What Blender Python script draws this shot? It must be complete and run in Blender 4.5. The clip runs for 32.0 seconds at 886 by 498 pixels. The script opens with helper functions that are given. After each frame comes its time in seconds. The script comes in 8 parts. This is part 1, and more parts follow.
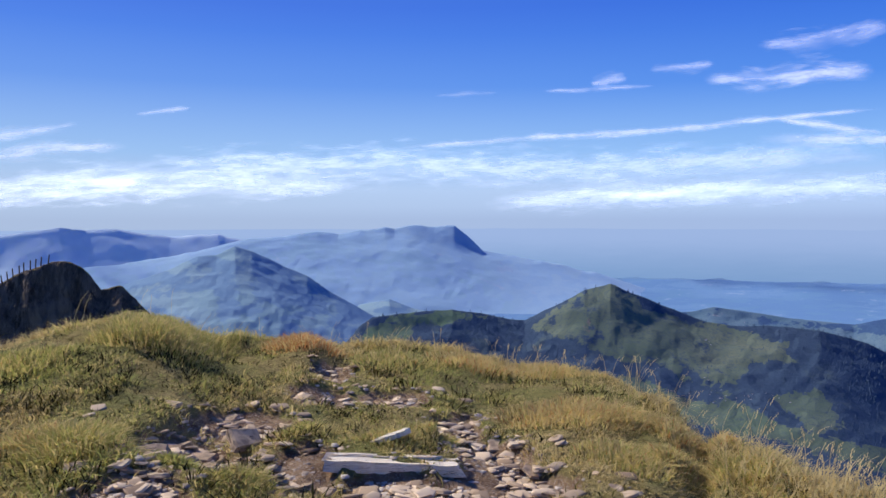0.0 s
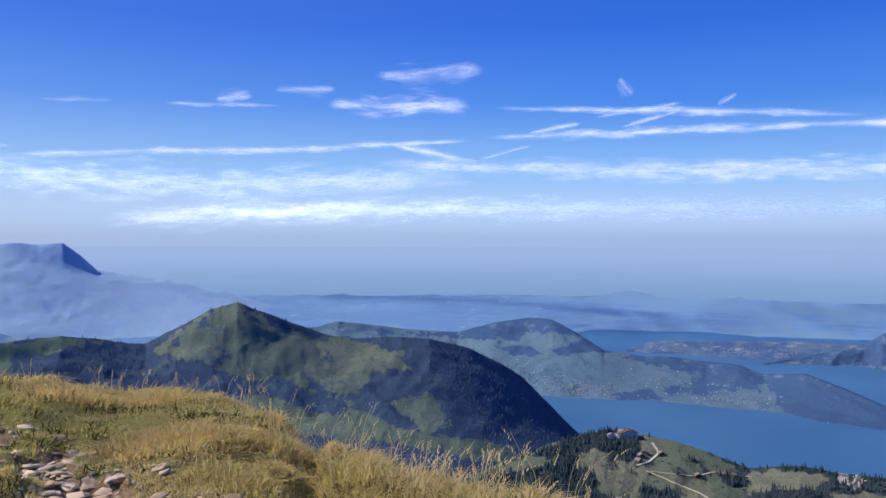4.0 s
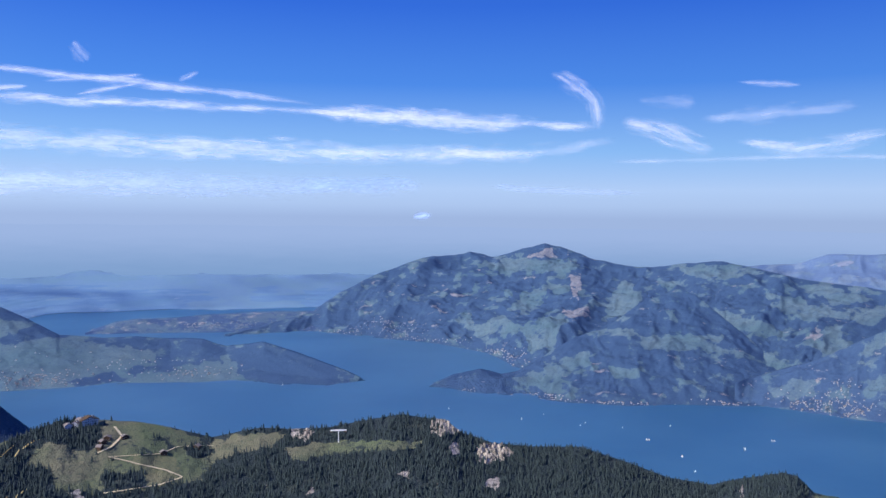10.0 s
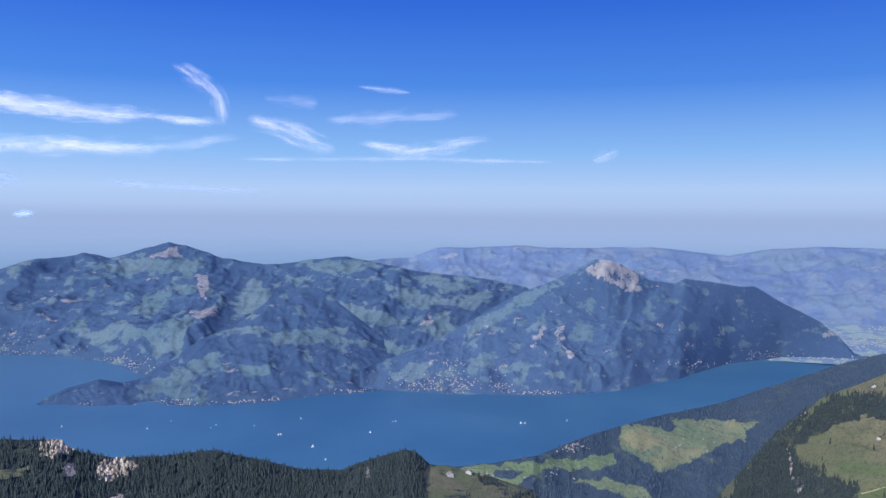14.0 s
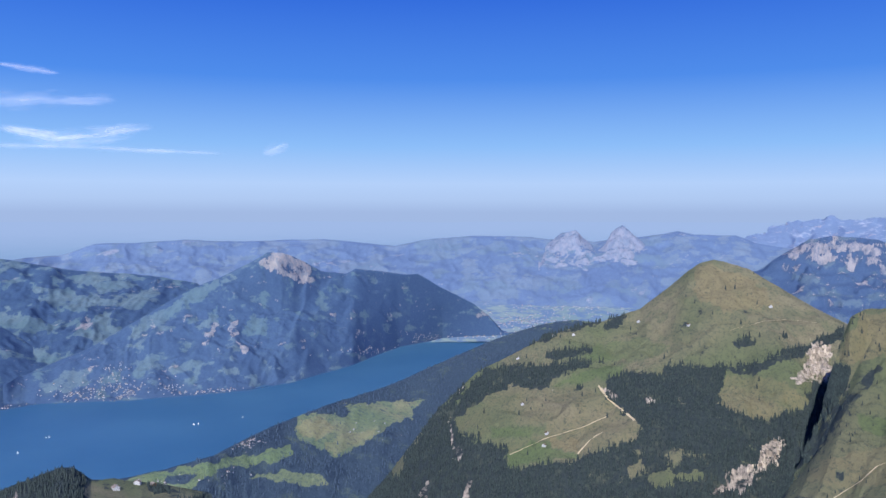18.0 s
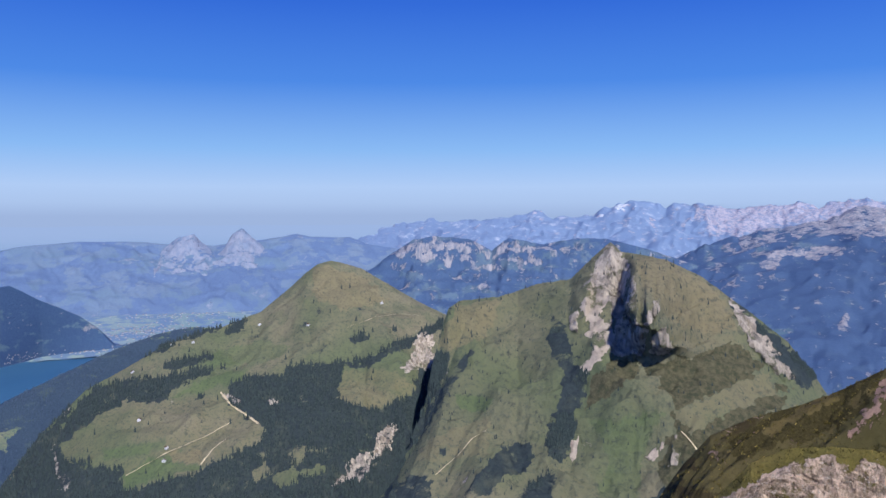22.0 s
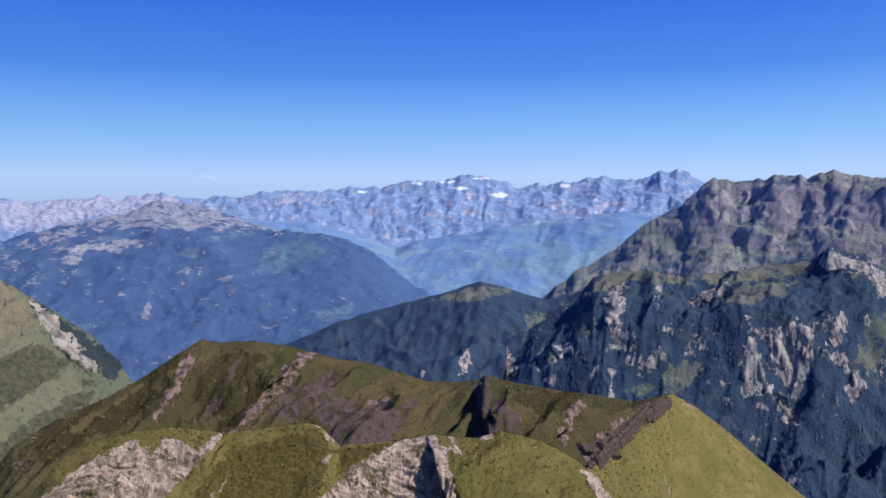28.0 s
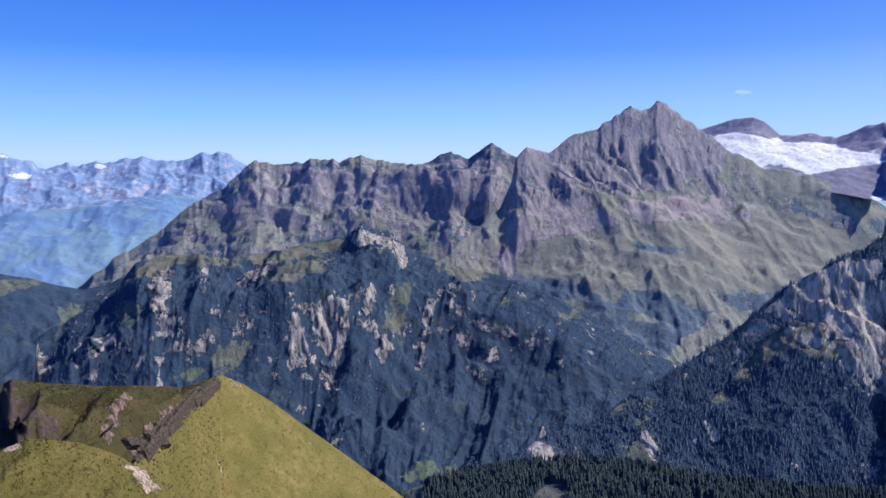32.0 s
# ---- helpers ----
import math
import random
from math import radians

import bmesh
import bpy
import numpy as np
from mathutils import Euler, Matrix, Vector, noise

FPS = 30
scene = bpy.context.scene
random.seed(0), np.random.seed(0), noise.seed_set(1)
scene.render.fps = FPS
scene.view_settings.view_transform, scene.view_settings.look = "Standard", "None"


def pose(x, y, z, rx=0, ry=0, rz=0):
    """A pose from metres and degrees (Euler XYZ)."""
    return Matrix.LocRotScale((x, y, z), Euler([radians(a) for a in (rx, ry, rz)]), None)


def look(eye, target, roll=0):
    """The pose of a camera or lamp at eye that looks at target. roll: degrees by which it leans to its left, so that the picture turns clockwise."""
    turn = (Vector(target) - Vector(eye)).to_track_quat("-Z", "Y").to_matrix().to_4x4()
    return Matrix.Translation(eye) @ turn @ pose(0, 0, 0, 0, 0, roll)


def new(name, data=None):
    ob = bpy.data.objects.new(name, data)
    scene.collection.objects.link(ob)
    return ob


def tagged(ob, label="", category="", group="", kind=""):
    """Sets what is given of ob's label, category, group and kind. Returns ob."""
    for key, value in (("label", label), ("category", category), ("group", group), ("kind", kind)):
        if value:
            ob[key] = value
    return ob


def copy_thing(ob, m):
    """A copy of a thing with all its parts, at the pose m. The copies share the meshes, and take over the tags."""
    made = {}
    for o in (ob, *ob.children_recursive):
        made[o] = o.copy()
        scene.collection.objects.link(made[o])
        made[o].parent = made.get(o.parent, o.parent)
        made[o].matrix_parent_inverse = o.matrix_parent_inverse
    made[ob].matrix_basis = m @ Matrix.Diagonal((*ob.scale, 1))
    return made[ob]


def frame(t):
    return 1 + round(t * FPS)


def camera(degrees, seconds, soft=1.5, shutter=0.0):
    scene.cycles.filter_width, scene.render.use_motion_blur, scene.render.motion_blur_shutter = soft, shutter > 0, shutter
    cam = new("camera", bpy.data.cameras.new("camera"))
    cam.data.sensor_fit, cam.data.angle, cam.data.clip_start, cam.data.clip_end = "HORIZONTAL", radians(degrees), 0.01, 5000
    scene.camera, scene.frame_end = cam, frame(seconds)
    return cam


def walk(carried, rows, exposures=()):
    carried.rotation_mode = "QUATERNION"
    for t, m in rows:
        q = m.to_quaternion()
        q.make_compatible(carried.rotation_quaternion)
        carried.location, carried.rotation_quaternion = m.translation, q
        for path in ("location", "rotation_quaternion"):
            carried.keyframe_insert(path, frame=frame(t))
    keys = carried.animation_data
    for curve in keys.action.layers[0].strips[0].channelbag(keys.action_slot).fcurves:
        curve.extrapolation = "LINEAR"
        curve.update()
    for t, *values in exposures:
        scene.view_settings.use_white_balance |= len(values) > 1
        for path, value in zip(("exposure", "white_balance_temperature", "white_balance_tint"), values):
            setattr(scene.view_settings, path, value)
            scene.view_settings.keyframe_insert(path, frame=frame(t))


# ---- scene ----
SUN_AZ, SUN_EL = -58.0, 40.0
EYE = 1.6
LAKE = -345.0

cam = camera(57.3, 32.0)
# seconds, x, y, z, pitch, roll, yaw
ROWS = [
    (0, 0.000, 0.000, 1.600, -2.08, 0.06, 0.00),
    (0.5, 0.013, 0.003, 1.600, -1.88, 0.03, -2.79),
    (1, 0.027, 0.002, 1.598, -1.72, 0.05, -5.89),
    (1.5, 0.042, 0.003, 1.597, -1.79, 0.12, -9.23),
    (2, 0.054, 0.003, 1.595, -1.94, 0.16, -12.11),
    (2.5, 0.080, 0.003, 1.598, -1.45, -0.06, -15.37),
    (3, 0.104, 0.000, 1.600, -1.29, -0.05, -19.06),
    (3.5, 0.123, -0.006, 1.600, -0.97, -0.14, -22.58),
    (5.5, 0.187, -0.035, 1.596, -1.39, -0.02, -35.66),
    (6, 0.216, -0.046, 1.599, -1.57, -0.05, -38.95),
    (6.5, 0.238, -0.059, 1.599, -1.57, -0.36, -42.03),
    (7, 0.250, -0.072, 1.598, -1.75, -0.69, -45.22),
    (7.5, 0.261, -0.082, 1.595, -1.95, -0.76, -48.10),
    (8, 0.275, -0.099, 1.596, -1.92, -0.54, -50.77),
    (8.5, 0.301, -0.123, 1.603, -2.04, -0.47, -54.24),
    (9, 0.314, -0.153, 1.607, -2.12, -0.57, -57.06),
    (9.5, 0.326, -0.170, 1.605, -2.22, -0.54, -60.00),
    (10, 0.336, -0.186, 1.600, -2.22, -0.60, -62.54),
    (10.5, 0.341, -0.189, 1.585, -2.15, -0.60, -65.41),
    (11, 0.349, -0.215, 1.595, -1.92, -0.33, -68.63),
    (11.5, 0.352, -0.230, 1.584, -1.61, -0.28, -71.52),
    (12, 0.355, -0.245, 1.587, -1.58, -0.44, -75.54),
    (12.5, 0.362, -0.268, 1.570, -1.96, -0.48, -79.41),
    (13, 0.368, -0.284, 1.578, -2.08, -0.55, -82.13),
    (13.5, 0.370, -0.291, 1.572, -1.92, -0.46, -85.06),
    (14, 0.376, -0.297, 1.576, -2.17, -0.40, -88.40),
    (14.5, 0.373, -0.310, 1.571, -2.12, -0.40, -90.90),
    (16.5, 0.362, -0.472, 1.534, -2.55, -1.12, -102.42),
    (17, 0.360, -0.496, 1.553, -2.33, -0.67, -105.14),
    (17.5, 0.355, -0.524, 1.549, -2.53, -0.35, -108.16),
    (18, 0.347, -0.544, 1.525, -2.59, -0.08, -111.26),
    (18.5, 0.330, -0.587, 1.535, -2.68, -0.03, -114.45),
    (19, 0.312, -0.626, 1.549, -2.69, 0.04, -118.01),
    (19.5, 0.306, -0.653, 1.563, -2.29, 0.12, -121.58),
    (20, 0.280, -0.686, 1.542, -2.24, 0.28, -124.40),
    (20.5, 0.267, -0.706, 1.549, -2.27, 0.42, -127.26),
    (21, 0.243, -0.732, 1.548, -2.32, 0.11, -130.06),
    (21.5, 0.242, -0.739, 1.539, -2.26, 0.08, -133.41),
    (22, 0.229, -0.752, 1.539, -2.37, 0.11, -137.67),
    (22.5, 0.211, -0.770, 1.516, -2.80, 0.04, -140.72),
    (23, 0.187, -0.790, 1.531, -3.09, -0.17, -144.46),
    (23.5, 0.179, -0.811, 1.537, -2.76, 0.00, -147.75),
    (24, 0.141, -0.829, 1.531, -2.36, 0.16, -152.00),
    (24.5, 0.120, -0.837, 1.525, -2.38, 0.14, -156.35),
    (25, 0.094, -0.846, 1.532, -2.36, -0.29, -161.22),
    (25.5, 0.066, -0.861, 1.524, -2.96, -0.80, -166.38),
    (27.5, 0.062, -0.879, 1.511, -3.18, -0.16, -180.22),
    (28, 0.030, -0.882, 1.519, -2.97, 0.30, -184.30),
    (28.5, -0.005, -0.872, 1.530, -3.06, 0.25, -188.85),
    (29, -0.038, -0.857, 1.507, -3.32, -0.04, -193.13),
    (29.5, -0.069, -0.857, 1.489, -3.68, -0.02, -197.33),
    (30, -0.101, -0.848, 1.484, -4.24, 0.28, -200.51),
    (30.5, -0.125, -0.848, 1.484, -4.40, 0.62, -204.68),
    (31, -0.122, -0.844, 1.464, -4.25, 0.63, -208.37),
    (31.5, -0.131, -0.862, 1.462, -4.34, 0.54, -211.91),
    (32, -0.133, -0.862, 1.460, -4.40, 0.31, -215.69),
]
walk(cam, [(t, pose(x, y, z, 90 + p, r, w)) for t, x, y, z, p, r, w in ROWS],
     [(0, 0.06), (6, 0.06), (13, 0.05), (19, 0.13), (21, 0.1), (23, 0.0), (25.5, -0.1), (28, 0.1), (30, 0.24), (32, 0.3)])

# ---- sky and sun ----
world = bpy.data.worlds.new("sky")
scene.world = world
world.use_nodes = True
wn = world.node_tree
sky = wn.nodes.new("ShaderNodeTexSky")
sky.sky_type = 'NISHITA'
sky.sun_disc = False
sky.sun_elevation, sky.sun_rotation = radians(SUN_EL), radians(SUN_AZ)
sky.altitude = 2200
sky.air_density, sky.dust_density, sky.ozone_density = 1.0, 0.6, 2.5
ray = wn.nodes.new("ShaderNodeTexCoord").outputs["Generated"]
split = wn.nodes.new("ShaderNodeSeparateXYZ")
wn.links.new(ray, split.inputs[0])
depth = wn.nodes.new("ShaderNodeValToRGB")
wn.links.new(split.outputs["Z"], depth.inputs[0])
blues = depth.color_ramp.elements
blues[0].position, blues[0].color = 0.0, (0.33, 0.455, 0.74, 1)
blues[1].position, blues[1].color = 1.0, (0.012, 0.06, 0.34, 1)
for where, tone in ((0.016, (0.40, 0.55, 0.85, 1)), (0.035, (0.43, 0.60, 0.92, 1)), (0.08, (0.25, 0.49, 0.91, 1)), (0.16, (0.07, 0.25, 0.80, 1)), (0.25, (0.03, 0.145, 0.70, 1)), (0.4, (0.02, 0.1, 0.52, 1))):
    e = blues.new(where)
    e.color = tone
blend = wn.nodes.new("ShaderNodeMix")
blend.data_type, blend.blend_type = 'RGBA', 'ADD'
blend.inputs[0].default_value = 0.003
toward = wn.nodes.new("ShaderNodeVectorMath")
toward.operation = 'DOT_PRODUCT'
wn.links.new(ray, toward.inputs[0])
toward.inputs[1].default_value = (math.sin(radians(SUN_AZ)), math.cos(radians(SUN_AZ)), 0)
side = wn.nodes.new("ShaderNodeMath")
side.operation = 'MULTIPLY_ADD'
side.inputs[1].default_value, side.inputs[2].default_value = 0.08, 1.0
wn.links.new(toward.outputs["Value"], side.inputs[0])
lit = wn.nodes.new("ShaderNodeMix")
lit.data_type, lit.blend_type = 'RGBA', 'MULTIPLY'
lit.inputs[0].default_value = 1.0
wn.links.new(depth.outputs[0], lit.inputs[6])
wn.links.new(side.outputs[0], lit.inputs[7])
pale = wn.nodes.new("ShaderNodeMapRange")
pale.inputs[1].default_value, pale.inputs[2].default_value, pale.inputs[4].default_value = -0.1, 1.0, 0.42
wn.links.new(toward.outputs["Value"], pale.inputs[0])
veil = wn.nodes.new("ShaderNodeMix")
veil.data_type = 'RGBA'
veil.inputs[7].default_value = (0.38, 0.46, 0.58, 1)
low = wn.nodes.new("ShaderNodeMapRange")
low.inputs[1].default_value, low.inputs[2].default_value, low.inputs[3].default_value, low.inputs[4].default_value = 0.03, 0.22, 1.3, 0.25
wn.links.new(split.outputs["Z"], low.inputs[0])
thick = wn.nodes.new("ShaderNodeMath")
thick.operation = 'MULTIPLY'
wn.links.new(pale.outputs[0], thick.inputs[0])
wn.links.new(low.outputs[0], thick.inputs[1])
wn.links.new(thick.outputs[0], veil.inputs[0])
wn.links.new(lit.outputs[2], veil.inputs[6])
wn.links.new(veil.outputs[2], blend.inputs[6])
wn.links.new(sky.outputs[0], blend.inputs[7])
wn.links.new(blend.outputs[2], wn.nodes["Background"].inputs[0])
wn.nodes["Background"].inputs[1].default_value = 1.0
sun_data = bpy.data.lights.new("sun", 'SUN')
sun_data.energy, sun_data.angle, sun_data.color = 4.9, radians(0.5), (1.0, 0.94, 0.85)
sun = new("sun", sun_data)
s_a, s_e = radians(SUN_AZ), radians(SUN_EL)
sun.matrix_world = look((0, 0, 60), (-60 * math.sin(s_a) * math.cos(s_e), -60 * math.cos(s_a) * math.cos(s_e), 60 - 60 * math.sin(s_e)))


# ---- noise and mesh helpers ----
def lattice(ix, iy, seed):
    h = (ix.astype(np.int64) * 374761393 + iy.astype(np.int64) * 668265263 + seed * 974634533) & 0xFFFFFFFF
    h = ((h ^ (h >> 13)) * 1274126177) & 0xFFFFFFFF
    return ((h ^ (h >> 16)) & 0xFFFF) / 65535.0


def vnoise(x, y, seed=0):
    ix, iy = np.floor(x), np.floor(y)
    fx, fy = x - ix, y - iy
    fx, fy = fx * fx * (3 - 2 * fx), fy * fy * (3 - 2 * fy)
    a, b = lattice(ix, iy, seed), lattice(ix + 1, iy, seed)
    c, d = lattice(ix, iy + 1, seed), lattice(ix + 1, iy + 1, seed)
    return (a + (b - a) * fx) * (1 - fy) + (c + (d - c) * fx) * fy


def fbm(x, y, seed=0, octaves=5):
    total, amp, norm = 0.0, 1.0, 0.0
    for k in range(octaves):
        total = total + amp * vnoise(x * 2 ** k + 17.3 * k, y * 2 ** k - 9.1 * k, seed + k)
        norm += amp
        amp *= 0.5
    return total / norm


def ridged(x, y, seed=0, octaves=5):
    total, amp, norm = 0.0, 1.0, 0.0
    for k in range(octaves):
        total = total + amp * (1 - np.abs(2 * vnoise(x * 2 ** k + 7.7 * k, y * 2 ** k + 3.1 * k, seed + k) - 1))
        norm += amp
        amp *= 0.52
    return total / norm


def smooth(a, b, x):
    t = np.clip((x - a) / (b - a), 0, 1)
    return t * t * (3 - 2 * t)


def sheet(name, X, Y, Z, material, values=None):
    """A grid of points as one smooth mesh, with named values at its points."""
    n, m = X.shape
    me = bpy.data.meshes.new(name)
    me.vertices.add(n * m)
    me.vertices.foreach_set("co", np.stack([X, Y, Z], -1).astype(np.float32).ravel())
    i, j = np.meshgrid(np.arange(n - 1), np.arange(m - 1), indexing="ij")
    a = (i * m + j).ravel()
    quads = np.stack([a, a + m, a + m + 1, a + 1], -1)
    me.loops.add(quads.size)
    me.loops.foreach_set("vertex_index", quads.ravel().astype(np.int32))
    me.polygons.add(len(quads))
    me.polygons.foreach_set("loop_start", np.arange(0, quads.size, 4, dtype=np.int32))
    me.polygons.foreach_set("loop_total", np.full(len(quads), 4, dtype=np.int32))
    me.polygons.foreach_set("use_smooth", np.ones(len(quads), dtype=bool))
    for key, val in (values or {}).items():
        me.attributes.new(key, 'FLOAT', 'POINT').data.foreach_set("value", np.asarray(val, dtype=np.float32).ravel())
    me.materials.append(material)
    me.update(calc_edges=True)
    me.validate()
    return new(name, me)


def at(points, az, col=1):
    """The value of a row of points (azimuth, value, ...) at the azimuths az."""
    p = np.asarray(points, dtype=float)
    return np.interp(az, p[:, 0], p[:, col])


def place(az, r, z):
    a = np.radians(az)
    return r * np.sin(a), r * np.cos(a), z


# ---- materials ----
def lin(r, g, b):
    return tuple(((c / 255 + 0.055) / 1.055) ** 2.4 if c > 10 else c / 255 / 12.92 for c in (r, g, b)) + (1,)


LAND, COVER = {}, {}


def cover(land, kind, outline, tint=0.0):
    """What grows on or breaks through a mountain's front within an outline (azimuth, elevation); tint: +1 lush, -1 parched."""
    COVER.setdefault(land, []).append((kind, outline, tint))


def within(A, E, outline, seed):
    """How far inside an outline with ragged edges the points lie, 0 to 1."""
    o = np.array(outline)
    size = min(np.ptp(o[:, 0]), np.ptp(o[:, 1]))
    rag = min(0.5, 0.3 * size)
    g = np.zeros(A.shape)
    near = (A > o[:, 0].min() - 1) & (A < o[:, 0].max() + 1) & (E > o[:, 1].min() - 1) & (E < o[:, 1].max() + 1)
    x, y = A[near], E[near]
    if not len(x):
        return g
    x, y = x + 2 * rag * (fbm(x * 2.3, y * 2.9, seed, 5) - 0.5), y + 1.6 * rag * (fbm(x * 2.3 + 31, y * 2.9, seed + 5, 5) - 0.5)
    d, odd = np.full(x.shape, 9.0), np.zeros(x.shape, dtype=bool)
    for (x0, y0), (x1, y1) in zip(o, np.roll(o, -1, 0)):
        f = np.clip(((x - x0) * (x1 - x0) + (y - y0) * (y1 - y0)) / ((x1 - x0) ** 2 + (y1 - y0) ** 2 + 1e-9), 0, 1)
        d = np.minimum(d, np.hypot(x - x0 - f * (x1 - x0), y - y0 - f * (y1 - y0)))
        if y0 != y1:
            odd ^= ((y0 > y) != (y1 > y)) & (x < x0 + (y - y0) / (y1 - y0) * (x1 - x0))
    g[near] = smooth(-0.07, 0.07, np.where(odd, d, -d))
    return g


def shards(x, y, seed):
    """Broken facets: every cell is a block of its own height and tilt."""
    ix, iy = np.floor(x), np.floor(y)
    best, out = np.full(x.shape, 9.0), np.zeros(x.shape)
    for dx in (-1, 0, 1):
        for dy in (-1, 0, 1):
            cx, cy = ix + dx, iy + dy
            ox, oy = x - cx - lattice(cx, cy, seed), y - cy - lattice(cx, cy, seed + 1)
            d = ox * ox + oy * oy
            h = lattice(cx, cy, seed + 2) + 0.9 * ox * (lattice(cx, cy, seed + 3) - 0.5) + 0.9 * oy * (lattice(cx, cy, seed + 4) - 0.2)
            out, best = np.where(d < best, h, out), np.minimum(d, best)
    return out


class Nodes:
    """Short calls for a material's nodes."""

    def __init__(self, name):
        self.mat = bpy.data.materials.new(name)
        self.mat.use_nodes = True
        self.tree = self.mat.node_tree
        self.bsdf = self.tree.nodes["Principled BSDF"]
        self.pos = self.tree.nodes.new("ShaderNodeNewGeometry").outputs["Position"]

    def put(self, socket, value):
        if hasattr(value, "is_output"):
            self.tree.links.new(value, socket)
        else:
            socket.default_value = value

    def noise(self, scale, detail=4, rough=0.55, vector=None):
        n = self.tree.nodes.new("ShaderNodeTexNoise")
        n.inputs["Scale"].default_value, n.inputs["Detail"].default_value, n.inputs["Roughness"].default_value = scale, detail, rough
        self.put(n.inputs["Vector"], vector or self.pos)
        return n.outputs[0]

    def stretch(self, sx, sy, sz):
        n = self.tree.nodes.new("ShaderNodeMapping")
        n.inputs["Scale"].default_value = (sx, sy, sz)
        self.put(n.inputs["Vector"], self.pos)
        return n.outputs[0]

    def value(self, name):
        n = self.tree.nodes.new("ShaderNodeAttribute")
        n.attribute_name = name
        return n.outputs["Fac"]

    def math(self, op, a, b=0.0, c=0.0):
        n = self.tree.nodes.new("ShaderNodeMath")
        n.operation = op
        for s, v in zip(n.inputs, (a, b, c)):
            self.put(s, v)
        return n.outputs[0]

    def step(self, x, lo, hi):
        n = self.tree.nodes.new("ShaderNodeMapRange")
        n.interpolation_type = 'SMOOTHSTEP'
        self.put(n.inputs[0], x)
        n.inputs[1].default_value, n.inputs[2].default_value = lo, hi
        return n.outputs[0]

    def mix(self, fac, a, b):
        n = self.tree.nodes.new("ShaderNodeMix")
        n.data_type = 'RGBA'
        self.put(n.inputs[0], fac)
        self.put(n.inputs[6], a)
        self.put(n.inputs[7], b)
        return n.outputs[2]

    def bump(self, height, strength, distance):
        n = self.tree.nodes.new("ShaderNodeBump")
        n.inputs["Strength"].default_value, n.inputs["Distance"].default_value = strength, distance
        self.put(n.inputs["Height"], height)
        self.put(self.bsdf.inputs["Normal"], n.outputs[0])

    def done(self, color, rough=0.9, spec=0.1):
        self.put(self.bsdf.inputs["Base Color"], color)
        self.put(self.bsdf.inputs["Roughness"], rough)
        self.bsdf.inputs["Specular IOR Level"].default_value = spec
        return self.mat


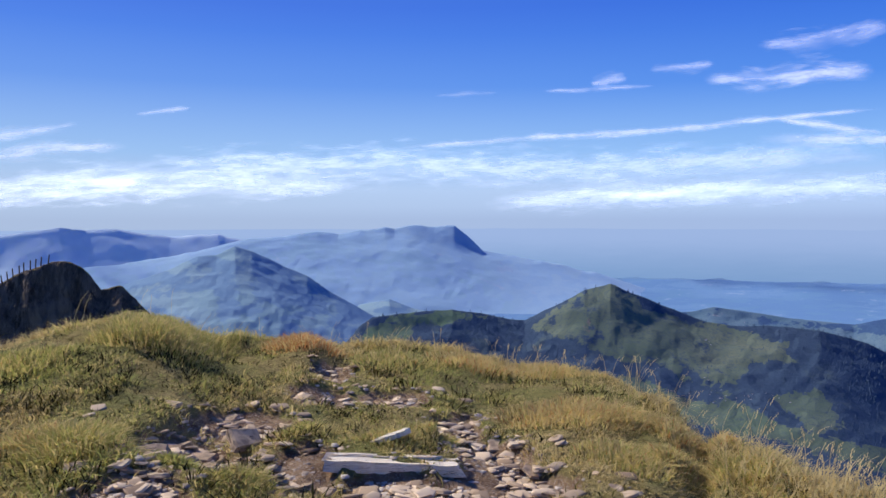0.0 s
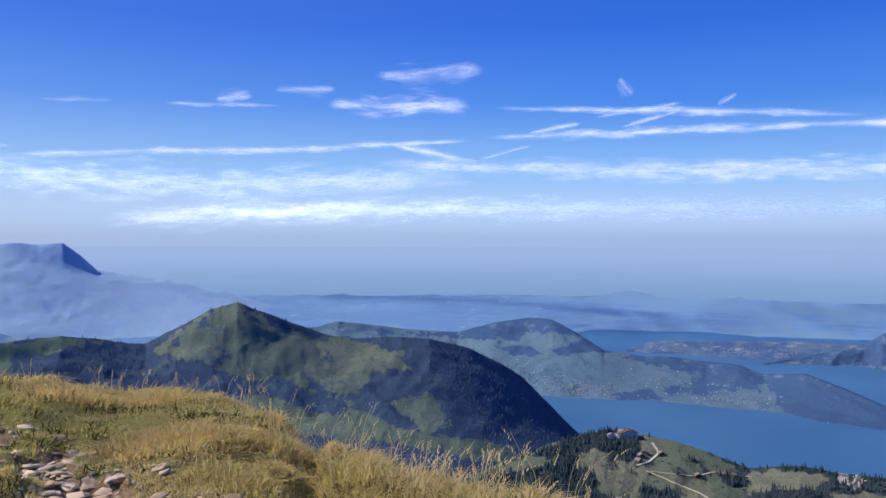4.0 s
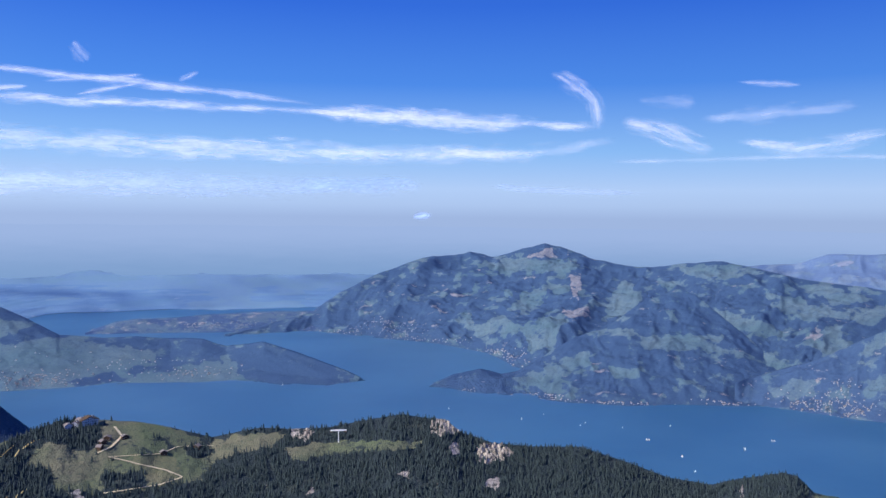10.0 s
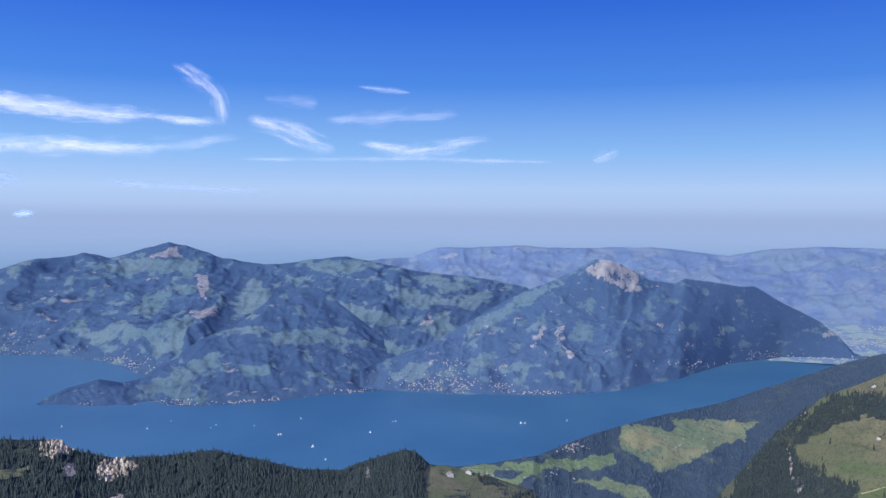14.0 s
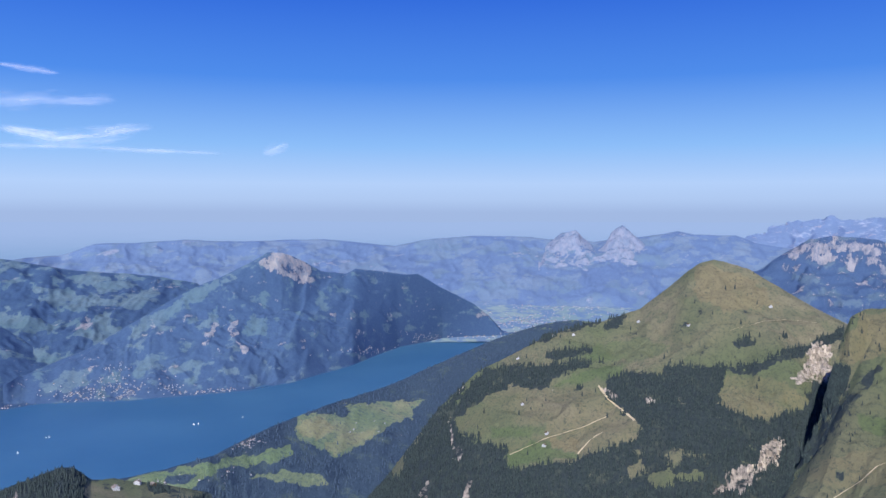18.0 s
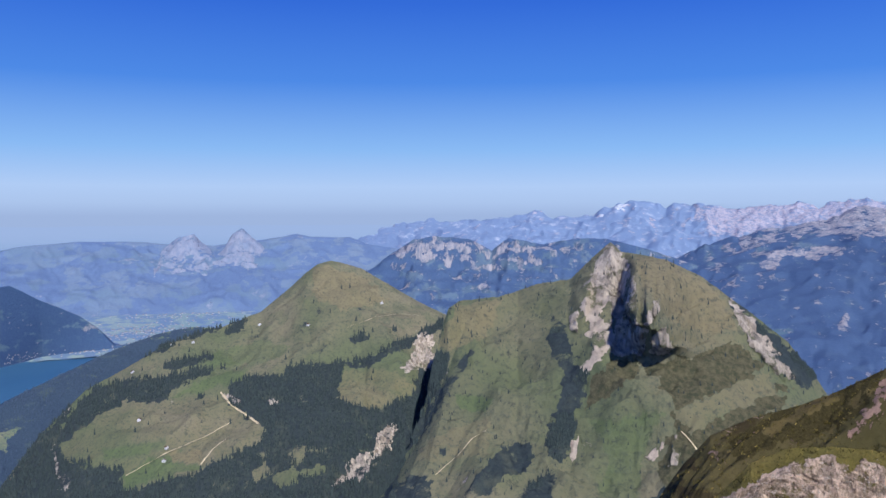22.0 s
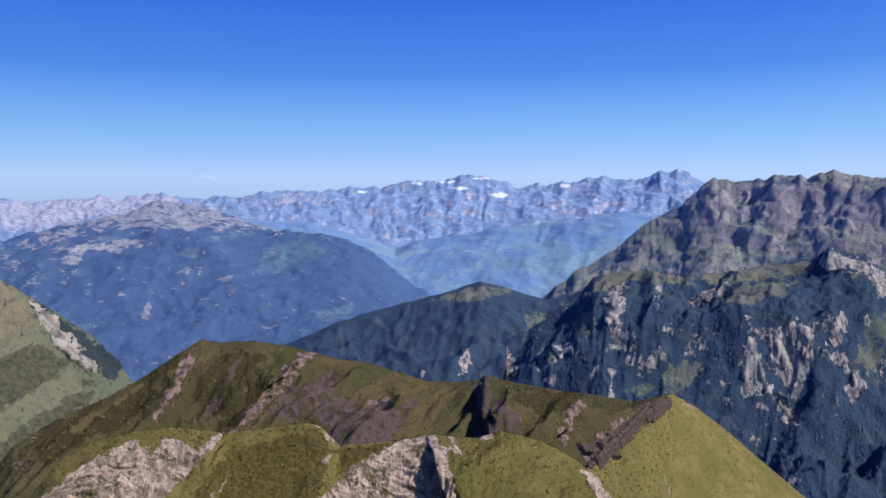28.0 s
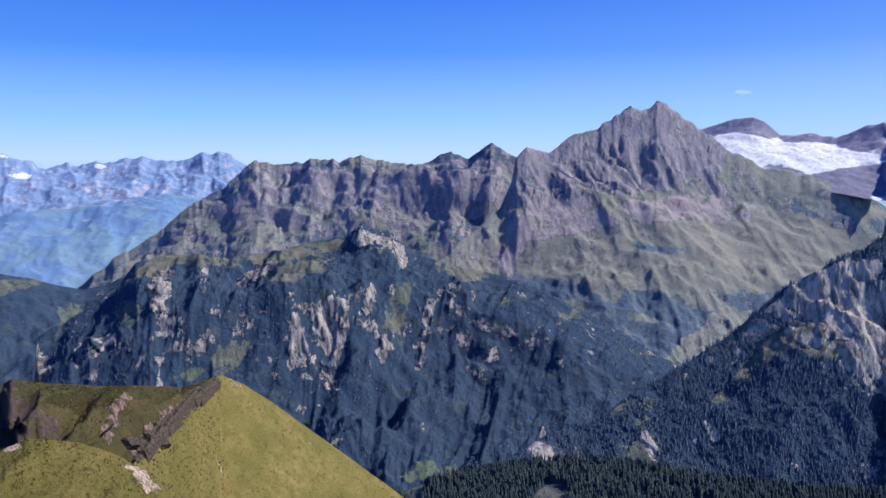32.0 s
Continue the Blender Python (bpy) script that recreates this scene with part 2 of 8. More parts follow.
def slope_material(name, wood, wood2, meadow, meadow2, rock, rock2, grain, bump=0.6, edge=0.5, lush=(0.85, 0.92, 0.9)):
    """Forest, pasture, heath and bare rock, shared out by the mesh's values; grain: metres of the finest detail."""
    n = Nodes(name)
    tone = lambda c, r, g, b: (c[0] * r, c[1] * g, c[2] * b, 1)
    fine, mid, wide = n.noise(1 / grain, 8, 0.75), n.noise(1 / (grain * 7), 6, 0.65), n.noise(1 / (grain * 28), 6, 0.6)
    speck = n.step(n.noise(0.75 / grain, 4, 0.7), 0.57, 0.64)
    w = n.mix(n.step(fine, 0.3, 0.7), wood, wood2)
    w = n.mix(n.math('MULTIPLY', n.step(mid, 0.52, 0.7), 0.35), w, meadow)
    m = n.mix(n.step(mid, 0.35, 0.65), meadow, meadow2)
    m = n.mix(n.math('MULTIPLY', n.step(wide, 0.42, 0.62), 0.8), m, tone(meadow, *lush))
    tint = n.math('ADD', n.value("lush"), n.math('MULTIPLY', n.math('SUBTRACT', mid, 0.5), 0.9))
    m = n.mix(n.math('MULTIPLY', n.step(tint, 0.05, 0.95), 0.6), m, tone(meadow, 0.7, 0.98, 0.68))
    m = n.mix(n.math('MULTIPLY', n.step(n.math('MULTIPLY', tint, -1.0), 0.05, 0.95), 0.7), m, tone(meadow2, 1.07, 1.0, 0.9))
    m = n.mix(n.math('MULTIPLY', n.step(fine, 0.48, 0.64), 0.45), m, wood2)
    m = n.mix(n.math('MULTIPLY', speck, 0.45), m, wood)
    heath = n.mix(n.step(fine, 0.35, 0.65), tone(meadow, 0.38, 0.4, 0.4), tone(meadow2, 0.6, 0.6, 0.55))
    m = n.mix(n.step(n.math('ADD', n.value("heath"), n.math('MULTIPLY', n.math('SUBTRACT', fine, 0.5), 1.2)), 0.35, 0.65), m, heath)
    streak = n.noise(1 / (grain * 2.2), 9, 0.78, n.stretch(1, 1, 0.25))
    k = n.mix(n.step(streak, 0.4, 0.62), rock, rock2)
    crack = n.step(n.noise(1 / (grain * 1.7), 6, 0.7, n.stretch(1, 1, 0.4)), 0.42, 0.34)
    k = n.mix(n.math('MULTIPLY', crack, 0.75), k, tone(rock2, 0.35, 0.35, 0.4))
    k = n.mix(n.math('MULTIPLY', n.step(n.value("loose"), 0.3, 0.7), 0.75), k, n.mix(mid, tone(rock, 1.0, 0.93, 0.88), rock))
    k = n.mix(n.math('MULTIPLY', n.step(n.value("loose"), -0.3, -0.7), 0.8), k, n.mix(streak, tone(rock2, 0.5, 0.47, 0.47), tone(rock2, 1.0, 0.95, 0.95)))
    rag = n.math('MULTIPLY', n.math('SUBTRACT', n.noise(1 / (grain * 6), 9, 0.74), 0.5), edge * 4.2)
    fm = n.step(n.math('ADD', n.value("meadow"), rag), 0.4, 0.6)
    fr = n.step(n.math('ADD', n.value("rock"), n.math('MULTIPLY', rag, 1.3)), 0.4, 0.6)
    n.bump(n.math('ADD', fine, n.math('MULTIPLY', n.math('SUBTRACT', streak, crack), fr)), bump, grain * 1.2)
    return n.done(n.mix(fr, n.mix(fm, w, m), k), 0.95, 0.05)


def mountain(name, label, crest, rc, foot, material, profile=((0, 0), (1, 1)), wobble=0.06, spurs=0.5, spur_amp=0.16, spur_len=60.0, rough=0.05, jag=0.0, jag_len=2.0,
             rows=80, step=0.09, taper=1.2, sink=0.0, meadow=(0.5, 40.0), rock=(1.1, 0.35), back=0.35, seed=1, patches=(), ribs=(), strata=(0, 0, 0), crag=(0, 1), crease=3.0, fold=0.35, gully=(0, 1, 0), kind="structure", category="mountain"):
    """A mountain that rises from its foot (azimuth, distance, height) to its crest (azimuth, elevation) at the distances rc, and falls behind.
    profile: rise against run; spurs: how many a degree; ribs: (azimuth at top, at bottom, run at bottom, run at top, metres out, width on either side in degrees)."""
    rng = np.random.RandomState(seed)
    az = np.arange(crest[0][0] - taper, crest[-1][0] + taper + step, step)
    inner = smooth(crest[0][0] - taper, crest[0][0], az) * smooth(crest[-1][0] + taper, crest[-1][0], az)
    teeth = jag * (fbm(az / jag_len, az * 0 + seed, seed, 6) - 0.5) * 2
    el = at(crest, az) + teeth
    r_c, r_f, z_f = at(rc, az), at(foot, az, 1), at(foot, az, 2)
    z_f = z_f - (1 - inner) * sink * np.abs(z_f)
    z_c = z_f + (EYE + r_c * np.tan(np.radians(el)) - z_f) * inner
    r_c = r_f + (r_c - r_f) * (0.35 + 0.65 * inner)
    v = np.linspace(0, 1, rows)[None, :]
    A = az[:, None] + 0 * v
    r = r_f[:, None] + (r_c - r_f)[:, None] * v
    tall = np.maximum(np.abs(z_c - z_f), 0.02 * r_c)[:, None]
    run = np.abs(r_c - r_f).mean()
    along = np.radians(A) * r_c.mean()
    climb = v * (run + np.abs(z_c - z_f).mean()) / spur_len
    wob = wobble * 2 * (fbm(along / spur_len * 0.6 + 0.4 * climb, climb * 0.7, seed + 31, 5) - 0.5)
    hold = smooth(0, 0.10, v) * smooth(1.0, 0.94, v)
    rise = at(profile, np.clip(v + wob * hold, 0, 1).ravel()).reshape(A.shape)
    span = max(1, int(min(crease, 0.2 * (az[-1] - az[0])) / step))
    calm = z_c - r_c * np.radians(teeth) * inner
    body = calm
    for _ in range(3):
        body = np.convolve(np.pad(body, span, mode="edge"), np.ones(2 * span + 1) / (2 * span + 1), mode="valid")
    z = z_f[:, None] + (body - z_f)[:, None] * rise + (calm - body)[:, None] * (v * smooth(fold, 1.0, v)) + (z_c - calm)[:, None] * smooth(0.86, 1.0, v)
    # spurs that run down from the crest
    lift = np.full(A.shape, -1e9)
    for k in range(int(spurs * (az[-1] - az[0])) + 1):
        a0 = rng.uniform(az[0], az[-1])
        width = rng.uniform(0.4, 1.3) * np.degrees(spur_len / r_c.mean())
        path = a0 + rng.normal(0, 3.5) * width * (1 - v) + 0.4 * width * np.sin(v * rng.uniform(3, 8) + rng.uniform(0, 6))
        height = rng.uniform(0.3, 1.0) * np.sin(np.pi * np.clip(v, 0, 1) ** rng.uniform(0.6, 1.1)) ** 0.8
        lift = np.maximum(lift, height - np.abs(A - path) / width)
    lift = np.maximum(lift, 0)
    q = spur_len
    x0, y0 = 0.8 * along + 0.6 * (r + 0.9 * z), 0.8 * (r + 0.9 * z) - 0.6 * along
    bend = 0.8 * fbm(x0 / q, y0 / q, seed + 50, 3)
    gul = ridged(x0 / q + bend, y0 / q - bend, seed + 3, 6) - 0.55
    lump = fbm(x0 / q * 0.45, y0 / q * 0.45, seed + 8, 4) - 0.5
    fine = fbm(x0 / q * 3, y0 / q * 3, seed + 9, 5) - 0.5
    z = z + tall * hold * (spur_amp * (0.35 * lift + 0.8 * gul + 0.8 * lump) + rough * fine)
    if gully[0]:
        up = np.cumsum(np.hypot(np.gradient(r, axis=1), np.gradient(z, axis=1)), 1)
        g1, g2 = (along - gully[2] * up) / gully[1], up / gully[1]
        g1 = g1 + 0.9 * (fbm(g1 * 0.7, g2 * 0.5, seed + 21, 4) - 0.5)
        cut = 0.62 * ridged(g1, g2 * 0.22, seed + 22, 2) + 0.38 * ridged(g1 * 2.3 + 5, g2 * 0.5, seed + 24, 4)
        z = z + gully[0] * (cut - 0.75) * smooth(0, 0.15, v) * smooth(1.0, 0.9, v)
    if strata[0]:
        bed = (z + strata[2] * along) / strata[0] + 1.0 * fbm(along / 150, z / 90, seed + 12, 4)
        stepped = np.floor(bed) + smooth(0.25, 0.75, bed % 1)
        z = z + strata[1] * strata[0] * (stepped - bed) * hold * smooth(0.2, 0.5, v)
    ceiling = EYE + r * np.tan(np.radians(el))[:, None]
    z = np.where(v < 0.985, np.minimum(z, ceiling - 0.002 * (1 - v) * r - 1e-3), z)
    for a_t, a_b, v_b, v_t, out, w_l, w_r in ribs:
        f = np.clip((v - v_b) / (v_t - v_b), 0, 1)
        d = A - (a_b + (a_t - a_b) * f) - 0.35 * (w_l + w_r) * (fbm(v * 9, A * 0 + a_t, seed + 77, 4) - 0.5)
        shape = np.where(d < 0, smooth(-w_l, -0.15 * w_l, d), smooth(w_r, 0.15 * w_r, d))
        r = r - out * shape * smooth(v_b - 0.02, v_b + 0.25, v) * smooth(v_t + 0.04, v_t - 0.1, v) * (0.85 + 0.3 * fbm(A * 2, v * 9, seed + 78, 4))
    rb, zb = [], []
    for k in (0.03, 0.1, 0.25, 0.55, 1.0):
        rb.append(r_c + tall[:, 0] * back * k * 2 + r_c * 0.01)
        zb.append(z_c - np.abs(z_c - z_f) * (k ** 1.1) - 0.002 * r_c * k)
    R, Z = np.concatenate([r, np.stack(rb, 1)], 1), np.concatenate([z, np.stack(zb, 1)], 1)
    AZ = az[:, None] + 0 * R
    X, Y, _ = place(AZ, R, Z)
    gx = np.gradient(Z, axis=1) / (np.abs(np.gradient(R, axis=1)) + 0.15 * run / rows)
    gy = np.gradient(Z, axis=0) / (np.radians(step) * r_c.mean())
    steep = np.hypot(gx, 0.6 * gy)
    elev = np.degrees(np.arctan2(Z - EYE, R))
    s = meadow[1]
    mead = meadow[0] + 2.0 * (fbm(np.radians(AZ) * r_c.mean() / s + 40, (0.35 * R + 1.6 * Z) / s, seed + 70, 6) - 0.5)
    rk = smooth(rock[0] - rock[1], rock[0] + rock[1], steep) * 0.7 + 1.2 * (fbm(X / s * 2 + Y / s, Z / s * 2, seed + 90, 5) - 0.5)
    for kind_, *shape_, amount in patches:
        if kind_.isupper():
            a1, e1, a2, e2, wide = shape_
            along_line = np.clip(((AZ - a1) * (a2 - a1) + (elev - e1) * (e2 - e1)) / ((a2 - a1) ** 2 + (e2 - e1) ** 2), 0, 1)
            d = np.hypot(AZ - a1 - along_line * (a2 - a1), elev - e1 - along_line * (e2 - e1))
            g = np.exp(-(d / (wide * (0.5 + fbm(AZ * 3, elev * 3, seed + 33, 3)))) ** 2)
        else:
            a0, e0, da, de = shape_
            g = np.exp(-(((AZ - a0) / da) ** 2 + ((elev - e0) / de) ** 2) ** 1.1)
        kind_ = kind_.lower()
        if kind_ == "m":
            mead = mead + amount * g
        elif kind_ == "r":
            rk = rk + amount * g
        else:
            mead, rk = mead - amount * g, rk - amount * g
    lush, heath, loose = np.zeros(AZ.shape), np.zeros(AZ.shape), np.zeros(AZ.shape)
    for k, (kind_, outline, tint) in enumerate(COVER.get(name, ())):
        g = within(AZ, elev, outline, seed + 200 + k)
        stone = 1.0 if kind_ in ("cliff", "scree", "shale") else 0.0
        mead = mead + g * ((0.1 if kind_ == "wood" else 0.9) + 0.45 * np.clip(mead - 0.5, -0.8, 0.8) - mead) * (1 - stone)
        rk = rk + g * (0.12 + 0.72 * stone + 0.6 * np.clip(rk - 0.3, -0.6, 0.8) - rk)
        lush = lush + g * (tint - lush)
        heath = heath + g * ((kind_ == "heath") - heath)
        loose = loose + g * ((kind_ == "scree") * 1.0 - (kind_ == "shale") * 1.0 - loose)
    if crag[0]:
        cliff = (1 - 0.85 * np.abs(loose)) * smooth(0.35, 0.75, rk) * smooth(1.0, 0.9, np.clip(np.arange(R.shape[1]) / (rows - 1), 0, 1.0))[None, :]
        u = (np.radians(AZ) * R) / crag[1]
        w = np.cumsum(np.hypot(np.gradient(R, axis=1), np.gradient(Z, axis=1)), 1) / crag[1] + 0.3 * u
        rift = ridged(0.9 * u + 0.5 * fbm(u, w, seed + 60, 3), w * 0.4, seed + 61, 4)
        shard = 0.6 * rift + 0.6 * shards(u * 1.3, w * 0.8, seed + 62) + 0.35 * shards(u * 3.3, w * 2.3, seed + 64) - 0.8
        R, Z = R - 0.8 * crag[0] * shard * cliff, Z + 0.5 * crag[0] * shard * cliff
        X, Y, _ = place(AZ, R, Z)
    LAND[name] = dict(az=az, X=X, Y=Y, Z=Z, elev=elev, meadow=mead, rock=rk, steep=steep, rows=rows)
    ob = sheet(name, X, Y, Z, material, {"meadow": mead, "rock": rk, "lush": lush, "heath": heath, "loose": loose})
    return tagged(ob, label, category, kind=kind)


GRASS_A, GRASS_B = lin(140, 132, 66), lin(96, 104, 44)

# Aerial haze is put into the far slopes' base colours, paler with distance.
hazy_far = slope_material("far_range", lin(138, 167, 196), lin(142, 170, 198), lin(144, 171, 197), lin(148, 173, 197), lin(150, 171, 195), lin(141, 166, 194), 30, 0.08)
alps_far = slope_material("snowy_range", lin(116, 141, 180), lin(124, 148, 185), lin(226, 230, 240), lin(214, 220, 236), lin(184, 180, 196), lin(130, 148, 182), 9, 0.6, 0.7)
haze_blue_d = slope_material("hazy_valley_slopes", lin(102, 133, 174), lin(110, 140, 178), lin(120, 149, 174), lin(128, 155, 176), lin(166, 170, 194), lin(116, 140, 180), 12, 0.4)
haze_blue_a = slope_material("haze_blue_slopes", lin(96, 120, 160), lin(104, 128, 166), lin(112, 134, 164), lin(120, 140, 166), lin(146, 155, 178), lin(122, 140, 170), 9, 0.5)
haze_blue_b = slope_material("haze_lake_slopes", lin(60, 85, 122), lin(70, 95, 130), lin(94, 119, 138), lin(108, 129, 142), lin(154, 152, 160), lin(116, 127, 147), 5, 0.6)
# Brighter copy of the lakeside colours: extra haze painted on a shaded face.
haze_blue_e = slope_material("hazy_lakeside_slopes", lin(67, 92, 130), lin(76, 101, 137), lin(97, 122, 144), lin(110, 132, 147), lin(168, 166, 172), lin(126, 138, 158), 5, 0.6)
haze_blue_c = slope_material("haze_deep_valley_slopes", lin(70, 94, 134), lin(80, 104, 142), lin(94, 117, 144), lin(106, 127, 148), lin(172, 170, 180), lin(114, 128, 154), 6, 0.7, 0.9)
# Bluish haze is mixed into the shore's wood and field colours.
shore_mat = slope_material("hazed_shore_slopes", lin(58, 76, 96), lin(70, 88, 106), lin(118, 134, 110), lin(146, 146, 120), lin(160, 156, 150), lin(120, 122, 124), 4, 0.5, 0.4)
# Forest and rock tones here are paled with painted haze.
haze_pale_blue = slope_material("haze_pale_wooded_slopes", lin(112, 141, 168), lin(119, 147, 172), lin(134, 159, 172), lin(142, 164, 173), lin(144, 160, 174), lin(122, 145, 168), 12, 0.12)
dark_rock = slope_material("dark_crag", lin(116, 102, 58), lin(140, 122, 72), lin(140, 124, 68), lin(160, 140, 84), lin(128, 112, 98), lin(82, 74, 68), 1.0, 0.8)
# The horn's base colours are lifted and blued for haze.
horn_mat = slope_material("hazed_horn_slopes", lin(60, 78, 100), lin(72, 89, 110), lin(104, 116, 102), lin(116, 123, 105), lin(146, 136, 122), lin(106, 108, 108), 4, 0.5)
# A trace of blue haze is mixed into these pasture and wood colours.
alp_mat = slope_material("alp_pasture", lin(52, 63, 71), lin(66, 77, 81), lin(113, 117, 97), lin(135, 131, 111), lin(206, 196, 186), lin(142, 136, 133), 1.6, 0.8, 0.46, (0.76, 0.92, 0.78))
# Cliff and banded slopes carry blue haze in their forest and rock tones.
cliff_mat = slope_material("hazed_cliff_slopes", lin(46, 63, 87), lin(61, 78, 99), lin(100, 106, 98), lin(116, 115, 104), lin(194, 185, 178), lin(106, 106, 114), 2.6, 0.7, 0.55)
band_mat = slope_material("hazed_banded_rock_slopes", lin(76, 93, 115), lin(98, 112, 128), lin(128, 132, 128), lin(145, 143, 136), lin(162, 155, 160), lin(124, 125, 141), 4.0, 0.7, 0.5)
hump_mat = slope_material("crest_turf", lin(74, 68, 42), lin(88, 80, 50), lin(116, 108, 61), lin(140, 126, 79), lin(232, 208, 190), lin(136, 120, 106), 0.16, 1.0, 0.3)
ridge_mat = slope_material("eroded_turf", lin(58, 52, 38), lin(70, 63, 46), lin(80, 75, 51), lin(97, 89, 63), lin(160, 136, 128), lin(92, 82, 80), 0.4, 0.9, 0.6)
glacier_mat = slope_material("glacier_and_rock", lin(110, 112, 135), lin(130, 130, 150), lin(226, 226, 234), lin(240, 238, 240), lin(150, 146, 160), lin(120, 118, 138), 9, 0.4, 0.25)

# ---- ground, lake ----
az = np.arange(-180, 180.01, 0.5)
rr = np.concatenate([np.geomspace(0.5, 1000, 60), np.linspace(1050, 4080, 62)])
A_, R_ = np.meshgrid(az, rr, indexing="ij")
base_r = [(0, -1.2), (2, -2.5), (14, -18), (24, -30), (45, -60), (110, -95), (170, -125), (300, -195), (520, -300), (900, -349), (1000, -349), (3050, -349), (3300, -330), (4900, -80)]
Zg = at(base_r, R_.ravel()).reshape(R_.shape)
Zg = Zg + (fbm(A_ / 4, R_ / 180, 5) - 0.5) * np.where(R_ > 3200, 0, np.where(R_ < 900, R_ * 0.03, 0))
Zg = Zg + (fbm(A_ / 6, R_ / 420, 15) - 0.44) * 26 * smooth(2450, 2950, R_) * smooth(3500, 3100, R_)
Xg, Yg, _ = place(A_, R_, Zg)
# Fields, woods and rock all get haze blue as base colour.
haze_low_mat = slope_material("lowland", lin(106, 137, 171), lin(110, 141, 173), lin(114, 144, 173), lin(119, 148, 176), lin(134, 153, 177), lin(122, 145, 174), 24, 0.2)
tagged(sheet("ground", Xg, Yg, Zg, haze_low_mat, {"meadow": 0.5 + fbm(A_ / 3, R_ / 90, 9) - 0.5, "rock": 0 * Zg}), "rolling lowland and valley ground reaching the hazy horizon", "ground", kind="structure")

# Horizon haze is put into this sheet's glow, paler towards the top.
n = Nodes("haze_glow")
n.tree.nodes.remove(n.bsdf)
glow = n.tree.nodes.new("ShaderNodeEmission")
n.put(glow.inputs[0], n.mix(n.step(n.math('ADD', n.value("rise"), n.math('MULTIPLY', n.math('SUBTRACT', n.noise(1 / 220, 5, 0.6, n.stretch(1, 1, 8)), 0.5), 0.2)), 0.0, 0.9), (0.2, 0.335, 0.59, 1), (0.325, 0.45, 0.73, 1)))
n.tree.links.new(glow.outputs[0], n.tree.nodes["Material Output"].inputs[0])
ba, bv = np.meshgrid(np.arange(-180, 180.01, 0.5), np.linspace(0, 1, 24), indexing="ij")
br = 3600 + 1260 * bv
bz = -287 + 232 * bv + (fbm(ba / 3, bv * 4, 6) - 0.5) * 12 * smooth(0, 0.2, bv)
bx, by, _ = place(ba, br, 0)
tagged(sheet("backdrop", bx, by, bz, n.mat, {"rise": bv}), "glowing haze-blue sheet standing for the distant plain", "backdrop", kind="structure")

# The haze over the plain is painted into its field and wood colours.
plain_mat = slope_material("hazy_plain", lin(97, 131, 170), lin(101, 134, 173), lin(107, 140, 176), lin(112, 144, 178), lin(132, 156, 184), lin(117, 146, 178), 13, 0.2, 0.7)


def plain(name, label, near, e1, r1, material, hills, seed):
    """Low country of fields, woods and low ridges; near: (azimuth, distance, height) of its hither edge."""
    a, v = np.meshgrid(np.arange(-24, 84.01, 0.12), np.linspace(0, 1, 110), indexing="ij")
    r0, z0 = at(near, a.ravel()).reshape(a.shape), at(near, a.ravel(), 2).reshape(a.shape)
    r0 = r0 + 90 * (fbm(a * 0.5, 0 * a, seed, 4) - 0.5)
    e0 = np.degrees(np.arctan2(z0 - EYE, r0))
    r = r0 + (r1 - r0) * v
    z = EYE + r * np.tan(np.radians(e0 + (e1 - e0) * v))
    rise = ridged(a * 0.16 + 0.4 * fbm(a * 0.3, v * 6, seed + 1, 3), v * 8, seed + 2, 5) - 0.6
    z = z + hills * rise * smooth(0, 0.12, v) * smooth(1, 0.8, v)
    x, y, _ = place(a, r, 0)
    mead = 0.55 - 1.5 * rise + 1.6 * (fbm(a * 0.8, v * 30, seed + 3, 5) - 0.5)
    town = 1.8 * (fbm(a * 1.1 + 9, v * 26, seed + 4, 4) - 0.6)
    return tagged(sheet(name, x, y, z, material, {"meadow": mead, "rock": town}), label, "plain", kind="structure")


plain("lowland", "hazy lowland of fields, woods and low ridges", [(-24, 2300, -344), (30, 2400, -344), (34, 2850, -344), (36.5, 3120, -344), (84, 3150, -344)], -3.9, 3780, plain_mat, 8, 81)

n = Nodes("lake_water")
ripple = n.noise(1 / 5, 3)
n.bump(ripple, 0.15, 0.5)
lake_mat = n.done(n.mix(n.step(n.noise(1 / 320, 4), 0.35, 0.65), lin(51, 96, 134), lin(61, 106, 142)), 0.4, 0.25)
la, lr = np.meshgrid(np.arange(10, 122.1, 1.0), np.linspace(0, 1, 20), indexing="ij")
lr = 950 + (at([(10, 3200), (100, 3200), (108, 2500), (114, 2270), (122, 2250)], la.ravel()).reshape(la.shape) - 950) * lr
xl, yl, _ = place(la, lr, 0)
tagged(sheet("water", xl, yl, 0 * xl + LAKE, lake_mat), "blue mountain lake far below the summit", "lake", kind="structure")
va, vr = np.meshgrid(np.arange(104, 136.1, 0.2), np.linspace(2150, 3050, 60), indexing="ij")
vz = LAKE + 2 + (vr - 2150) * 0.012 - 8 * smooth(112, 106, va) + (fbm(va * 1.2, vr / 60, 61, 4) - 0.5) * 4
xv, yv, _ = place(va, vr, 0)
# Valley fields and woods are coloured with the haze above them.
valley_mat = slope_material("haze_valley_fields", lin(104, 132, 166), lin(116, 142, 172), lin(136, 160, 166), lin(150, 168, 168), lin(190, 194, 205), lin(165, 176, 196), 14, 0.2)
LAND["valley_floor"] = dict(az=va[:, 0], X=xv, Y=yv, Z=vz, elev=np.degrees(np.arctan2(vz - EYE, vr)), meadow=fbm(va * 1.5, vr / 50, 62), rock=0 * vz, rows=60)
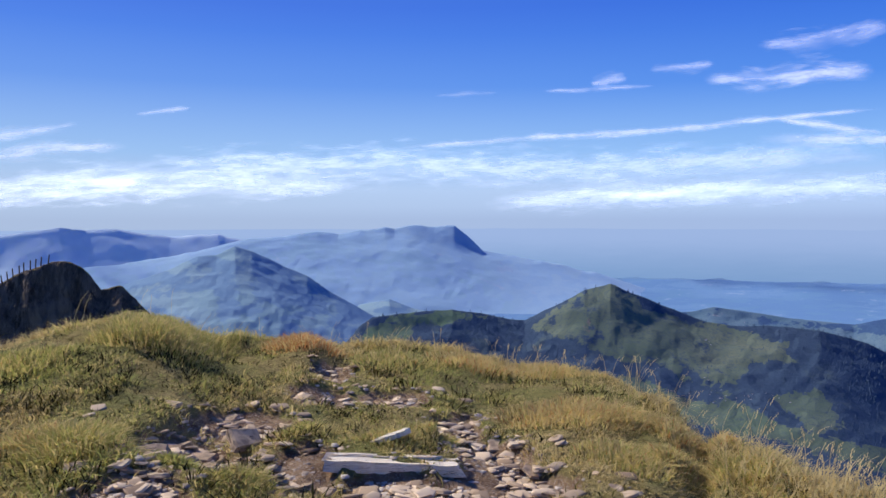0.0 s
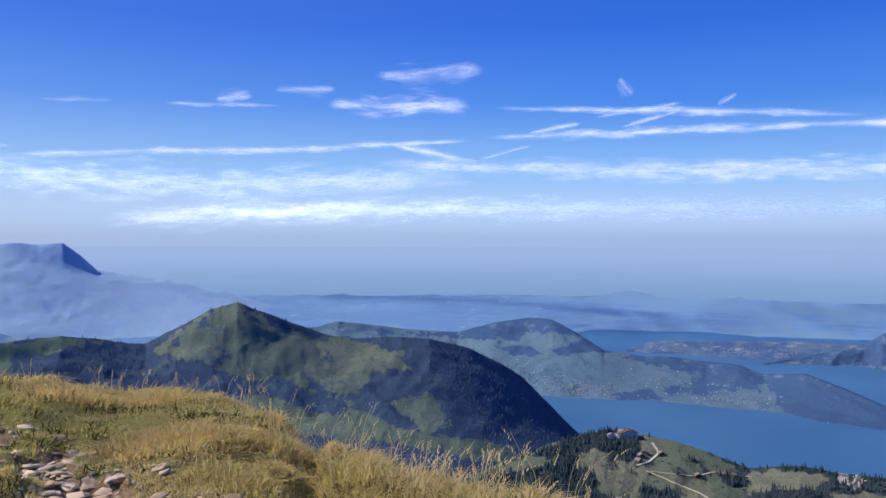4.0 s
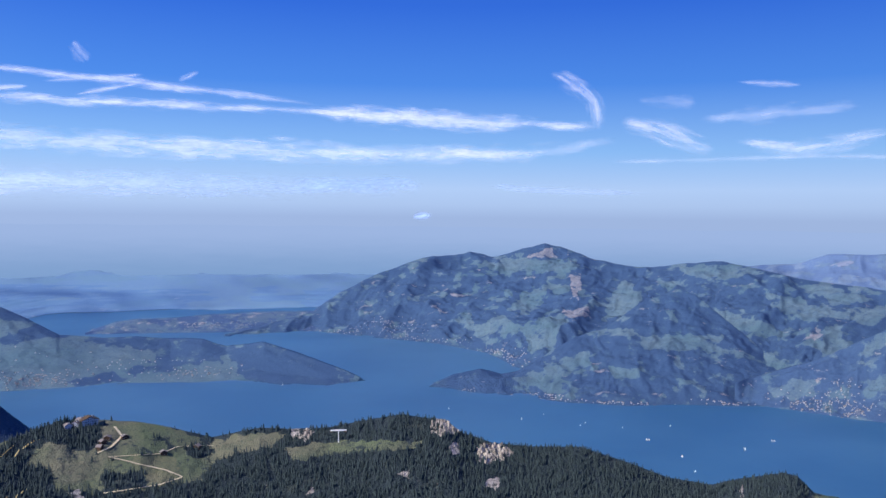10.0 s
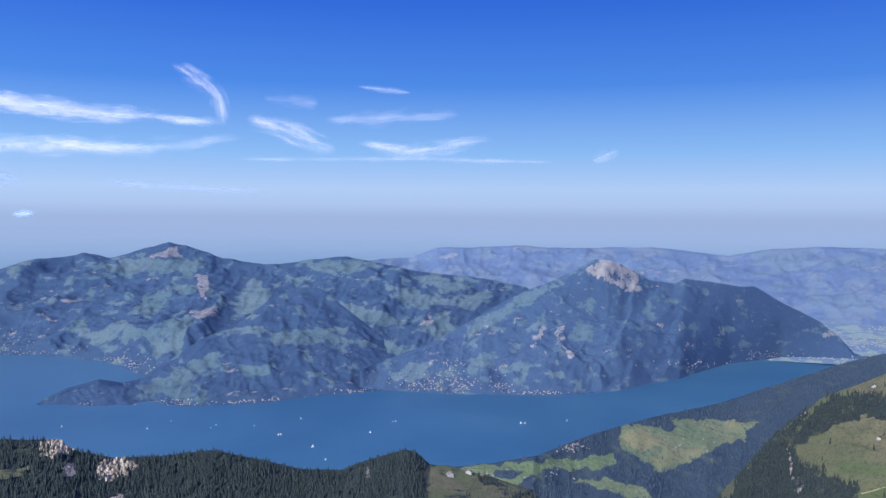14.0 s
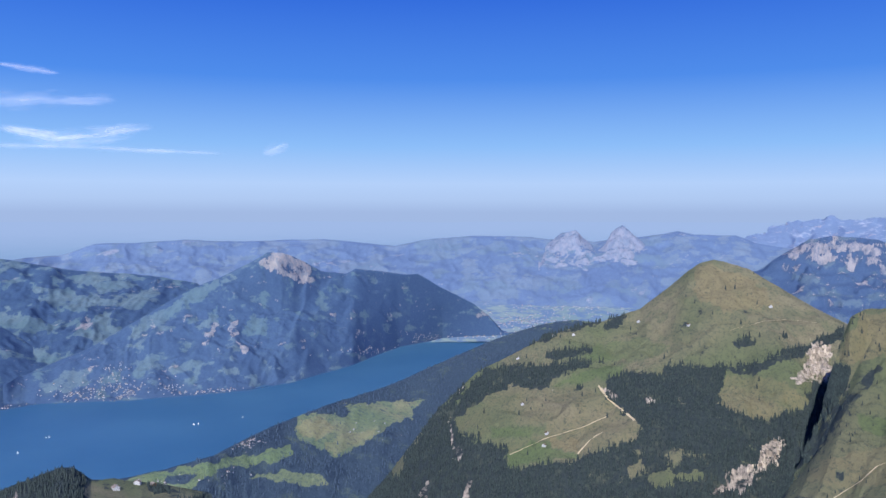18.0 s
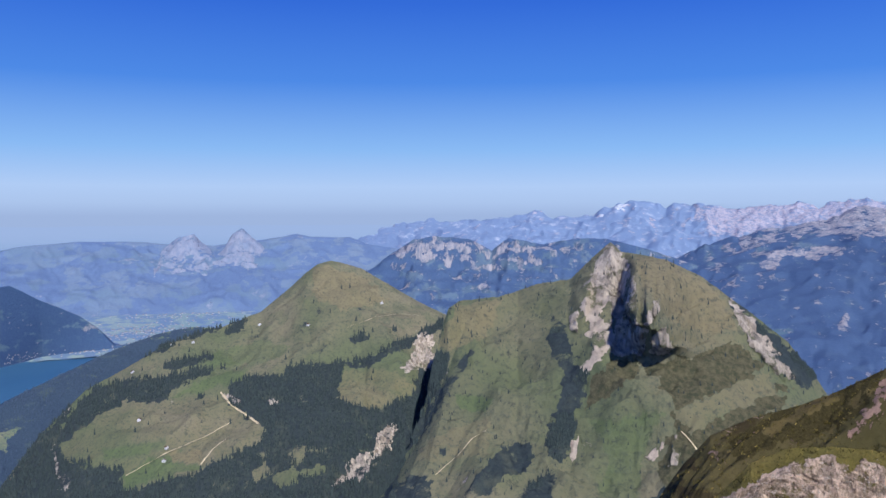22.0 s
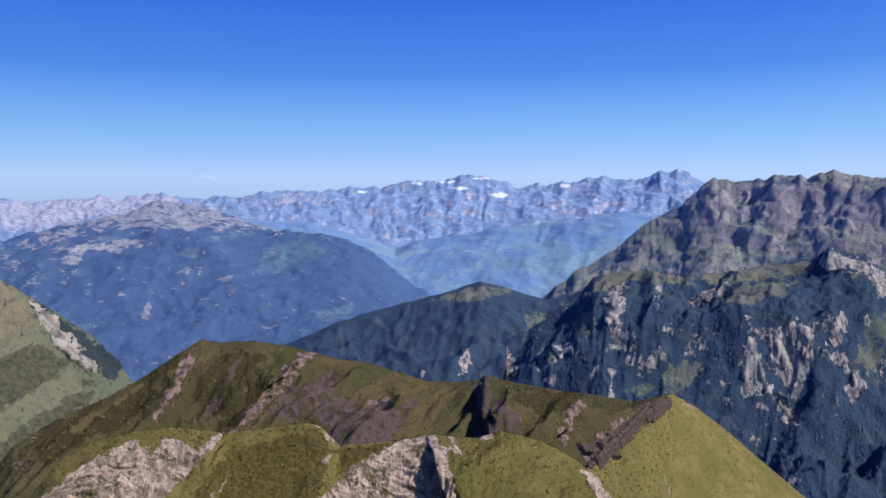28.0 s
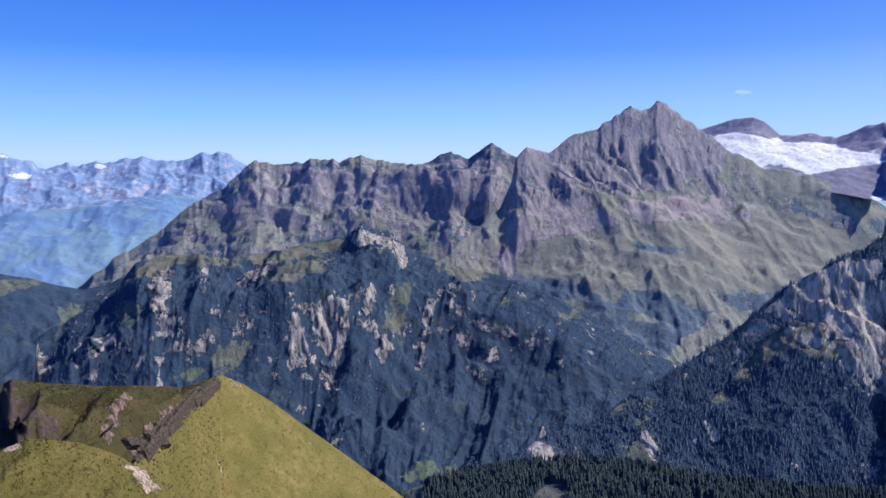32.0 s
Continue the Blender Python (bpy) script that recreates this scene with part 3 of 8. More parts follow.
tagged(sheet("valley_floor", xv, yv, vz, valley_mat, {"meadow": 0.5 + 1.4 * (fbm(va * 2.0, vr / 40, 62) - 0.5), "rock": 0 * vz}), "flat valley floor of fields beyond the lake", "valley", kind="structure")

# ---- land cover ----
cover("shore_ridge", "wood", [(80.45, -19.09), (92.07, -16.64), (100.68, -13.44), (105.97, -12.06), (110.68, -10.3), (114.67, -8.8), (121.08, -7.62), (122.68, -8.2), (114.64, -15.19), (109.02, -20.18)])
cover("shore_ridge", "field", [(100.85, -14.01), (102.53, -13.94), (104.42, -14.13), (104.42, -13.38), (107.51, -13.16), (109.55, -13.23), (109.07, -14.28), (106.71, -15.3), (104.38, -16.71), (103.62, -16.88), (102.12, -16.0), (100.94, -15.37)], 0.2)
cover("shore_ridge", "field", [(101.11, -14.21), (102.9, -14.15), (103.64, -14.94), (102.31, -15.76), (101.09, -15.23)], -0.7)
cover("shore_ridge", "field", [(102.87, -16.17), (104.4, -15.17), (106.72, -14.93), (105.54, -15.98), (103.81, -16.78)], -0.5)
cover("shore_ridge", "field", [(87.18, -17.7), (92.07, -16.98), (95.62, -16.63), (97.38, -16.4), (100.27, -15.96), (100.93, -16.45), (99.16, -16.94), (96.66, -17.1), (94.91, -17.59), (93.19, -18.65)], 0.5)
cover("shore_ridge", "field", [(97.53, -17.89), (99.88, -17.54), (102.85, -17.97), (103.21, -18.79), (100.23, -18.38)], -0.2)
cover("shore_ridge", "wood", [(92.22, -17.34), (94.23, -17.37), (93.54, -17.89), (92.05, -17.75)])
cover("shore_ridge", "wood", [(99.16, -17.01), (100.81, -16.55), (102.12, -16.11), (102.86, -16.71), (100.62, -17.36)])
cover("meadow_hill", "field", [(109.04, -20.17), (112.68, -12.47), (114.28, -10.55), (122.7, -7.41), (126.62, -3.02), (130.47, -1.82), (134.98, -4.46), (138.25, -6.99), (139.02, -10.64), (136.65, -19.43)])
cover("meadow_hill", "wood", [(115.87, -17.64), (121.12, -16.89), (121.72, -16.32), (124.92, -15.41), (125.19, -14.53), (122.71, -12.68), (122.51, -11.33), (123.9, -10.99), (126.67, -11.05), (126.67, -10.39), (129.01, -10.16), (130.55, -10.42), (130.38, -12.25), (132.1, -12.99), (133.24, -13.41), (135.45, -12.53), (135.98, -10.83), (137.6, -10.73), (139.04, -12.09), (138.72, -14.28), (136.6, -15.91), (135.58, -21.27), (105.89, -21.74), (110.28, -14.51), (112.27, -13.04), (112.38, -15.33), (114.67, -15.75), (116.07, -15.96)])
cover("meadow_hill", "wood", [(110.67, -15.09), (113.08, -12.48), (113.88, -11.13), (115.48, -10.88), (117.09, -10.58), (118.7, -10.66), (121.11, -10.25), (123.7, -9.75), (123.7, -10.14), (121.11, -10.8), (119.1, -11.44), (118.7, -12.29), (116.28, -12.21), (114.68, -12.66), (114.27, -13.11), (112.67, -14.31), (112.06, -15.51)])
cover("meadow_hill", "field", [(112.27, -14.3), (114.27, -13.11), (116.08, -12.21), (118.7, -12.37), (122.31, -12.03), (122.71, -12.87), (124.91, -14.35), (124.92, -15.34), (121.72, -16.24), (120.92, -16.89), (115.67, -17.64), (116.07, -16.34), (112.46, -15.44)], -0.35)
cover("meadow_hill", "field", [(115.79, -17.64), (116.07, -16.79), (117.89, -15.89), (119.91, -15.66), (121.2, -16.7), (118.7, -17.17)], 1.0)
cover("meadow_hill", "field", [(114.75, -14.96), (118.7, -14.64), (118.58, -15.44), (114.87, -15.64)], 0.7)
cover("meadow_hill", "field", [(118.82, -15.59), (121.03, -15.42), (120.8, -16.59), (119.3, -16.19)], -1.0)
cover("meadow_hill", "field", [(118.82, -12.21), (120.71, -11.12), (122.31, -10.63), (124.3, -10.44), (123.98, -10.92), (122.31, -11.49)], 0.8)
cover("meadow_hill", "field", [(120.7, -9.47), (125.08, -8.55), (127.05, -9.1), (125.09, -10.19), (121.51, -10.17)], 0.6)
cover("meadow_hill", "field", [(128.57, -3.4), (132.01, -4.13), (133.89, -6.01), (130.9, -6.67), (128.58, -5.75)], -0.9)
cover("meadow_hill", "field", [(130.56, -10.91), (133.58, -10.66), (134.88, -11.19), (135.81, -11.95), (135.38, -12.61), (132.49, -13.64), (130.11, -12.72)], -0.5)
cover("meadow_hill", "field", [(125.61, -17.77), (127.11, -17.12), (127.59, -18.05), (125.93, -18.5)], -0.2)
cover("meadow_hill", "field", [(126.63, -16.25), (127.96, -15.9), (127.77, -16.79)], -0.2)
cover("meadow_hill", "field", [(127.5, -17.54), (129.07, -16.91), (129.38, -17.59), (127.9, -17.97)], -0.2)
cover("meadow_hill", "field", [(124.25, -17.45), (125.32, -16.71), (125.61, -17.59), (124.53, -18.03)], -0.2)
cover("meadow_hill", "wood", [(118.5, -9.79), (119.9, -9.48), (121.78, -9.34), (121.63, -9.86), (119.9, -10.18), (118.5, -10.3)])
cover("meadow_hill", "wood", [(122.58, -7.88), (123.29, -7.08), (124.09, -7.11), (123.69, -7.71), (122.7, -8.27)])
cover("meadow_hill", "wood", [(130.47, -10.42), (132.45, -9.88), (133.93, -8.98), (135.76, -8.41), (137.73, -7.23), (137.91, -7.82), (136.13, -8.84), (134.31, -9.72), (132.45, -10.56)])
cover("meadow_hill", "wood", [(130.99, -8.48), (132.05, -8.14), (132.62, -8.73), (131.3, -8.93)])
cover("meadow_hill", "wood", [(120.51, -12.21), (121.19, -11.97), (121.19, -12.28), (120.55, -12.44)])
cover("meadow_hill", "cliff", [(134.7, -10.9), (135.6, -9.54), (135.98, -8.14), (136.63, -8.18), (137.08, -9.28), (137.17, -10.57), (136.16, -10.97)])
cover("meadow_hill", "cliff", [(138.05, -10.15), (139.07, -9.83), (139.3, -10.62), (138.68, -11.83), (138.19, -11.94), (138.31, -10.87)])
cover("meadow_hill", "cliff", [(129.08, -18.63), (130.24, -18.05), (131.0, -17.06), (132.14, -16.25), (132.89, -16.05), (133.26, -15.08), (133.81, -14.41), (134.49, -14.84), (134.02, -15.83), (132.91, -17.0), (131.78, -18.16), (130.25, -18.63)])
cover("meadow_hill", "cliff", [(111.94, -16.33), (112.46, -16.01), (112.93, -16.66), (112.49, -17.32), (111.85, -17.07)])
cover("meadow_hill", "cliff", [(111.71, -14.36), (111.95, -14.29), (112.18, -16.26), (111.9, -16.25)])
cover("meadow_hill", "cliff", [(112.55, -20.32), (113.05, -18.33), (113.45, -18.23), (113.2, -20.34)])
cover("meadow_hill", "cliff", [(122.15, -11.95), (122.91, -12.1), (123.79, -12.54), (123.19, -12.94), (122.43, -12.41)])
cover("meadow_hill", "cliff", [(125.02, -12.44), (126.09, -12.56), (126.41, -13.01), (125.5, -12.96)])
cover("meadow_hill", "cliff", [(109.45, -19.47), (110.25, -18.42), (110.56, -18.65), (110.04, -19.86)])
cover("pasture_slope", "field", [(132.4, -22.17), (135.59, -15.45), (137.98, -10.92), (138.78, -7.02), (143.57, -5.05), (149.13, -1.44), (153.07, -2.6), (164.48, -12.47), (162.88, -21.49)], -0.1)
cover("rocky_peak", "field", [(132.43, -22.15), (135.62, -15.44), (138.01, -10.92), (138.81, -7.01), (143.59, -5.05), (149.15, -1.45), (153.08, -2.6), (164.49, -12.46), (162.88, -21.47)], -0.1)
cover("pasture_slope", "wood", [(132.01, -22.14), (134.01, -16.87), (135.59, -13.94), (137.18, -12.91), (135.61, -11.72), (136.2, -10.89), (137.19, -10.21), (137.98, -11.0), (139.57, -9.38), (140.05, -9.55), (139.25, -10.63), (138.77, -11.52), (137.66, -12.93), (137.25, -14.06), (135.58, -16.01), (134.39, -18.18), (133.77, -22.26)])
cover("rocky_peak", "wood", [(132.05, -22.12), (134.04, -16.86), (135.63, -13.93), (137.21, -12.91), (135.64, -11.71), (136.23, -10.88), (137.22, -10.2), (138.01, -11.0), (139.6, -9.38), (140.08, -9.54), (139.28, -10.63), (138.8, -11.51), (137.69, -12.92), (137.28, -14.06), (135.61, -16.0), (134.42, -18.17), (133.8, -22.24)])
cover("pasture_slope", "field", [(138.79, -6.23), (141.97, -5.84), (140.77, -8.61), (138.78, -9.37), (137.19, -9.35)], -0.8)
cover("rocky_peak", "field", [(138.82, -6.22), (142.0, -5.84), (140.8, -8.61), (138.81, -9.37), (137.22, -9.35)], -0.8)
cover("pasture_slope", "field", [(138.37, -12.48), (141.17, -12.83), (140.77, -13.75), (138.77, -13.49)], 1.0)
cover("rocky_peak", "field", [(138.4, -12.47), (141.2, -12.82), (140.8, -13.74), (138.8, -13.48)], 1.0)
cover("pasture_slope", "field", [(138.77, -14.79), (141.17, -14.06), (140.77, -16.71), (137.96, -17.02), (135.58, -16.94), (136.77, -15.49)], -0.5)
cover("rocky_peak", "field", [(138.79, -14.78), (141.2, -14.05), (140.79, -16.7), (137.99, -17.01), (135.61, -16.93), (136.8, -15.48)], -0.5)
cover("pasture_slope", "wood", [(141.98, -15.97), (143.67, -15.53), (144.08, -16.74), (143.51, -17.56), (142.06, -17.92), (141.25, -19.02), (139.72, -19.73), (138.75, -19.48), (140.85, -17.09)])
cover("rocky_peak", "wood", [(142.0, -15.96), (143.69, -15.52), (144.1, -16.73), (143.54, -17.55), (142.08, -17.91), (141.28, -19.01), (139.74, -19.72), (138.78, -19.47), (140.87, -17.08)])
cover("pasture_slope", "wood", [(133.99, -18.52), (135.57, -17.87), (136.84, -18.17), (137.23, -19.65), (133.98, -20.5)])
cover("rocky_peak", "wood", [(134.03, -18.51), (135.6, -17.85), (136.87, -18.16), (137.26, -19.64), (134.01, -20.49)])
cover("pasture_slope", "wood", [(137.37, -16.07), (137.96, -15.98), (137.96, -16.65), (137.48, -16.64)])
cover("rocky_peak", "wood", [(137.4, -16.06), (137.99, -15.97), (137.99, -16.64), (137.51, -16.63)])
cover("rocky_peak", "wood", [(144.71, -5.44), (145.2, -7.03), (145.0, -7.9), (145.2, -9.48), (146.21, -11.04), (145.54, -14.14), (145.14, -15.02), (145.15, -16.53), (146.36, -17.09), (147.24, -15.0), (147.63, -12.96), (147.94, -11.13), (147.21, -10.24), (146.4, -7.89), (145.68, -7.03)])
# Dark wood cover paints the steep spur's shadow here.
cover("rocky_peak", "wood", [(142.09, -20.77), (142.81, -19.32), (144.43, -17.92), (145.72, -17.28), (145.48, -18.95), (145.25, -20.78)])
cover("rocky_peak", "field", [(147.23, -13.35), (149.41, -9.98), (151.59, -9.78), (157.03, -9.37), (162.3, -11.15), (159.4, -15.05), (154.87, -20.44), (145.25, -20.78), (146.44, -17.08)], -0.1)
cover("rocky_peak", "heath", [(153.17, -10.82), (157.07, -11.97), (160.83, -11.54), (160.13, -13.52), (156.37, -16.72), (153.27, -19.09), (152.65, -16.91), (154.0, -14.23)])
cover("rocky_peak", "field", [(154.78, -13.82), (157.85, -12.91), (160.11, -12.4), (158.26, -14.57), (155.58, -15.65)], -0.4)
cover("rocky_peak", "field", [(148.04, -14.11), (153.2, -13.12), (151.84, -15.52), (151.48, -18.88), (148.48, -19.71), (149.26, -16.28)], 0.6)
cover("rocky_peak", "heath", [(151.52, -10.48), (153.94, -9.71), (156.65, -9.16), (157.23, -9.59), (158.95, -10.59), (161.02, -11.38), (157.07, -11.97), (155.13, -11.21), (153.96, -10.87), (151.6, -11.02)])
cover("rocky_peak", "heath", [(149.41, -10.06), (151.39, -9.78), (151.2, -10.87), (149.23, -12.47), (147.63, -13.27), (148.02, -11.71)])
cover("rocky_peak", "heath", [(153.59, -13.11), (156.31, -12.23), (157.46, -12.55), (154.79, -14.57), (153.81, -14.8)])
cover("rocky_peak", "heath", [(157.13, -15.57), (159.38, -13.57), (161.95, -12.28), (160.88, -13.84), (158.29, -16.23)])
cover("rocky_peak", "field", [(150.74, -3.02), (153.09, -3.0), (156.59, -5.29), (157.77, -7.58), (155.48, -8.04), (153.13, -6.93), (151.54, -4.99)], -1.0)
cover("rocky_peak", "field", [(153.14, -7.71), (157.01, -7.99), (159.31, -9.43), (156.26, -9.09), (153.55, -9.18)], -0.5)
# Dark wood cover paints the shadow side of the right ridge.
cover("rocky_peak", "wood", [(158.05, -6.41), (160.03, -7.88), (162.65, -10.38), (161.75, -11.18), (160.43, -9.83), (158.91, -7.92)])
cover("rocky_peak", "cliff", [(147.1, -5.31), (147.97, -4.23), (148.68, -2.72), (149.3, -1.64), (150.18, -2.55), (150.82, -3.81), (151.22, -4.6), (151.58, -9.31), (150.8, -9.64), (149.4, -9.43), (149.67, -7.78), (149.26, -5.89), (148.38, -5.66), (147.58, -5.31)])
cover("rocky_peak", "scree", [(147.39, -5.71), (147.98, -5.26), (149.37, -5.49), (149.18, -6.28), (148.63, -7.0), (149.27, -7.27), (149.67, -7.85), (149.4, -9.04), (148.81, -9.64), (148.41, -10.42), (147.94, -11.02), (147.33, -10.63), (148.01, -9.84), (148.4, -8.97), (147.72, -8.27), (147.99, -7.4), (147.43, -6.62)])
cover("rocky_peak", "cliff", [(151.37, -7.82), (152.53, -5.68), (152.81, -6.54), (151.96, -7.81), (151.78, -9.38), (151.31, -9.78)])
cover("rocky_peak", "cliff", [(151.89, -8.6), (153.14, -7.71), (153.63, -9.26), (152.57, -9.52)])
cover("rocky_peak", "cliff", [(156.97, -5.28), (158.13, -6.33), (158.97, -7.53), (160.11, -8.63), (161.26, -10.54), (160.75, -10.94), (159.31, -9.51), (158.08, -7.95)])
cover("rocky_peak", "cliff", [(146.48, -7.02), (147.11, -6.62), (147.2, -8.28), (146.72, -8.05)])
cover("rocky_peak", "scree", [(146.76, -15.38), (147.24, -15.19), (147.25, -16.13), (146.93, -17.08), (146.68, -16.71)])
cover("rocky_peak", "scree", [(151.85, -16.27), (153.22, -15.02), (153.15, -15.4), (152.25, -16.56)])
cover("rocky_peak", "cliff", [(153.36, -16.51), (153.93, -14.69), (154.4, -14.89), (154.11, -16.55), (153.48, -16.8)])
cover("rocky_peak", "wood", [(152.0, -19.22), (153.26, -17.92), (153.74, -18.7), (152.69, -20.56)])
cover("eroded_ridge", "field", [(144.34, -17.34), (155.31, -16.77), (161.31, -11.67), (167.39, -8.41), (175.33, -9.11), (187.24, -10.83), (204.04, -11.77), (204.18, -21.27)], 0.0)
cover("eroded_ridge", "heath", [(157.26, -14.71), (161.65, -11.7), (164.83, -10.13), (166.62, -10.24), (165.13, -12.35), (161.93, -13.86), (157.86, -16.15)])
cover("eroded_ridge", "heath", [(166.94, -12.49), (168.09, -10.33), (170.34, -9.5), (171.85, -10.14), (170.67, -11.98), (168.38, -14.06)])
cover("eroded_ridge", "field", [(172.22, -10.54), (173.78, -9.45), (175.33, -9.58), (172.96, -12.09), (171.81, -12.41)], 0.9)
cover("eroded_ridge", "field", [(176.87, -11.48), (179.25, -10.76), (180.84, -11.18), (179.23, -12.69), (177.64, -13.03)], 0.8)
cover("eroded_ridge", "cliff", [(174.55, -9.55), (175.4, -10.08), (174.53, -10.71), (173.74, -11.82), (172.57, -12.9), (171.01, -14.31), (169.86, -15.13), (169.03, -15.07), (170.65, -13.47), (172.19, -12.13), (173.06, -10.95)])
cover("eroded_ridge", "shale", [(172.96, -12.55), (175.69, -11.82), (176.88, -10.71), (177.35, -11.49), (176.46, -13.07), (180.03, -13.1), (181.3, -13.96), (180.0, -16.32), (176.81, -16.77), (175.26, -14.65), (171.77, -14.47)])
cover("eroded_ridge", "scree", [(167.38, -9.09), (167.06, -10.27), (165.93, -12.12), (164.59, -13.94), (164.17, -13.9), (165.42, -12.08), (166.37, -10.23)])
cover("eroded_ridge", "shale", [(170.71, -9.63), (169.94, -10.88), (169.01, -12.33), (168.08, -14.23), (167.56, -14.19), (168.79, -11.94), (169.72, -10.42)])
cover("eroded_ridge", "shale", [(186.03, -14.88), (186.84, -13.15), (187.64, -12.76), (189.03, -13.9), (190.23, -15.58), (186.83, -16.01)])
cover("eroded_ridge", "cliff", [(192.32, -15.52), (193.11, -13.81), (193.96, -12.94), (194.24, -13.58), (193.27, -15.38), (192.72, -16.63)])
cover("eroded_ridge", "shale", [(186.44, -11.61), (187.64, -11.68), (187.32, -13.15), (186.83, -16.19), (186.35, -15.82)])
cover("eroded_ridge", "cliff", [(193.98, -17.13), (195.14, -15.6), (197.44, -14.01), (198.57, -13.02), (197.82, -14.73), (195.92, -16.67), (194.37, -17.48)])
cover("near_humps", "field", [(149.79, -22.66), (155.74, -16.57), (162.23, -14.4), (169.3, -13.95), (175.32, -13.92), (188.62, -14.49), (196.35, -18.57), (200.15, -26.29)], 0.0)
cover("near_humps", "field", [(184.29, -15.62), (187.05, -15.43), (190.96, -15.92), (194.45, -18.68), (195.99, -21.73), (185.45, -22.1), (184.68, -17.46)], 0.3)
cover("near_humps", "heath", [(169.26, -16.11), (175.31, -15.03), (176.44, -16.54), (175.23, -20.06), (166.64, -19.36)])
cover("near_humps", "heath", [(176.83, -16.56), (180.74, -16.13), (178.38, -17.35), (176.42, -18.35)])
cover("near_humps", "cliff", [(156.29, -18.59), (160.52, -15.92), (162.72, -14.94), (163.58, -14.68), (164.6, -15.69), (165.14, -14.97), (166.03, -14.91), (167.08, -15.85), (169.1, -14.66), (169.35, -15.04), (166.69, -17.36), (163.45, -19.99)])
cover("near_humps", "cliff", [(173.68, -21.01), (177.59, -17.68), (180.75, -15.95), (183.51, -15.36), (184.13, -16.36), (184.75, -18.26), (185.25, -21.4)])
cover("near_humps", "cliff", [(175.05, -14.28), (176.08, -14.99), (177.11, -16.13), (176.44, -16.43), (175.84, -15.49)])
cover("near_humps", "cliff", [(175.51, -16.94), (176.52, -16.47), (176.12, -17.54)])
cover("near_humps", "cliff", [(184.22, -15.36), (184.92, -15.55), (185.39, -17.17), (184.68, -16.81)])
cover("near_humps", "cliff", [(193.6, -17.58), (194.83, -18.23), (195.79, -19.66), (194.91, -19.71), (194.22, -18.55)])
cover("near_humps", "cliff", [(168.02, -19.16), (169.31, -17.28), (169.07, -18.28), (168.45, -19.37)])
cover("near_humps", "cliff", [(186.74, -15.55), (187.52, -15.47), (187.76, -15.91), (186.66, -16.07)])
cover("cliff_shelf", "wood", [(189.38, -11.3), (193.21, -6.99), (195.52, -5.53), (208.95, -3.43), (212.92, -5.84), (224.56, -11.09), (228.29, -16.02), (212.84, -21.96), (189.03, -20.66)])
cover("cliff_shelf", "field", [(194.17, -6.26), (195.15, -5.24), (196.01, -4.45), (198.63, -4.29), (199.48, -4.62), (200.98, -4.42), (204.95, -4.09), (208.75, -3.42), (208.94, -4.3), (205.73, -5.06), (202.54, -5.4), (199.39, -5.33), (197.06, -5.26)], -0.6)
cover("cliff_shelf", "field", [(202.53, -5.72), (205.73, -5.06), (208.54, -4.42), (207.32, -5.8), (204.91, -6.56), (203.31, -6.53)], -0.1)
cover("cliff_shelf", "field", [(212.04, -6.63), (213.79, -6.64), (212.58, -10.27), (211.21, -10.04), (211.71, -8.22)], 0.0)
cover("cliff_shelf", "field", [(196.4, -12.8), (198.06, -11.96), (199.31, -12.29), (198.42, -13.02)], 0.6)
cover("cliff_shelf", "field", [(199.25, -11.2), (200.85, -10.4), (202.52, -10.46), (200.88, -12.82), (199.61, -12.69)], -0.2)
cover("cliff_shelf", "field", [(214.12, -4.26), (217.27, -5.05), (219.21, -6.61), (216.87, -6.63), (215.3, -5.45)], -0.2)
cover("cliff_shelf", "field", [(212.24, -20.14), (214.07, -19.0), (216.48, -19.31), (216.88, -20.03), (213.66, -20.49)], 0.8)
cover("cliff_shelf", "field", [(193.18, -7.95), (194.72, -7.05), (195.05, -8.61), (193.89, -9.33)], 0.0)
cover("cliff_shelf", "cliff", [(195.42, -6.38), (195.9, -5.54), (197.14, -5.19), (196.69, -7.59), (196.21, -8.35), (195.62, -7.55)])
cover("cliff_shelf", "cliff", [(198.6, -5.62), (199.46, -5.41), (199.19, -7.29), (198.77, -6.88)])
cover("cliff_shelf", "cliff", [(200.93, -6.55), (203.34, -4.94), (204.21, -5.19), (202.52, -6.59), (201.64, -6.96)])
cover("cliff_shelf", "cliff", [(208.95, -3.62), (209.55, -2.71), (210.55, -3.04), (210.94, -3.44), (212.14, -2.98), (213.01, -4.25), (213.2, -5.92), (212.52, -5.92), (211.74, -4.25), (209.74, -4.31)])
cover("cliff_shelf", "cliff", [(206.4, -9.04), (207.22, -7.79), (208.5, -7.72), (208.98, -8.21), (208.71, -10.65), (208.05, -12.22), (207.56, -12.6), (207.26, -10.64)])
cover("cliff_shelf", "cliff", [(204.79, -8.94), (205.52, -8.67), (205.89, -10.62), (206.52, -11.8), (205.62, -12.76), (204.74, -12.16)])
cover("cliff_shelf", "cliff", [(206.16, -11.72), (207.24, -12.13), (208.19, -14.17), (207.62, -14.16), (206.63, -12.59)])
cover("cliff_shelf", "cliff", [(214.02, -9.09), (215.3, -7.15), (216.56, -7.73), (216.8, -9.07), (215.3, -7.9), (214.9, -9.08), (214.3, -10.74)])
cover("cliff_shelf", "cliff", [(213.41, -13.01), (214.1, -10.9), (214.57, -11.16), (214.09, -12.81)])
cover("cliff_shelf", "cliff", [(210.8, -11.45), (211.69, -10.51), (212.17, -11.38), (211.07, -12.63)])
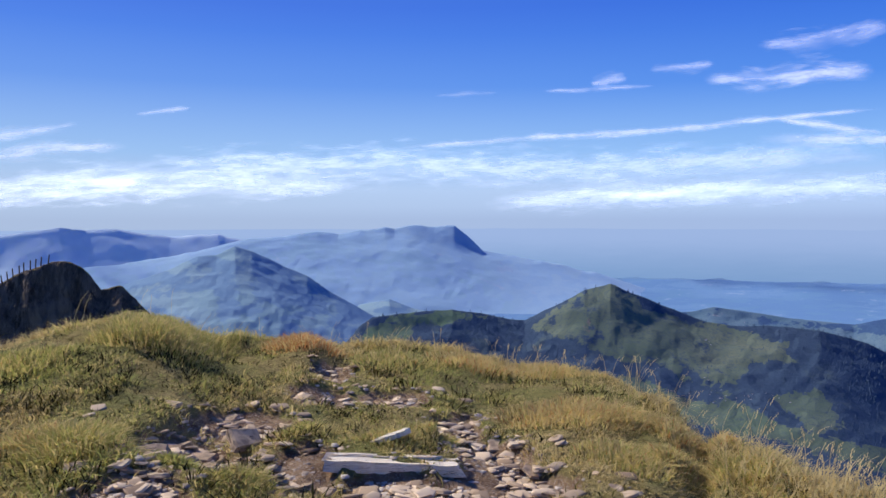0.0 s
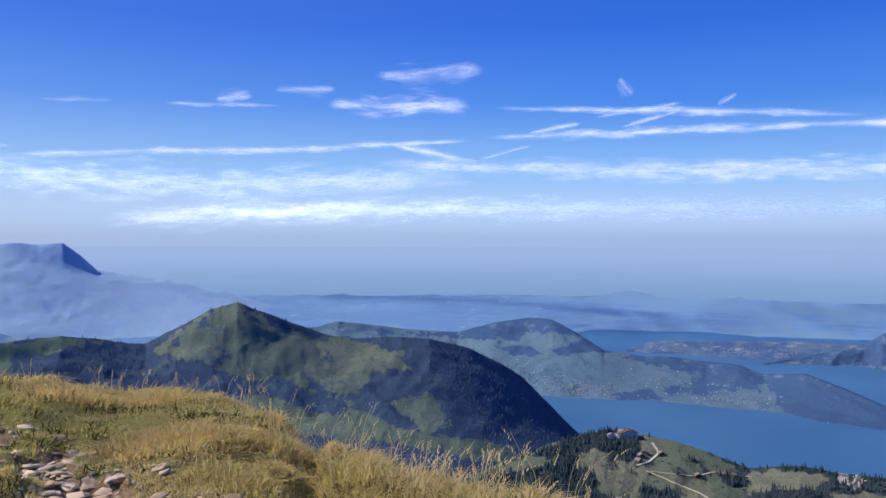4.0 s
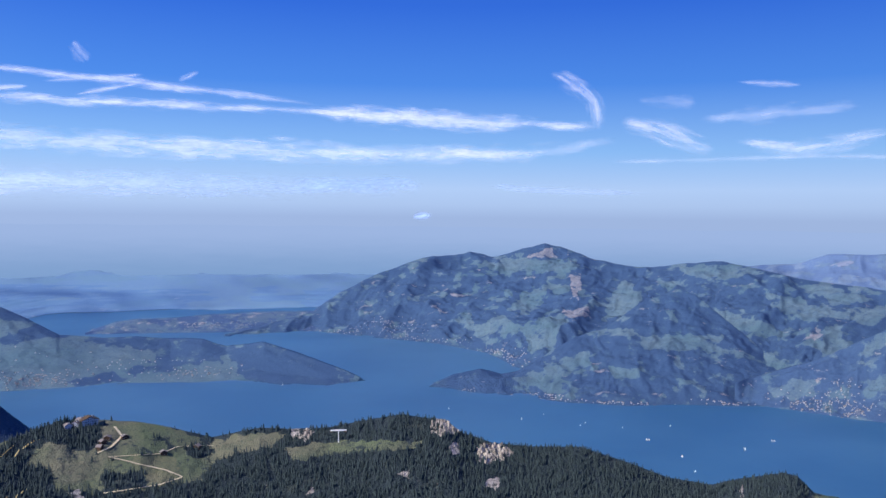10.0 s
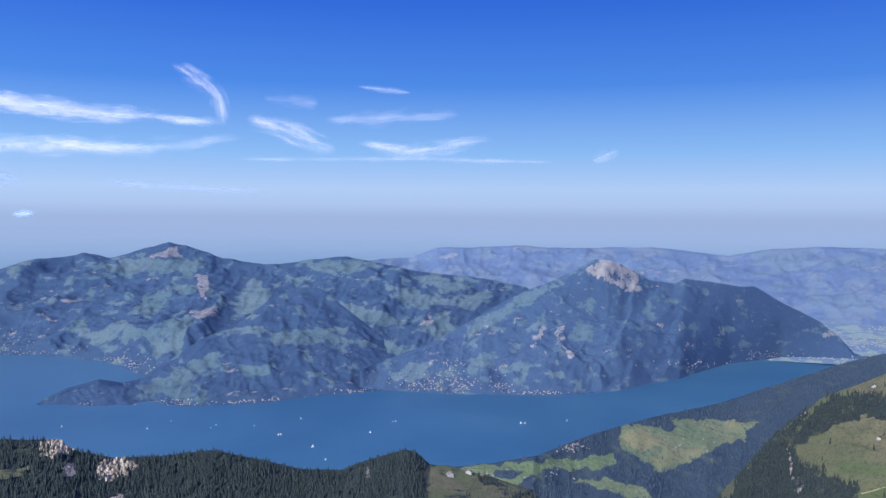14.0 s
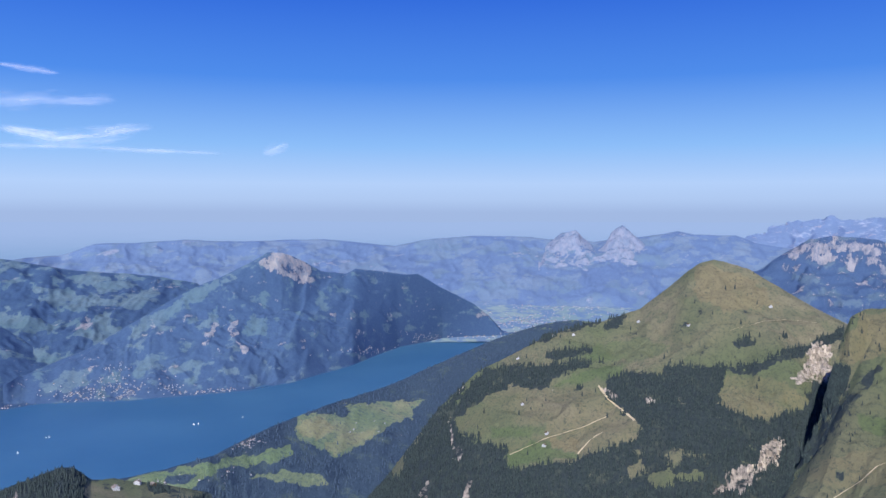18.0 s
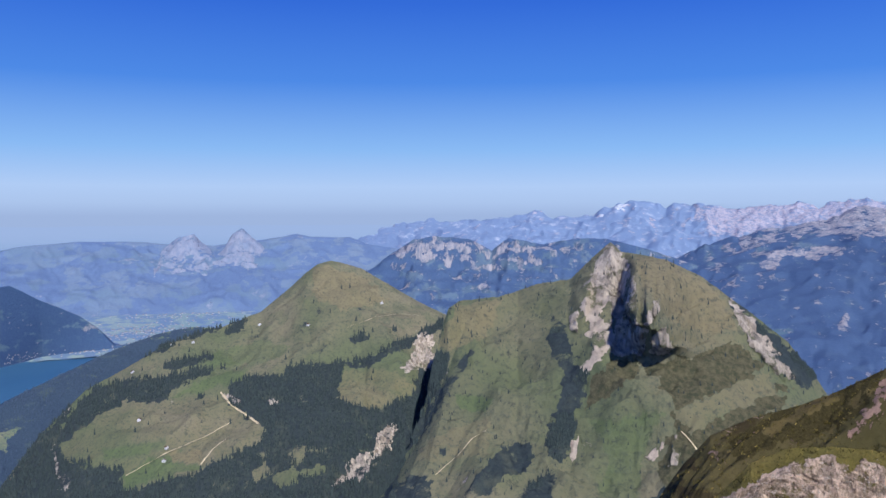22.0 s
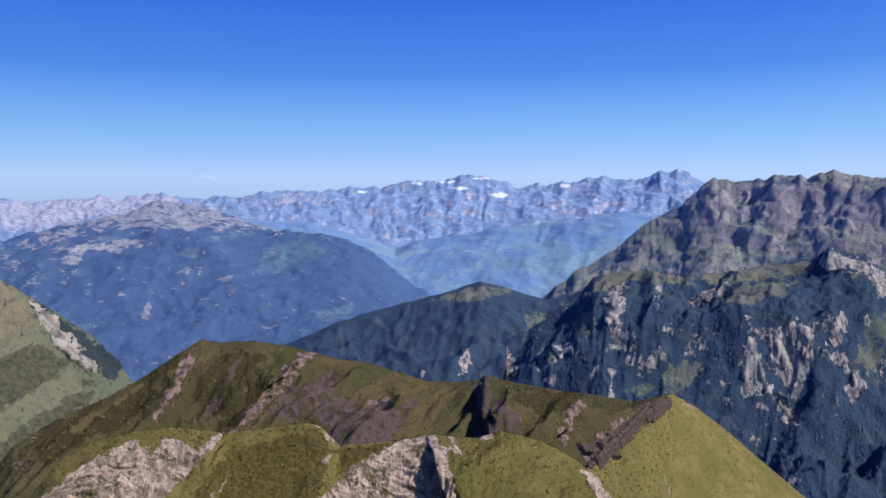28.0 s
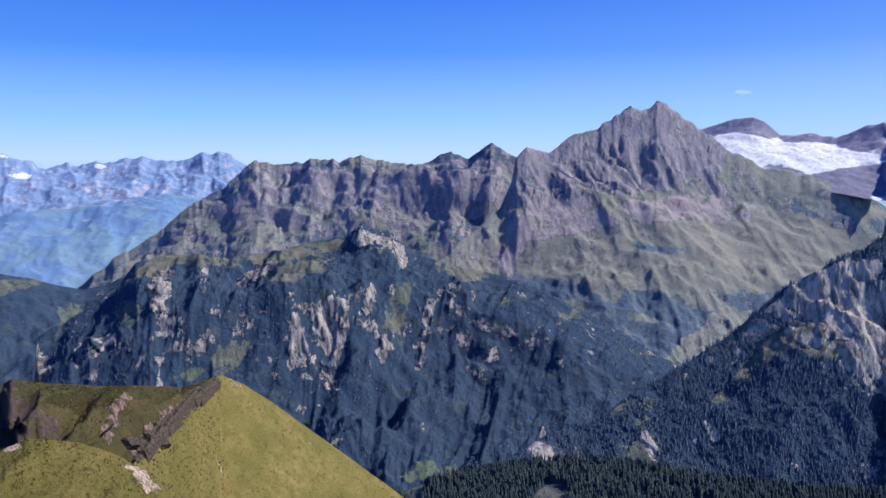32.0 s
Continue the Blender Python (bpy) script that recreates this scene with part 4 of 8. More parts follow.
cover("cliff_shelf", "cliff", [(187.51, -11.59), (188.54, -9.68), (189.48, -10.57), (189.42, -12.12), (188.27, -12.03)])
cover("cliff_shelf", "cliff", [(190.79, -10.73), (191.83, -9.51), (193.2, -9.59), (193.37, -10.25), (191.2, -11.51)])
cover("cliff_shelf", "cliff", [(196.06, -11.05), (197.71, -10.28), (198.56, -10.71), (196.91, -11.1)])
cover("cliff_shelf", "cliff", [(222.36, -17.55), (222.73, -16.42), (223.04, -17.51)])
cover("cliff_shelf", "cliff", [(195.68, -13.63), (196.12, -11.75), (196.37, -13.67)])
cover("cliff_shelf", "cliff", [(209.7, -9.0), (210.52, -6.63), (210.92, -6.83), (210.3, -9.01)])
cover("dark_wooded_ridge", "wood", [(165.91, -12.13), (176.44, -7.32), (179.47, -6.89), (184.37, -5.42), (186.77, -4.99), (190.66, -5.73), (193.94, -7.79), (193.69, -16.11)])
cover("dark_wooded_ridge", "field", [(183.32, -6.63), (185.37, -5.84), (187.1, -5.56), (190.3, -5.79), (187.77, -6.42), (186.01, -6.8)], 0.0)
cover("dark_wooded_ridge", "field", [(189.87, -7.77), (191.34, -7.28), (192.07, -7.7), (190.92, -9.16), (190.01, -8.91)], 0.0)
cover("dark_wooded_ridge", "cliff", [(185.18, -12.11), (185.69, -9.83), (186.24, -9.87), (186.06, -11.83)])
cover("dark_wooded_ridge", "cliff", [(182.25, -12.44), (182.72, -11.43), (182.95, -11.52), (182.67, -12.49)])
cover("rock_pyramid_massif", "field", [(212.92, -7.43), (220.36, -2.69), (222.62, -0.38), (236.94, -1.2), (243.65, -3.15), (243.81, -7.71), (234.94, -6.91), (226.37, -7.24), (216.89, -7.41)], -0.5)
cover("rock_pyramid_massif", "cliff", [(220.37, -3.86), (220.35, 0.42), (221.09, 2.72), (225.52, 3.36), (227.99, 5.12), (230.73, 5.71), (234.07, 3.07), (234.76, 0.93), (232.18, -0.1), (229.47, -0.44), (228.07, -0.62), (225.2, -0.02), (222.62, -1.15)])
cover("rock_pyramid_massif", "scree", [(219.22, -5.43), (220.36, -2.69), (222.99, -0.77), (225.57, -0.79), (227.75, -2.68), (224.5, -3.46), (221.51, -3.86), (220.38, -6.59)])
cover("rock_pyramid_massif", "scree", [(228.08, -1.18), (232.85, -0.47), (236.7, -1.55), (236.73, -2.6), (232.55, -2.28), (229.16, -2.67)])
cover("rock_pyramid_massif", "wood", [(216.89, -6.63), (220.76, -6.2), (224.53, -6.52), (227.47, -7.96), (229.93, -7.12), (233.35, -8.42), (234.33, -8.37), (229.33, -13.41), (222.74, -15.69), (216.89, -21.84), (212.08, -14.49), (212.91, -9.01)])
cover("rock_pyramid_massif", "wood", [(228.82, -3.8), (230.91, -4.13), (232.93, -4.46), (230.92, -4.69), (229.18, -4.35)])
cover("rock_pyramid_massif", "field", [(216.89, -6.82), (218.45, -8.18), (219.23, -9.34), (218.06, -8.97), (216.89, -7.81)], 0.0)
cover("rock_pyramid_massif", "field", [(220.77, -7.37), (222.3, -8.88), (223.82, -9.98), (222.69, -10.02), (221.16, -8.52)], -0.4)
cover("rock_pyramid_massif", "field", [(228.55, -8.66), (230.66, -9.11), (230.31, -9.39), (228.56, -9.22)], 0.0)
cover("rock_pyramid_massif", "field", [(231.22, -11.81), (231.9, -11.4), (232.02, -12.47), (231.41, -12.52)], 0.8)
cover("great_blue_massif", "wood", [(152.94, -9.98), (155.99, -4.19), (159.9, -2.99), (167.05, -2.31), (171.03, -2.05), (173.4, -1.53), (178.09, -2.7), (183.44, -6.37), (179.05, -10.43), (161.16, -10.88)])
cover("great_blue_massif", "cliff", [(156.76, -2.23), (160.66, 0.27), (162.24, 0.88), (165.41, 0.93), (168.22, -0.02), (171.01, -0.58), (173.59, -1.61), (170.23, -1.55), (167.04, -1.4), (163.85, -1.24), (160.68, -1.48), (157.54, -2.61)])
cover("great_blue_massif", "cliff", [(159.03, -3.08), (160.48, -2.19), (160.68, -2.59), (159.59, -3.87)])
cover("great_blue_massif", "cliff", [(161.08, -2.58), (163.06, -1.97), (163.86, -2.16), (162.28, -2.97)])
cover("great_blue_massif", "cliff", [(163.72, -7.25), (164.22, -6.06), (164.6, -7.32)])
cover("great_blue_massif", "cliff", [(165.88, -4.32), (167.08, -3.79), (166.89, -4.51)])
cover("great_blue_massif", "cliff", [(156.97, -4.59), (157.55, -4.19), (157.56, -4.98)])
cover("great_blue_massif", "cliff", [(168.29, -4.89), (169.88, -4.46), (169.5, -5.26)])
cover("great_blue_massif", "field", [(171.27, -4.12), (172.24, -2.82), (174.2, -2.27), (176.35, -2.74), (175.4, -3.63), (173.45, -4.27), (171.88, -4.58)], 0.3)
cover("great_blue_massif", "field", [(166.07, -3.13), (167.46, -2.51), (168.06, -2.9), (167.07, -3.51)], 0.2)
cover("great_blue_massif", "field", [(159.34, -7.15), (161.12, -7.35), (160.73, -8.14), (159.54, -7.74)], 0.5)
cover("great_blue_massif", "field", [(175.08, -7.1), (178.19, -6.8), (177.44, -7.8), (175.49, -7.87)], 0.2)
cover("valley_range", "field", [(191.73, -4.51), (193.32, -3.44), (196.37, -2.54), (197.19, -3.42), (195.57, -3.97), (196.0, -4.84), (193.28, -4.83)], 0.4)
cover("valley_range", "field", [(183.35, -5.8), (186.06, -5.44), (188.21, -5.99), (185.34, -6.46)], 0.3)
cover("valley_range", "field", [(186.12, -4.03), (187.52, -3.71), (187.14, -4.45)], 0.2)
cover("alp_ridge", "wood", [(26.47, -17.53), (30.22, -15.75), (34.9, -13.81), (38.08, -12.42), (42.88, -13.05), (46.73, -14.52), (52.25, -13.69), (60.28, -12.88), (64.29, -14.47), (71.68, -14.98), (82.4, -16.84), (82.5, -20.8), (26.44, -20.37)])
cover("alp_ridge", "field", [(35.07, -15.41), (36.3, -14.1), (39.53, -13.13), (43.07, -13.43), (44.98, -14.45), (46.34, -15.06), (49.87, -14.68), (51.66, -14.94), (50.87, -15.83), (48.3, -16.06), (47.12, -16.47), (45.96, -17.52), (43.65, -17.75), (39.52, -17.82), (36.99, -17.24), (36.22, -16.12)], 0.1)
cover("alp_ridge", "field", [(41.38, -15.66), (44.22, -15.82), (44.99, -17.47), (42.13, -17.66)], -0.5)
cover("alp_ridge", "field", [(40.27, -13.65), (43.26, -13.55), (44.6, -14.51), (41.38, -14.71)], 0.5)
cover("alp_ridge", "field", [(51.39, -15.84), (53.87, -15.49), (61.19, -15.48), (60.8, -16.17), (57.91, -16.23), (55.49, -16.43), (51.88, -16.78)], 0.2)
cover("alp_ridge", "field", [(28.95, -15.86), (31.2, -15.26), (32.52, -14.99), (34.21, -15.16), (32.18, -15.98), (30.21, -16.42)], 0.4)
cover("alp_ridge", "wood", [(39.71, -16.7), (42.13, -16.69), (42.58, -17.69), (39.82, -17.77)])
cover("alp_ridge", "wood", [(35.77, -14.06), (38.08, -12.97), (39.24, -13.34), (39.6, -14.53), (39.09, -15.29), (38.44, -15.17), (37.0, -14.41)])
cover("alp_ridge", "wood", [(44.79, -15.55), (45.95, -15.23), (46.73, -16.01), (45.57, -16.18)])
cover("alp_ridge", "cliff", [(61.63, -14.86), (62.29, -13.93), (63.33, -13.75), (63.98, -14.56), (63.59, -15.25), (62.03, -15.19)])
cover("alp_ridge", "cliff", [(63.04, -15.87), (63.75, -15.55), (64.0, -16.36), (63.29, -16.54)])
cover("alp_ridge", "cliff", [(65.03, -16.01), (66.68, -15.63), (67.94, -16.38), (65.52, -17.1)])
cover("alp_ridge", "cliff", [(59.45, -17.69), (60.42, -17.37), (60.43, -18.04)])
cover("alp_ridge", "cliff", [(65.46, -18.21), (66.79, -17.69), (66.62, -18.87)])
cover("alp_ridge", "cliff", [(51.78, -14.41), (53.54, -14.81), (53.15, -15.48), (51.98, -15.09)])
cover("alp_ridge", "cliff", [(37.64, -17.65), (38.43, -17.23), (38.86, -18.46), (37.85, -18.72)])
cover("alp_ridge", "cliff", [(52.9, -19.11), (53.49, -18.46), (53.9, -19.13)])
cover("alp_ridge", "wood", [(72.58, -15.99), (74.15, -15.11), (78.95, -16.87), (85.38, -15.69), (87.6, -17.12), (86.28, -22.92), (71.82, -22.76)])
cover("alp_ridge", "field", [(87.01, -17.44), (88.2, -16.95), (90.98, -17.15), (94.88, -17.46), (96.04, -18.09), (92.98, -19.39), (87.44, -19.69)], 0.1)
cover("alp_ridge", "wood", [(90.99, -17.7), (92.55, -17.32), (92.57, -18.34), (91.39, -18.48)])
cover("alp_ridge", "cliff", [(82.99, -17.97), (83.22, -16.86), (83.47, -17.97)])
cover("horn_mountain", "wood", [(-7.37, -12.21), (-6.56, -7.95), (-0.97, -6.02), (4.63, -6.8), (11.68, -4.36), (19.84, -6.44), (29.73, -6.99), (38.11, -11.63), (38.24, -17.32), (4.66, -19.76)])
cover("horn_mountain", "field", [(-6.16, -8.15), (-3.37, -6.73), (-0.17, -6.26), (3.12, -6.66), (2.72, -7.61), (-0.57, -8.01), (-3.37, -8.46), (-5.37, -8.95)], 0.6)
cover("horn_mountain", "wood", [(-2.49, -7.52), (0.23, -7.38), (3.83, -6.73), (5.63, -7.19), (6.62, -8.04), (8.6, -9.56), (4.64, -10.42), (0.63, -9.27), (-2.17, -8.47)])
cover("horn_mountain", "field", [(6.02, -7.5), (8.58, -5.65), (11.68, -4.36), (13.78, -5.48), (17.32, -6.72), (20.91, -7.43), (23.06, -8.05), (23.41, -9.19), (21.11, -9.34), (19.89, -10.96), (16.25, -10.35), (12.48, -9.83), (8.59, -8.4)], -0.15)
cover("horn_mountain", "wood", [(13.4, -5.41), (15.84, -5.82), (18.05, -6.69), (16.22, -6.64), (13.97, -6.06)])
cover("horn_mountain", "wood", [(11.71, -9.78), (15.88, -10.18), (14.39, -11.65), (10.56, -10.74)])
cover("horn_mountain", "field", [(16.07, -10.44), (19.89, -11.18), (19.54, -11.79), (16.26, -11.55)], 0.1)
cover("horn_mountain", "field", [(22.35, -11.51), (25.04, -10.86), (26.77, -13.2), (24.75, -13.76)], 0.1)
cover("horn_mountain", "field", [(13.63, -11.31), (21.68, -13.28), (31.06, -14.27), (31.09, -15.89), (19.93, -13.97), (14.4, -12.14)], 0.4)
cover("horn_mountain", "wood", [(19.9, -11.62), (22.0, -11.1), (22.36, -12.15), (20.97, -12.62)])
cover("horn_mountain", "cliff", [(9.88, -7.2), (10.34, -6.8), (10.42, -7.97), (9.96, -7.98)])
cover("horn_mountain", "field", [(5.75, -11.25), (13.37, -10.76), (20.24, -12.01), (24.65, -13.77), (20.22, -14.3), (10.17, -12.61)], 0.4)
cover("horn_mountain", "wood", [(15.02, -10.83), (19.53, -11.16), (18.81, -12.2), (16.03, -11.8)])
cover("lakeside_ridge", "field", [(19.74, -8.3), (22.41, -6.98), (30.27, -5.68), (36.4, -6.32), (41.96, -8.3), (47.99, -9.6), (48.82, -11.72), (31.81, -11.25), (26.61, -9.74)], 0.0)
cover("lakeside_ridge", "wood", [(23.09, -6.82), (26.61, -6.45), (28.79, -5.89), (32.16, -5.43), (35.23, -5.85), (36.48, -6.52), (37.87, -7.86), (36.41, -7.69), (35.63, -6.91), (34.08, -6.58), (31.78, -6.74), (31.03, -7.31), (28.8, -7.26)])
cover("lakeside_ridge", "wood", [(33.62, -7.74), (36.41, -6.91), (38.07, -7.78), (36.42, -8.0), (34.09, -8.17)])
cover("lakeside_ridge", "wood", [(29.54, -7.58), (32.17, -7.56), (33.32, -8.23), (31.79, -8.32), (30.28, -7.98)])
cover("lakeside_ridge", "wood", [(38.38, -7.94), (41.96, -8.02), (44.37, -8.48), (45.97, -8.22), (47.66, -8.9), (47.39, -9.89), (45.19, -10.08), (43.59, -10.44), (40.39, -10.45), (42.86, -9.74), (42.85, -8.96), (40.37, -8.77)])
cover("lakeside_ridge", "wood", [(47.78, -9.21), (49.97, -8.46), (52.37, -9.41), (55.13, -10.35), (55.16, -12.07), (50.02, -11.58), (48.89, -11.22), (48.08, -10.07)])
cover("lakeside_ridge", "wood", [(37.42, -10.69), (40.39, -10.25), (41.27, -10.84), (38.41, -11.09)])
cover("great_lake_mountain", "field", [(67.01, -6.39), (68.27, -5.14), (69.92, -4.91), (69.53, -6.17), (67.49, -6.79)], 0.1)
cover("great_lake_mountain", "field", [(68.2, -7.58), (69.85, -6.73), (71.52, -6.73), (70.26, -8.77), (68.68, -9.54)], 0.1)
cover("great_lake_mountain", "field", [(74.15, -5.22), (75.02, -4.26), (76.71, -5.12), (76.24, -6.39), (73.76, -7.2)], 0.1)
cover("great_lake_mountain", "field", [(64.37, -3.24), (68.26, -2.69), (72.22, -3.16), (71.82, -3.64), (66.69, -3.84)], 0.1)
cover("great_lake_mountain", "field", [(78.93, -3.19), (82.57, -2.78), (84.22, -3.43), (81.79, -3.94), (79.41, -3.78)], 0.1)
cover("great_lake_mountain", "field", [(84.08, -4.54), (86.49, -4.95), (88.88, -6.05), (87.28, -6.57), (84.56, -5.47)], 0.1)
cover("great_lake_mountain", "field", [(80.94, -5.78), (84.18, -6.5), (85.83, -7.78), (84.19, -7.44), (81.43, -6.72)], 0.1)
cover("great_lake_mountain", "field", [(86.45, -7.76), (88.43, -6.37), (89.3, -8.72), (88.47, -9.3), (87.69, -8.29)], 0.1)
cover("great_lake_mountain", "field", [(84.13, -8.45), (86.16, -9.24), (87.81, -11.65), (84.63, -11.41), (84.92, -9.67)], 0.1)
cover("great_lake_mountain", "field", [(64.38, -7.84), (66.7, -6.7), (67.88, -7.5), (65.93, -9.03)], 0.1)
cover("great_lake_mountain", "field", [(86.1, -4.18), (88.01, -3.94), (90.67, -4.84), (88.79, -5.28)], 0.1)
cover("great_lake_mountain", "field", [(69.84, -4.36), (71.83, -4.75), (70.64, -5.54)], 0.1)
cover("great_lake_mountain", "field", [(77.02, -3.92), (79.02, -4.3), (78.22, -4.9)], 0.1)
cover("great_lake_mountain", "field", [(89.18, -6.04), (91.05, -5.21), (92.16, -5.36), (90.32, -6.58)], 0.1)
cover("great_lake_mountain", "cliff", [(70.96, -6.41), (72.88, -6.1), (73.12, -6.73), (71.44, -6.89)])
cover("great_lake_mountain", "cliff", [(71.35, -3.96), (72.3, -3.67), (72.11, -5.62), (71.63, -5.23)])
cover("great_lake_mountain", "cliff", [(61.44, -5.85), (63.11, -6.65), (62.46, -6.91)])
cover("great_lake_mountain", "cliff", [(62.95, -5.33), (64.26, -5.51), (63.6, -5.77)])
cover("great_lake_mountain", "cliff", [(68.26, -2.77), (70.23, -1.97), (70.63, -2.77)])
cover("great_lake_mountain", "cliff", [(86.53, -7.68), (87.48, -6.48), (87.87, -7.63)])
cover("wooded_nose_mountain", "field", [(76.17, -7.9), (81.83, -7.65), (81.52, -8.4), (82.72, -8.84), (78.66, -8.81), (76.66, -8.95)], 0.0)
cover("wooded_nose_mountain", "field", [(69.79, -9.94), (73.14, -9.21), (73.14, -10.07), (71.47, -11.12), (69.88, -11.1)], 0.0)
cover("wooded_nose_mountain", "field", [(67.43, -11.06), (70.67, -10.37), (71.55, -11.43), (68.3, -11.85)], 0.0)
cover("wooded_nose_mountain", "field", [(74.19, -10.07), (76.35, -10.17), (76.36, -10.91), (74.67, -10.81)], 0.0)
cover("wooded_nose_mountain", "field", [(77.76, -6.3), (78.72, -6.01), (78.72, -6.76)], 0.0)
cover("wooded_nose_mountain", "field", [(78.6, -10.61), (79.96, -10.78), (79.08, -11.14)], 0.0)
cover("wooded_nose_mountain", "field", [(72.17, -7.76), (75.85, -7.43), (76.33, -7.9), (73.05, -8.19)], 0.0)
cover("wooded_nose_mountain", "field", [(69.09, -11.59), (70.68, -11.42), (71.16, -12.04), (69.88, -12.1)], 0.0)
cover("rocky_lake_peak", "cliff", [(98.43, -3.34), (99.32, -2.62), (100.49, -2.77), (101.55, -3.52), (102.21, -4.64), (102.06, -5.36), (101.19, -5.05), (100.19, -4.55), (98.84, -3.88)])
cover("rocky_lake_peak", "field", [(90.26, -7.23), (95.4, -4.6), (95.83, -5.22), (93.99, -6.31), (91.82, -7.54), (89.9, -8.47)], 0.0)
cover("rocky_lake_peak", "field", [(93.95, -7.82), (95.78, -6.45), (95.87, -7.34), (94.38, -8.17)], 0.0)
cover("rocky_lake_peak", "field", [(97.13, -7.64), (99.31, -7.17), (98.99, -8.42), (97.56, -8.71)], 0.0)
cover("rocky_lake_peak", "field", [(92.53, -10.51), (93.95, -9.98), (94.14, -10.78), (92.8, -10.94)], 0.0)
cover("rocky_lake_peak", "field", [(84.63, -11.22), (86.56, -9.99), (87.73, -11.08), (86.19, -11.53)], 0.0)
cover("rocky_lake_peak", "field", [(88.11, -11.06), (89.24, -10.25), (90.02, -11.34)], 0.0)
cover("rocky_lake_peak", "field", [(90.01, -10.59), (91.48, -9.38), (91.86, -9.73), (90.57, -10.93)], 0.0)
cover("rocky_lake_peak", "cliff", [(94.68, -8.89), (95.27, -7.41), (95.69, -7.65), (95.12, -9.05)])
cover("rocky_lake_peak", "cliff", [(96.27, -8.06), (97.02, -7.13), (96.94, -8.68), (97.65, -9.43), (97.23, -9.64)])
cover("rocky_lake_peak", "cliff", [(101.27, -9.43), (101.59, -9.22), (101.66, -9.6)])
cover("rocky_peak", "heath", [(152.44, -11.08), (155.49, -9.38), (157.4, -8.22), (159.31, -9.72), (157.32, -11.12), (153.57, -12.56)])
cover("rocky_peak", "heath", [(152.88, -15.42), (155.34, -13.97), (158.59, -11.95), (160.76, -11.71), (158.19, -14.51), (155.27, -16.3)])
cover("rocky_peak", "field", [(153.54, -13.22), (157.31, -11.3), (159.63, -10.11), (160.25, -11.59), (157.26, -13.02), (154.72, -14.39)], -0.6)
cover("rocky_peak", "field", [(154.62, -17.34), (158.51, -14.55), (161.26, -12.04), (161.58, -12.78), (158.47, -15.92), (155.83, -18.2)], -0.6)
cover("eroded_ridge", "field", [(159.23, -13.99), (161.98, -12.09), (164.17, -10.74), (163.8, -11.52), (161.27, -13.16), (159.89, -14.24)], -1.0)
cover("eroded_ridge", "field", [(162.39, -13.63), (165.16, -10.89), (165.96, -10.68), (163.33, -13.79)], -1.0)
cover("eroded_ridge", "field", [(177.65, -12.73), (180.84, -11.57), (184.12, -12.38), (181.63, -13.2), (178.43, -13.9)], -1.0)
cover("eroded_ridge", "field", [(181.53, -14.73), (184.03, -12.38), (184.91, -12.77), (183.21, -15.51), (181.6, -16.62)], -1.0)
cover("eroded_ridge", "field", [(175.31, -10.66), (176.89, -10.12), (178.46, -10.75), (177.27, -11.49)], -1.0)
cover("eroded_ridge", "heath", [(160.15, -14.45), (164.07, -11.9), (165.5, -11.94), (161.91, -14.64)])
cover("eroded_ridge", "heath", [(168.29, -14.86), (169.9, -12.68), (171.83, -11.28), (172.27, -12.06), (170.25, -14.27), (169.48, -15.14)])
cover("eroded_ridge", "heath", [(188.83, -13.14), (192.79, -12.67), (194.35, -13.01), (191.22, -14.61)])
cover("eroded_ridge", "heath", [(163.4, -10.76), (165.55, -9.62), (166.64, -9.5), (165.16, -10.89)])
cover("eroded_ridge", "shale", [(179.2, -16.37), (181.62, -13.43), (182.5, -13.45), (180.39, -16.59)])

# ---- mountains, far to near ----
# Lightened copy: haze in the colour lifts this backlit range.
hazy_pale = slope_material("haze_whitened_range", lin(176, 196, 216), lin(180, 199, 218), lin(182, 200, 218), lin(186, 203, 218), lin(186, 200, 216), lin(178, 196, 214), 30, 0.05)
mountain("far_range", "far mountain range painted pale with haze",
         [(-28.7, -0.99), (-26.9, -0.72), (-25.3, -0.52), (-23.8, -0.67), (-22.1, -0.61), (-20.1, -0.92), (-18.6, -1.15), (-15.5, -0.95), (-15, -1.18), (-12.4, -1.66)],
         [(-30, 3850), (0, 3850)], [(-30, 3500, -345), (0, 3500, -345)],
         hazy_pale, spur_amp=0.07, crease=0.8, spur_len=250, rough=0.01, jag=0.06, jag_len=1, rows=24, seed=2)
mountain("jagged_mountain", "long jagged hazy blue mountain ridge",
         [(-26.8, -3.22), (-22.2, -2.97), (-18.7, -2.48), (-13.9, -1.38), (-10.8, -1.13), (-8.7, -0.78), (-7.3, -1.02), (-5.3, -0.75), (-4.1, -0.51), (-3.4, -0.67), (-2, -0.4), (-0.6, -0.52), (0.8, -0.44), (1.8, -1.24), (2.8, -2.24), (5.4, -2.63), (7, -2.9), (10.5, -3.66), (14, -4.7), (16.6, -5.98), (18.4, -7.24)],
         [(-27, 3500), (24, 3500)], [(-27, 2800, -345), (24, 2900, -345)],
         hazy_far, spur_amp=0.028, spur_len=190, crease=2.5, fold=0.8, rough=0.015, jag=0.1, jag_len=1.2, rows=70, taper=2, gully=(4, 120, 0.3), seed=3)
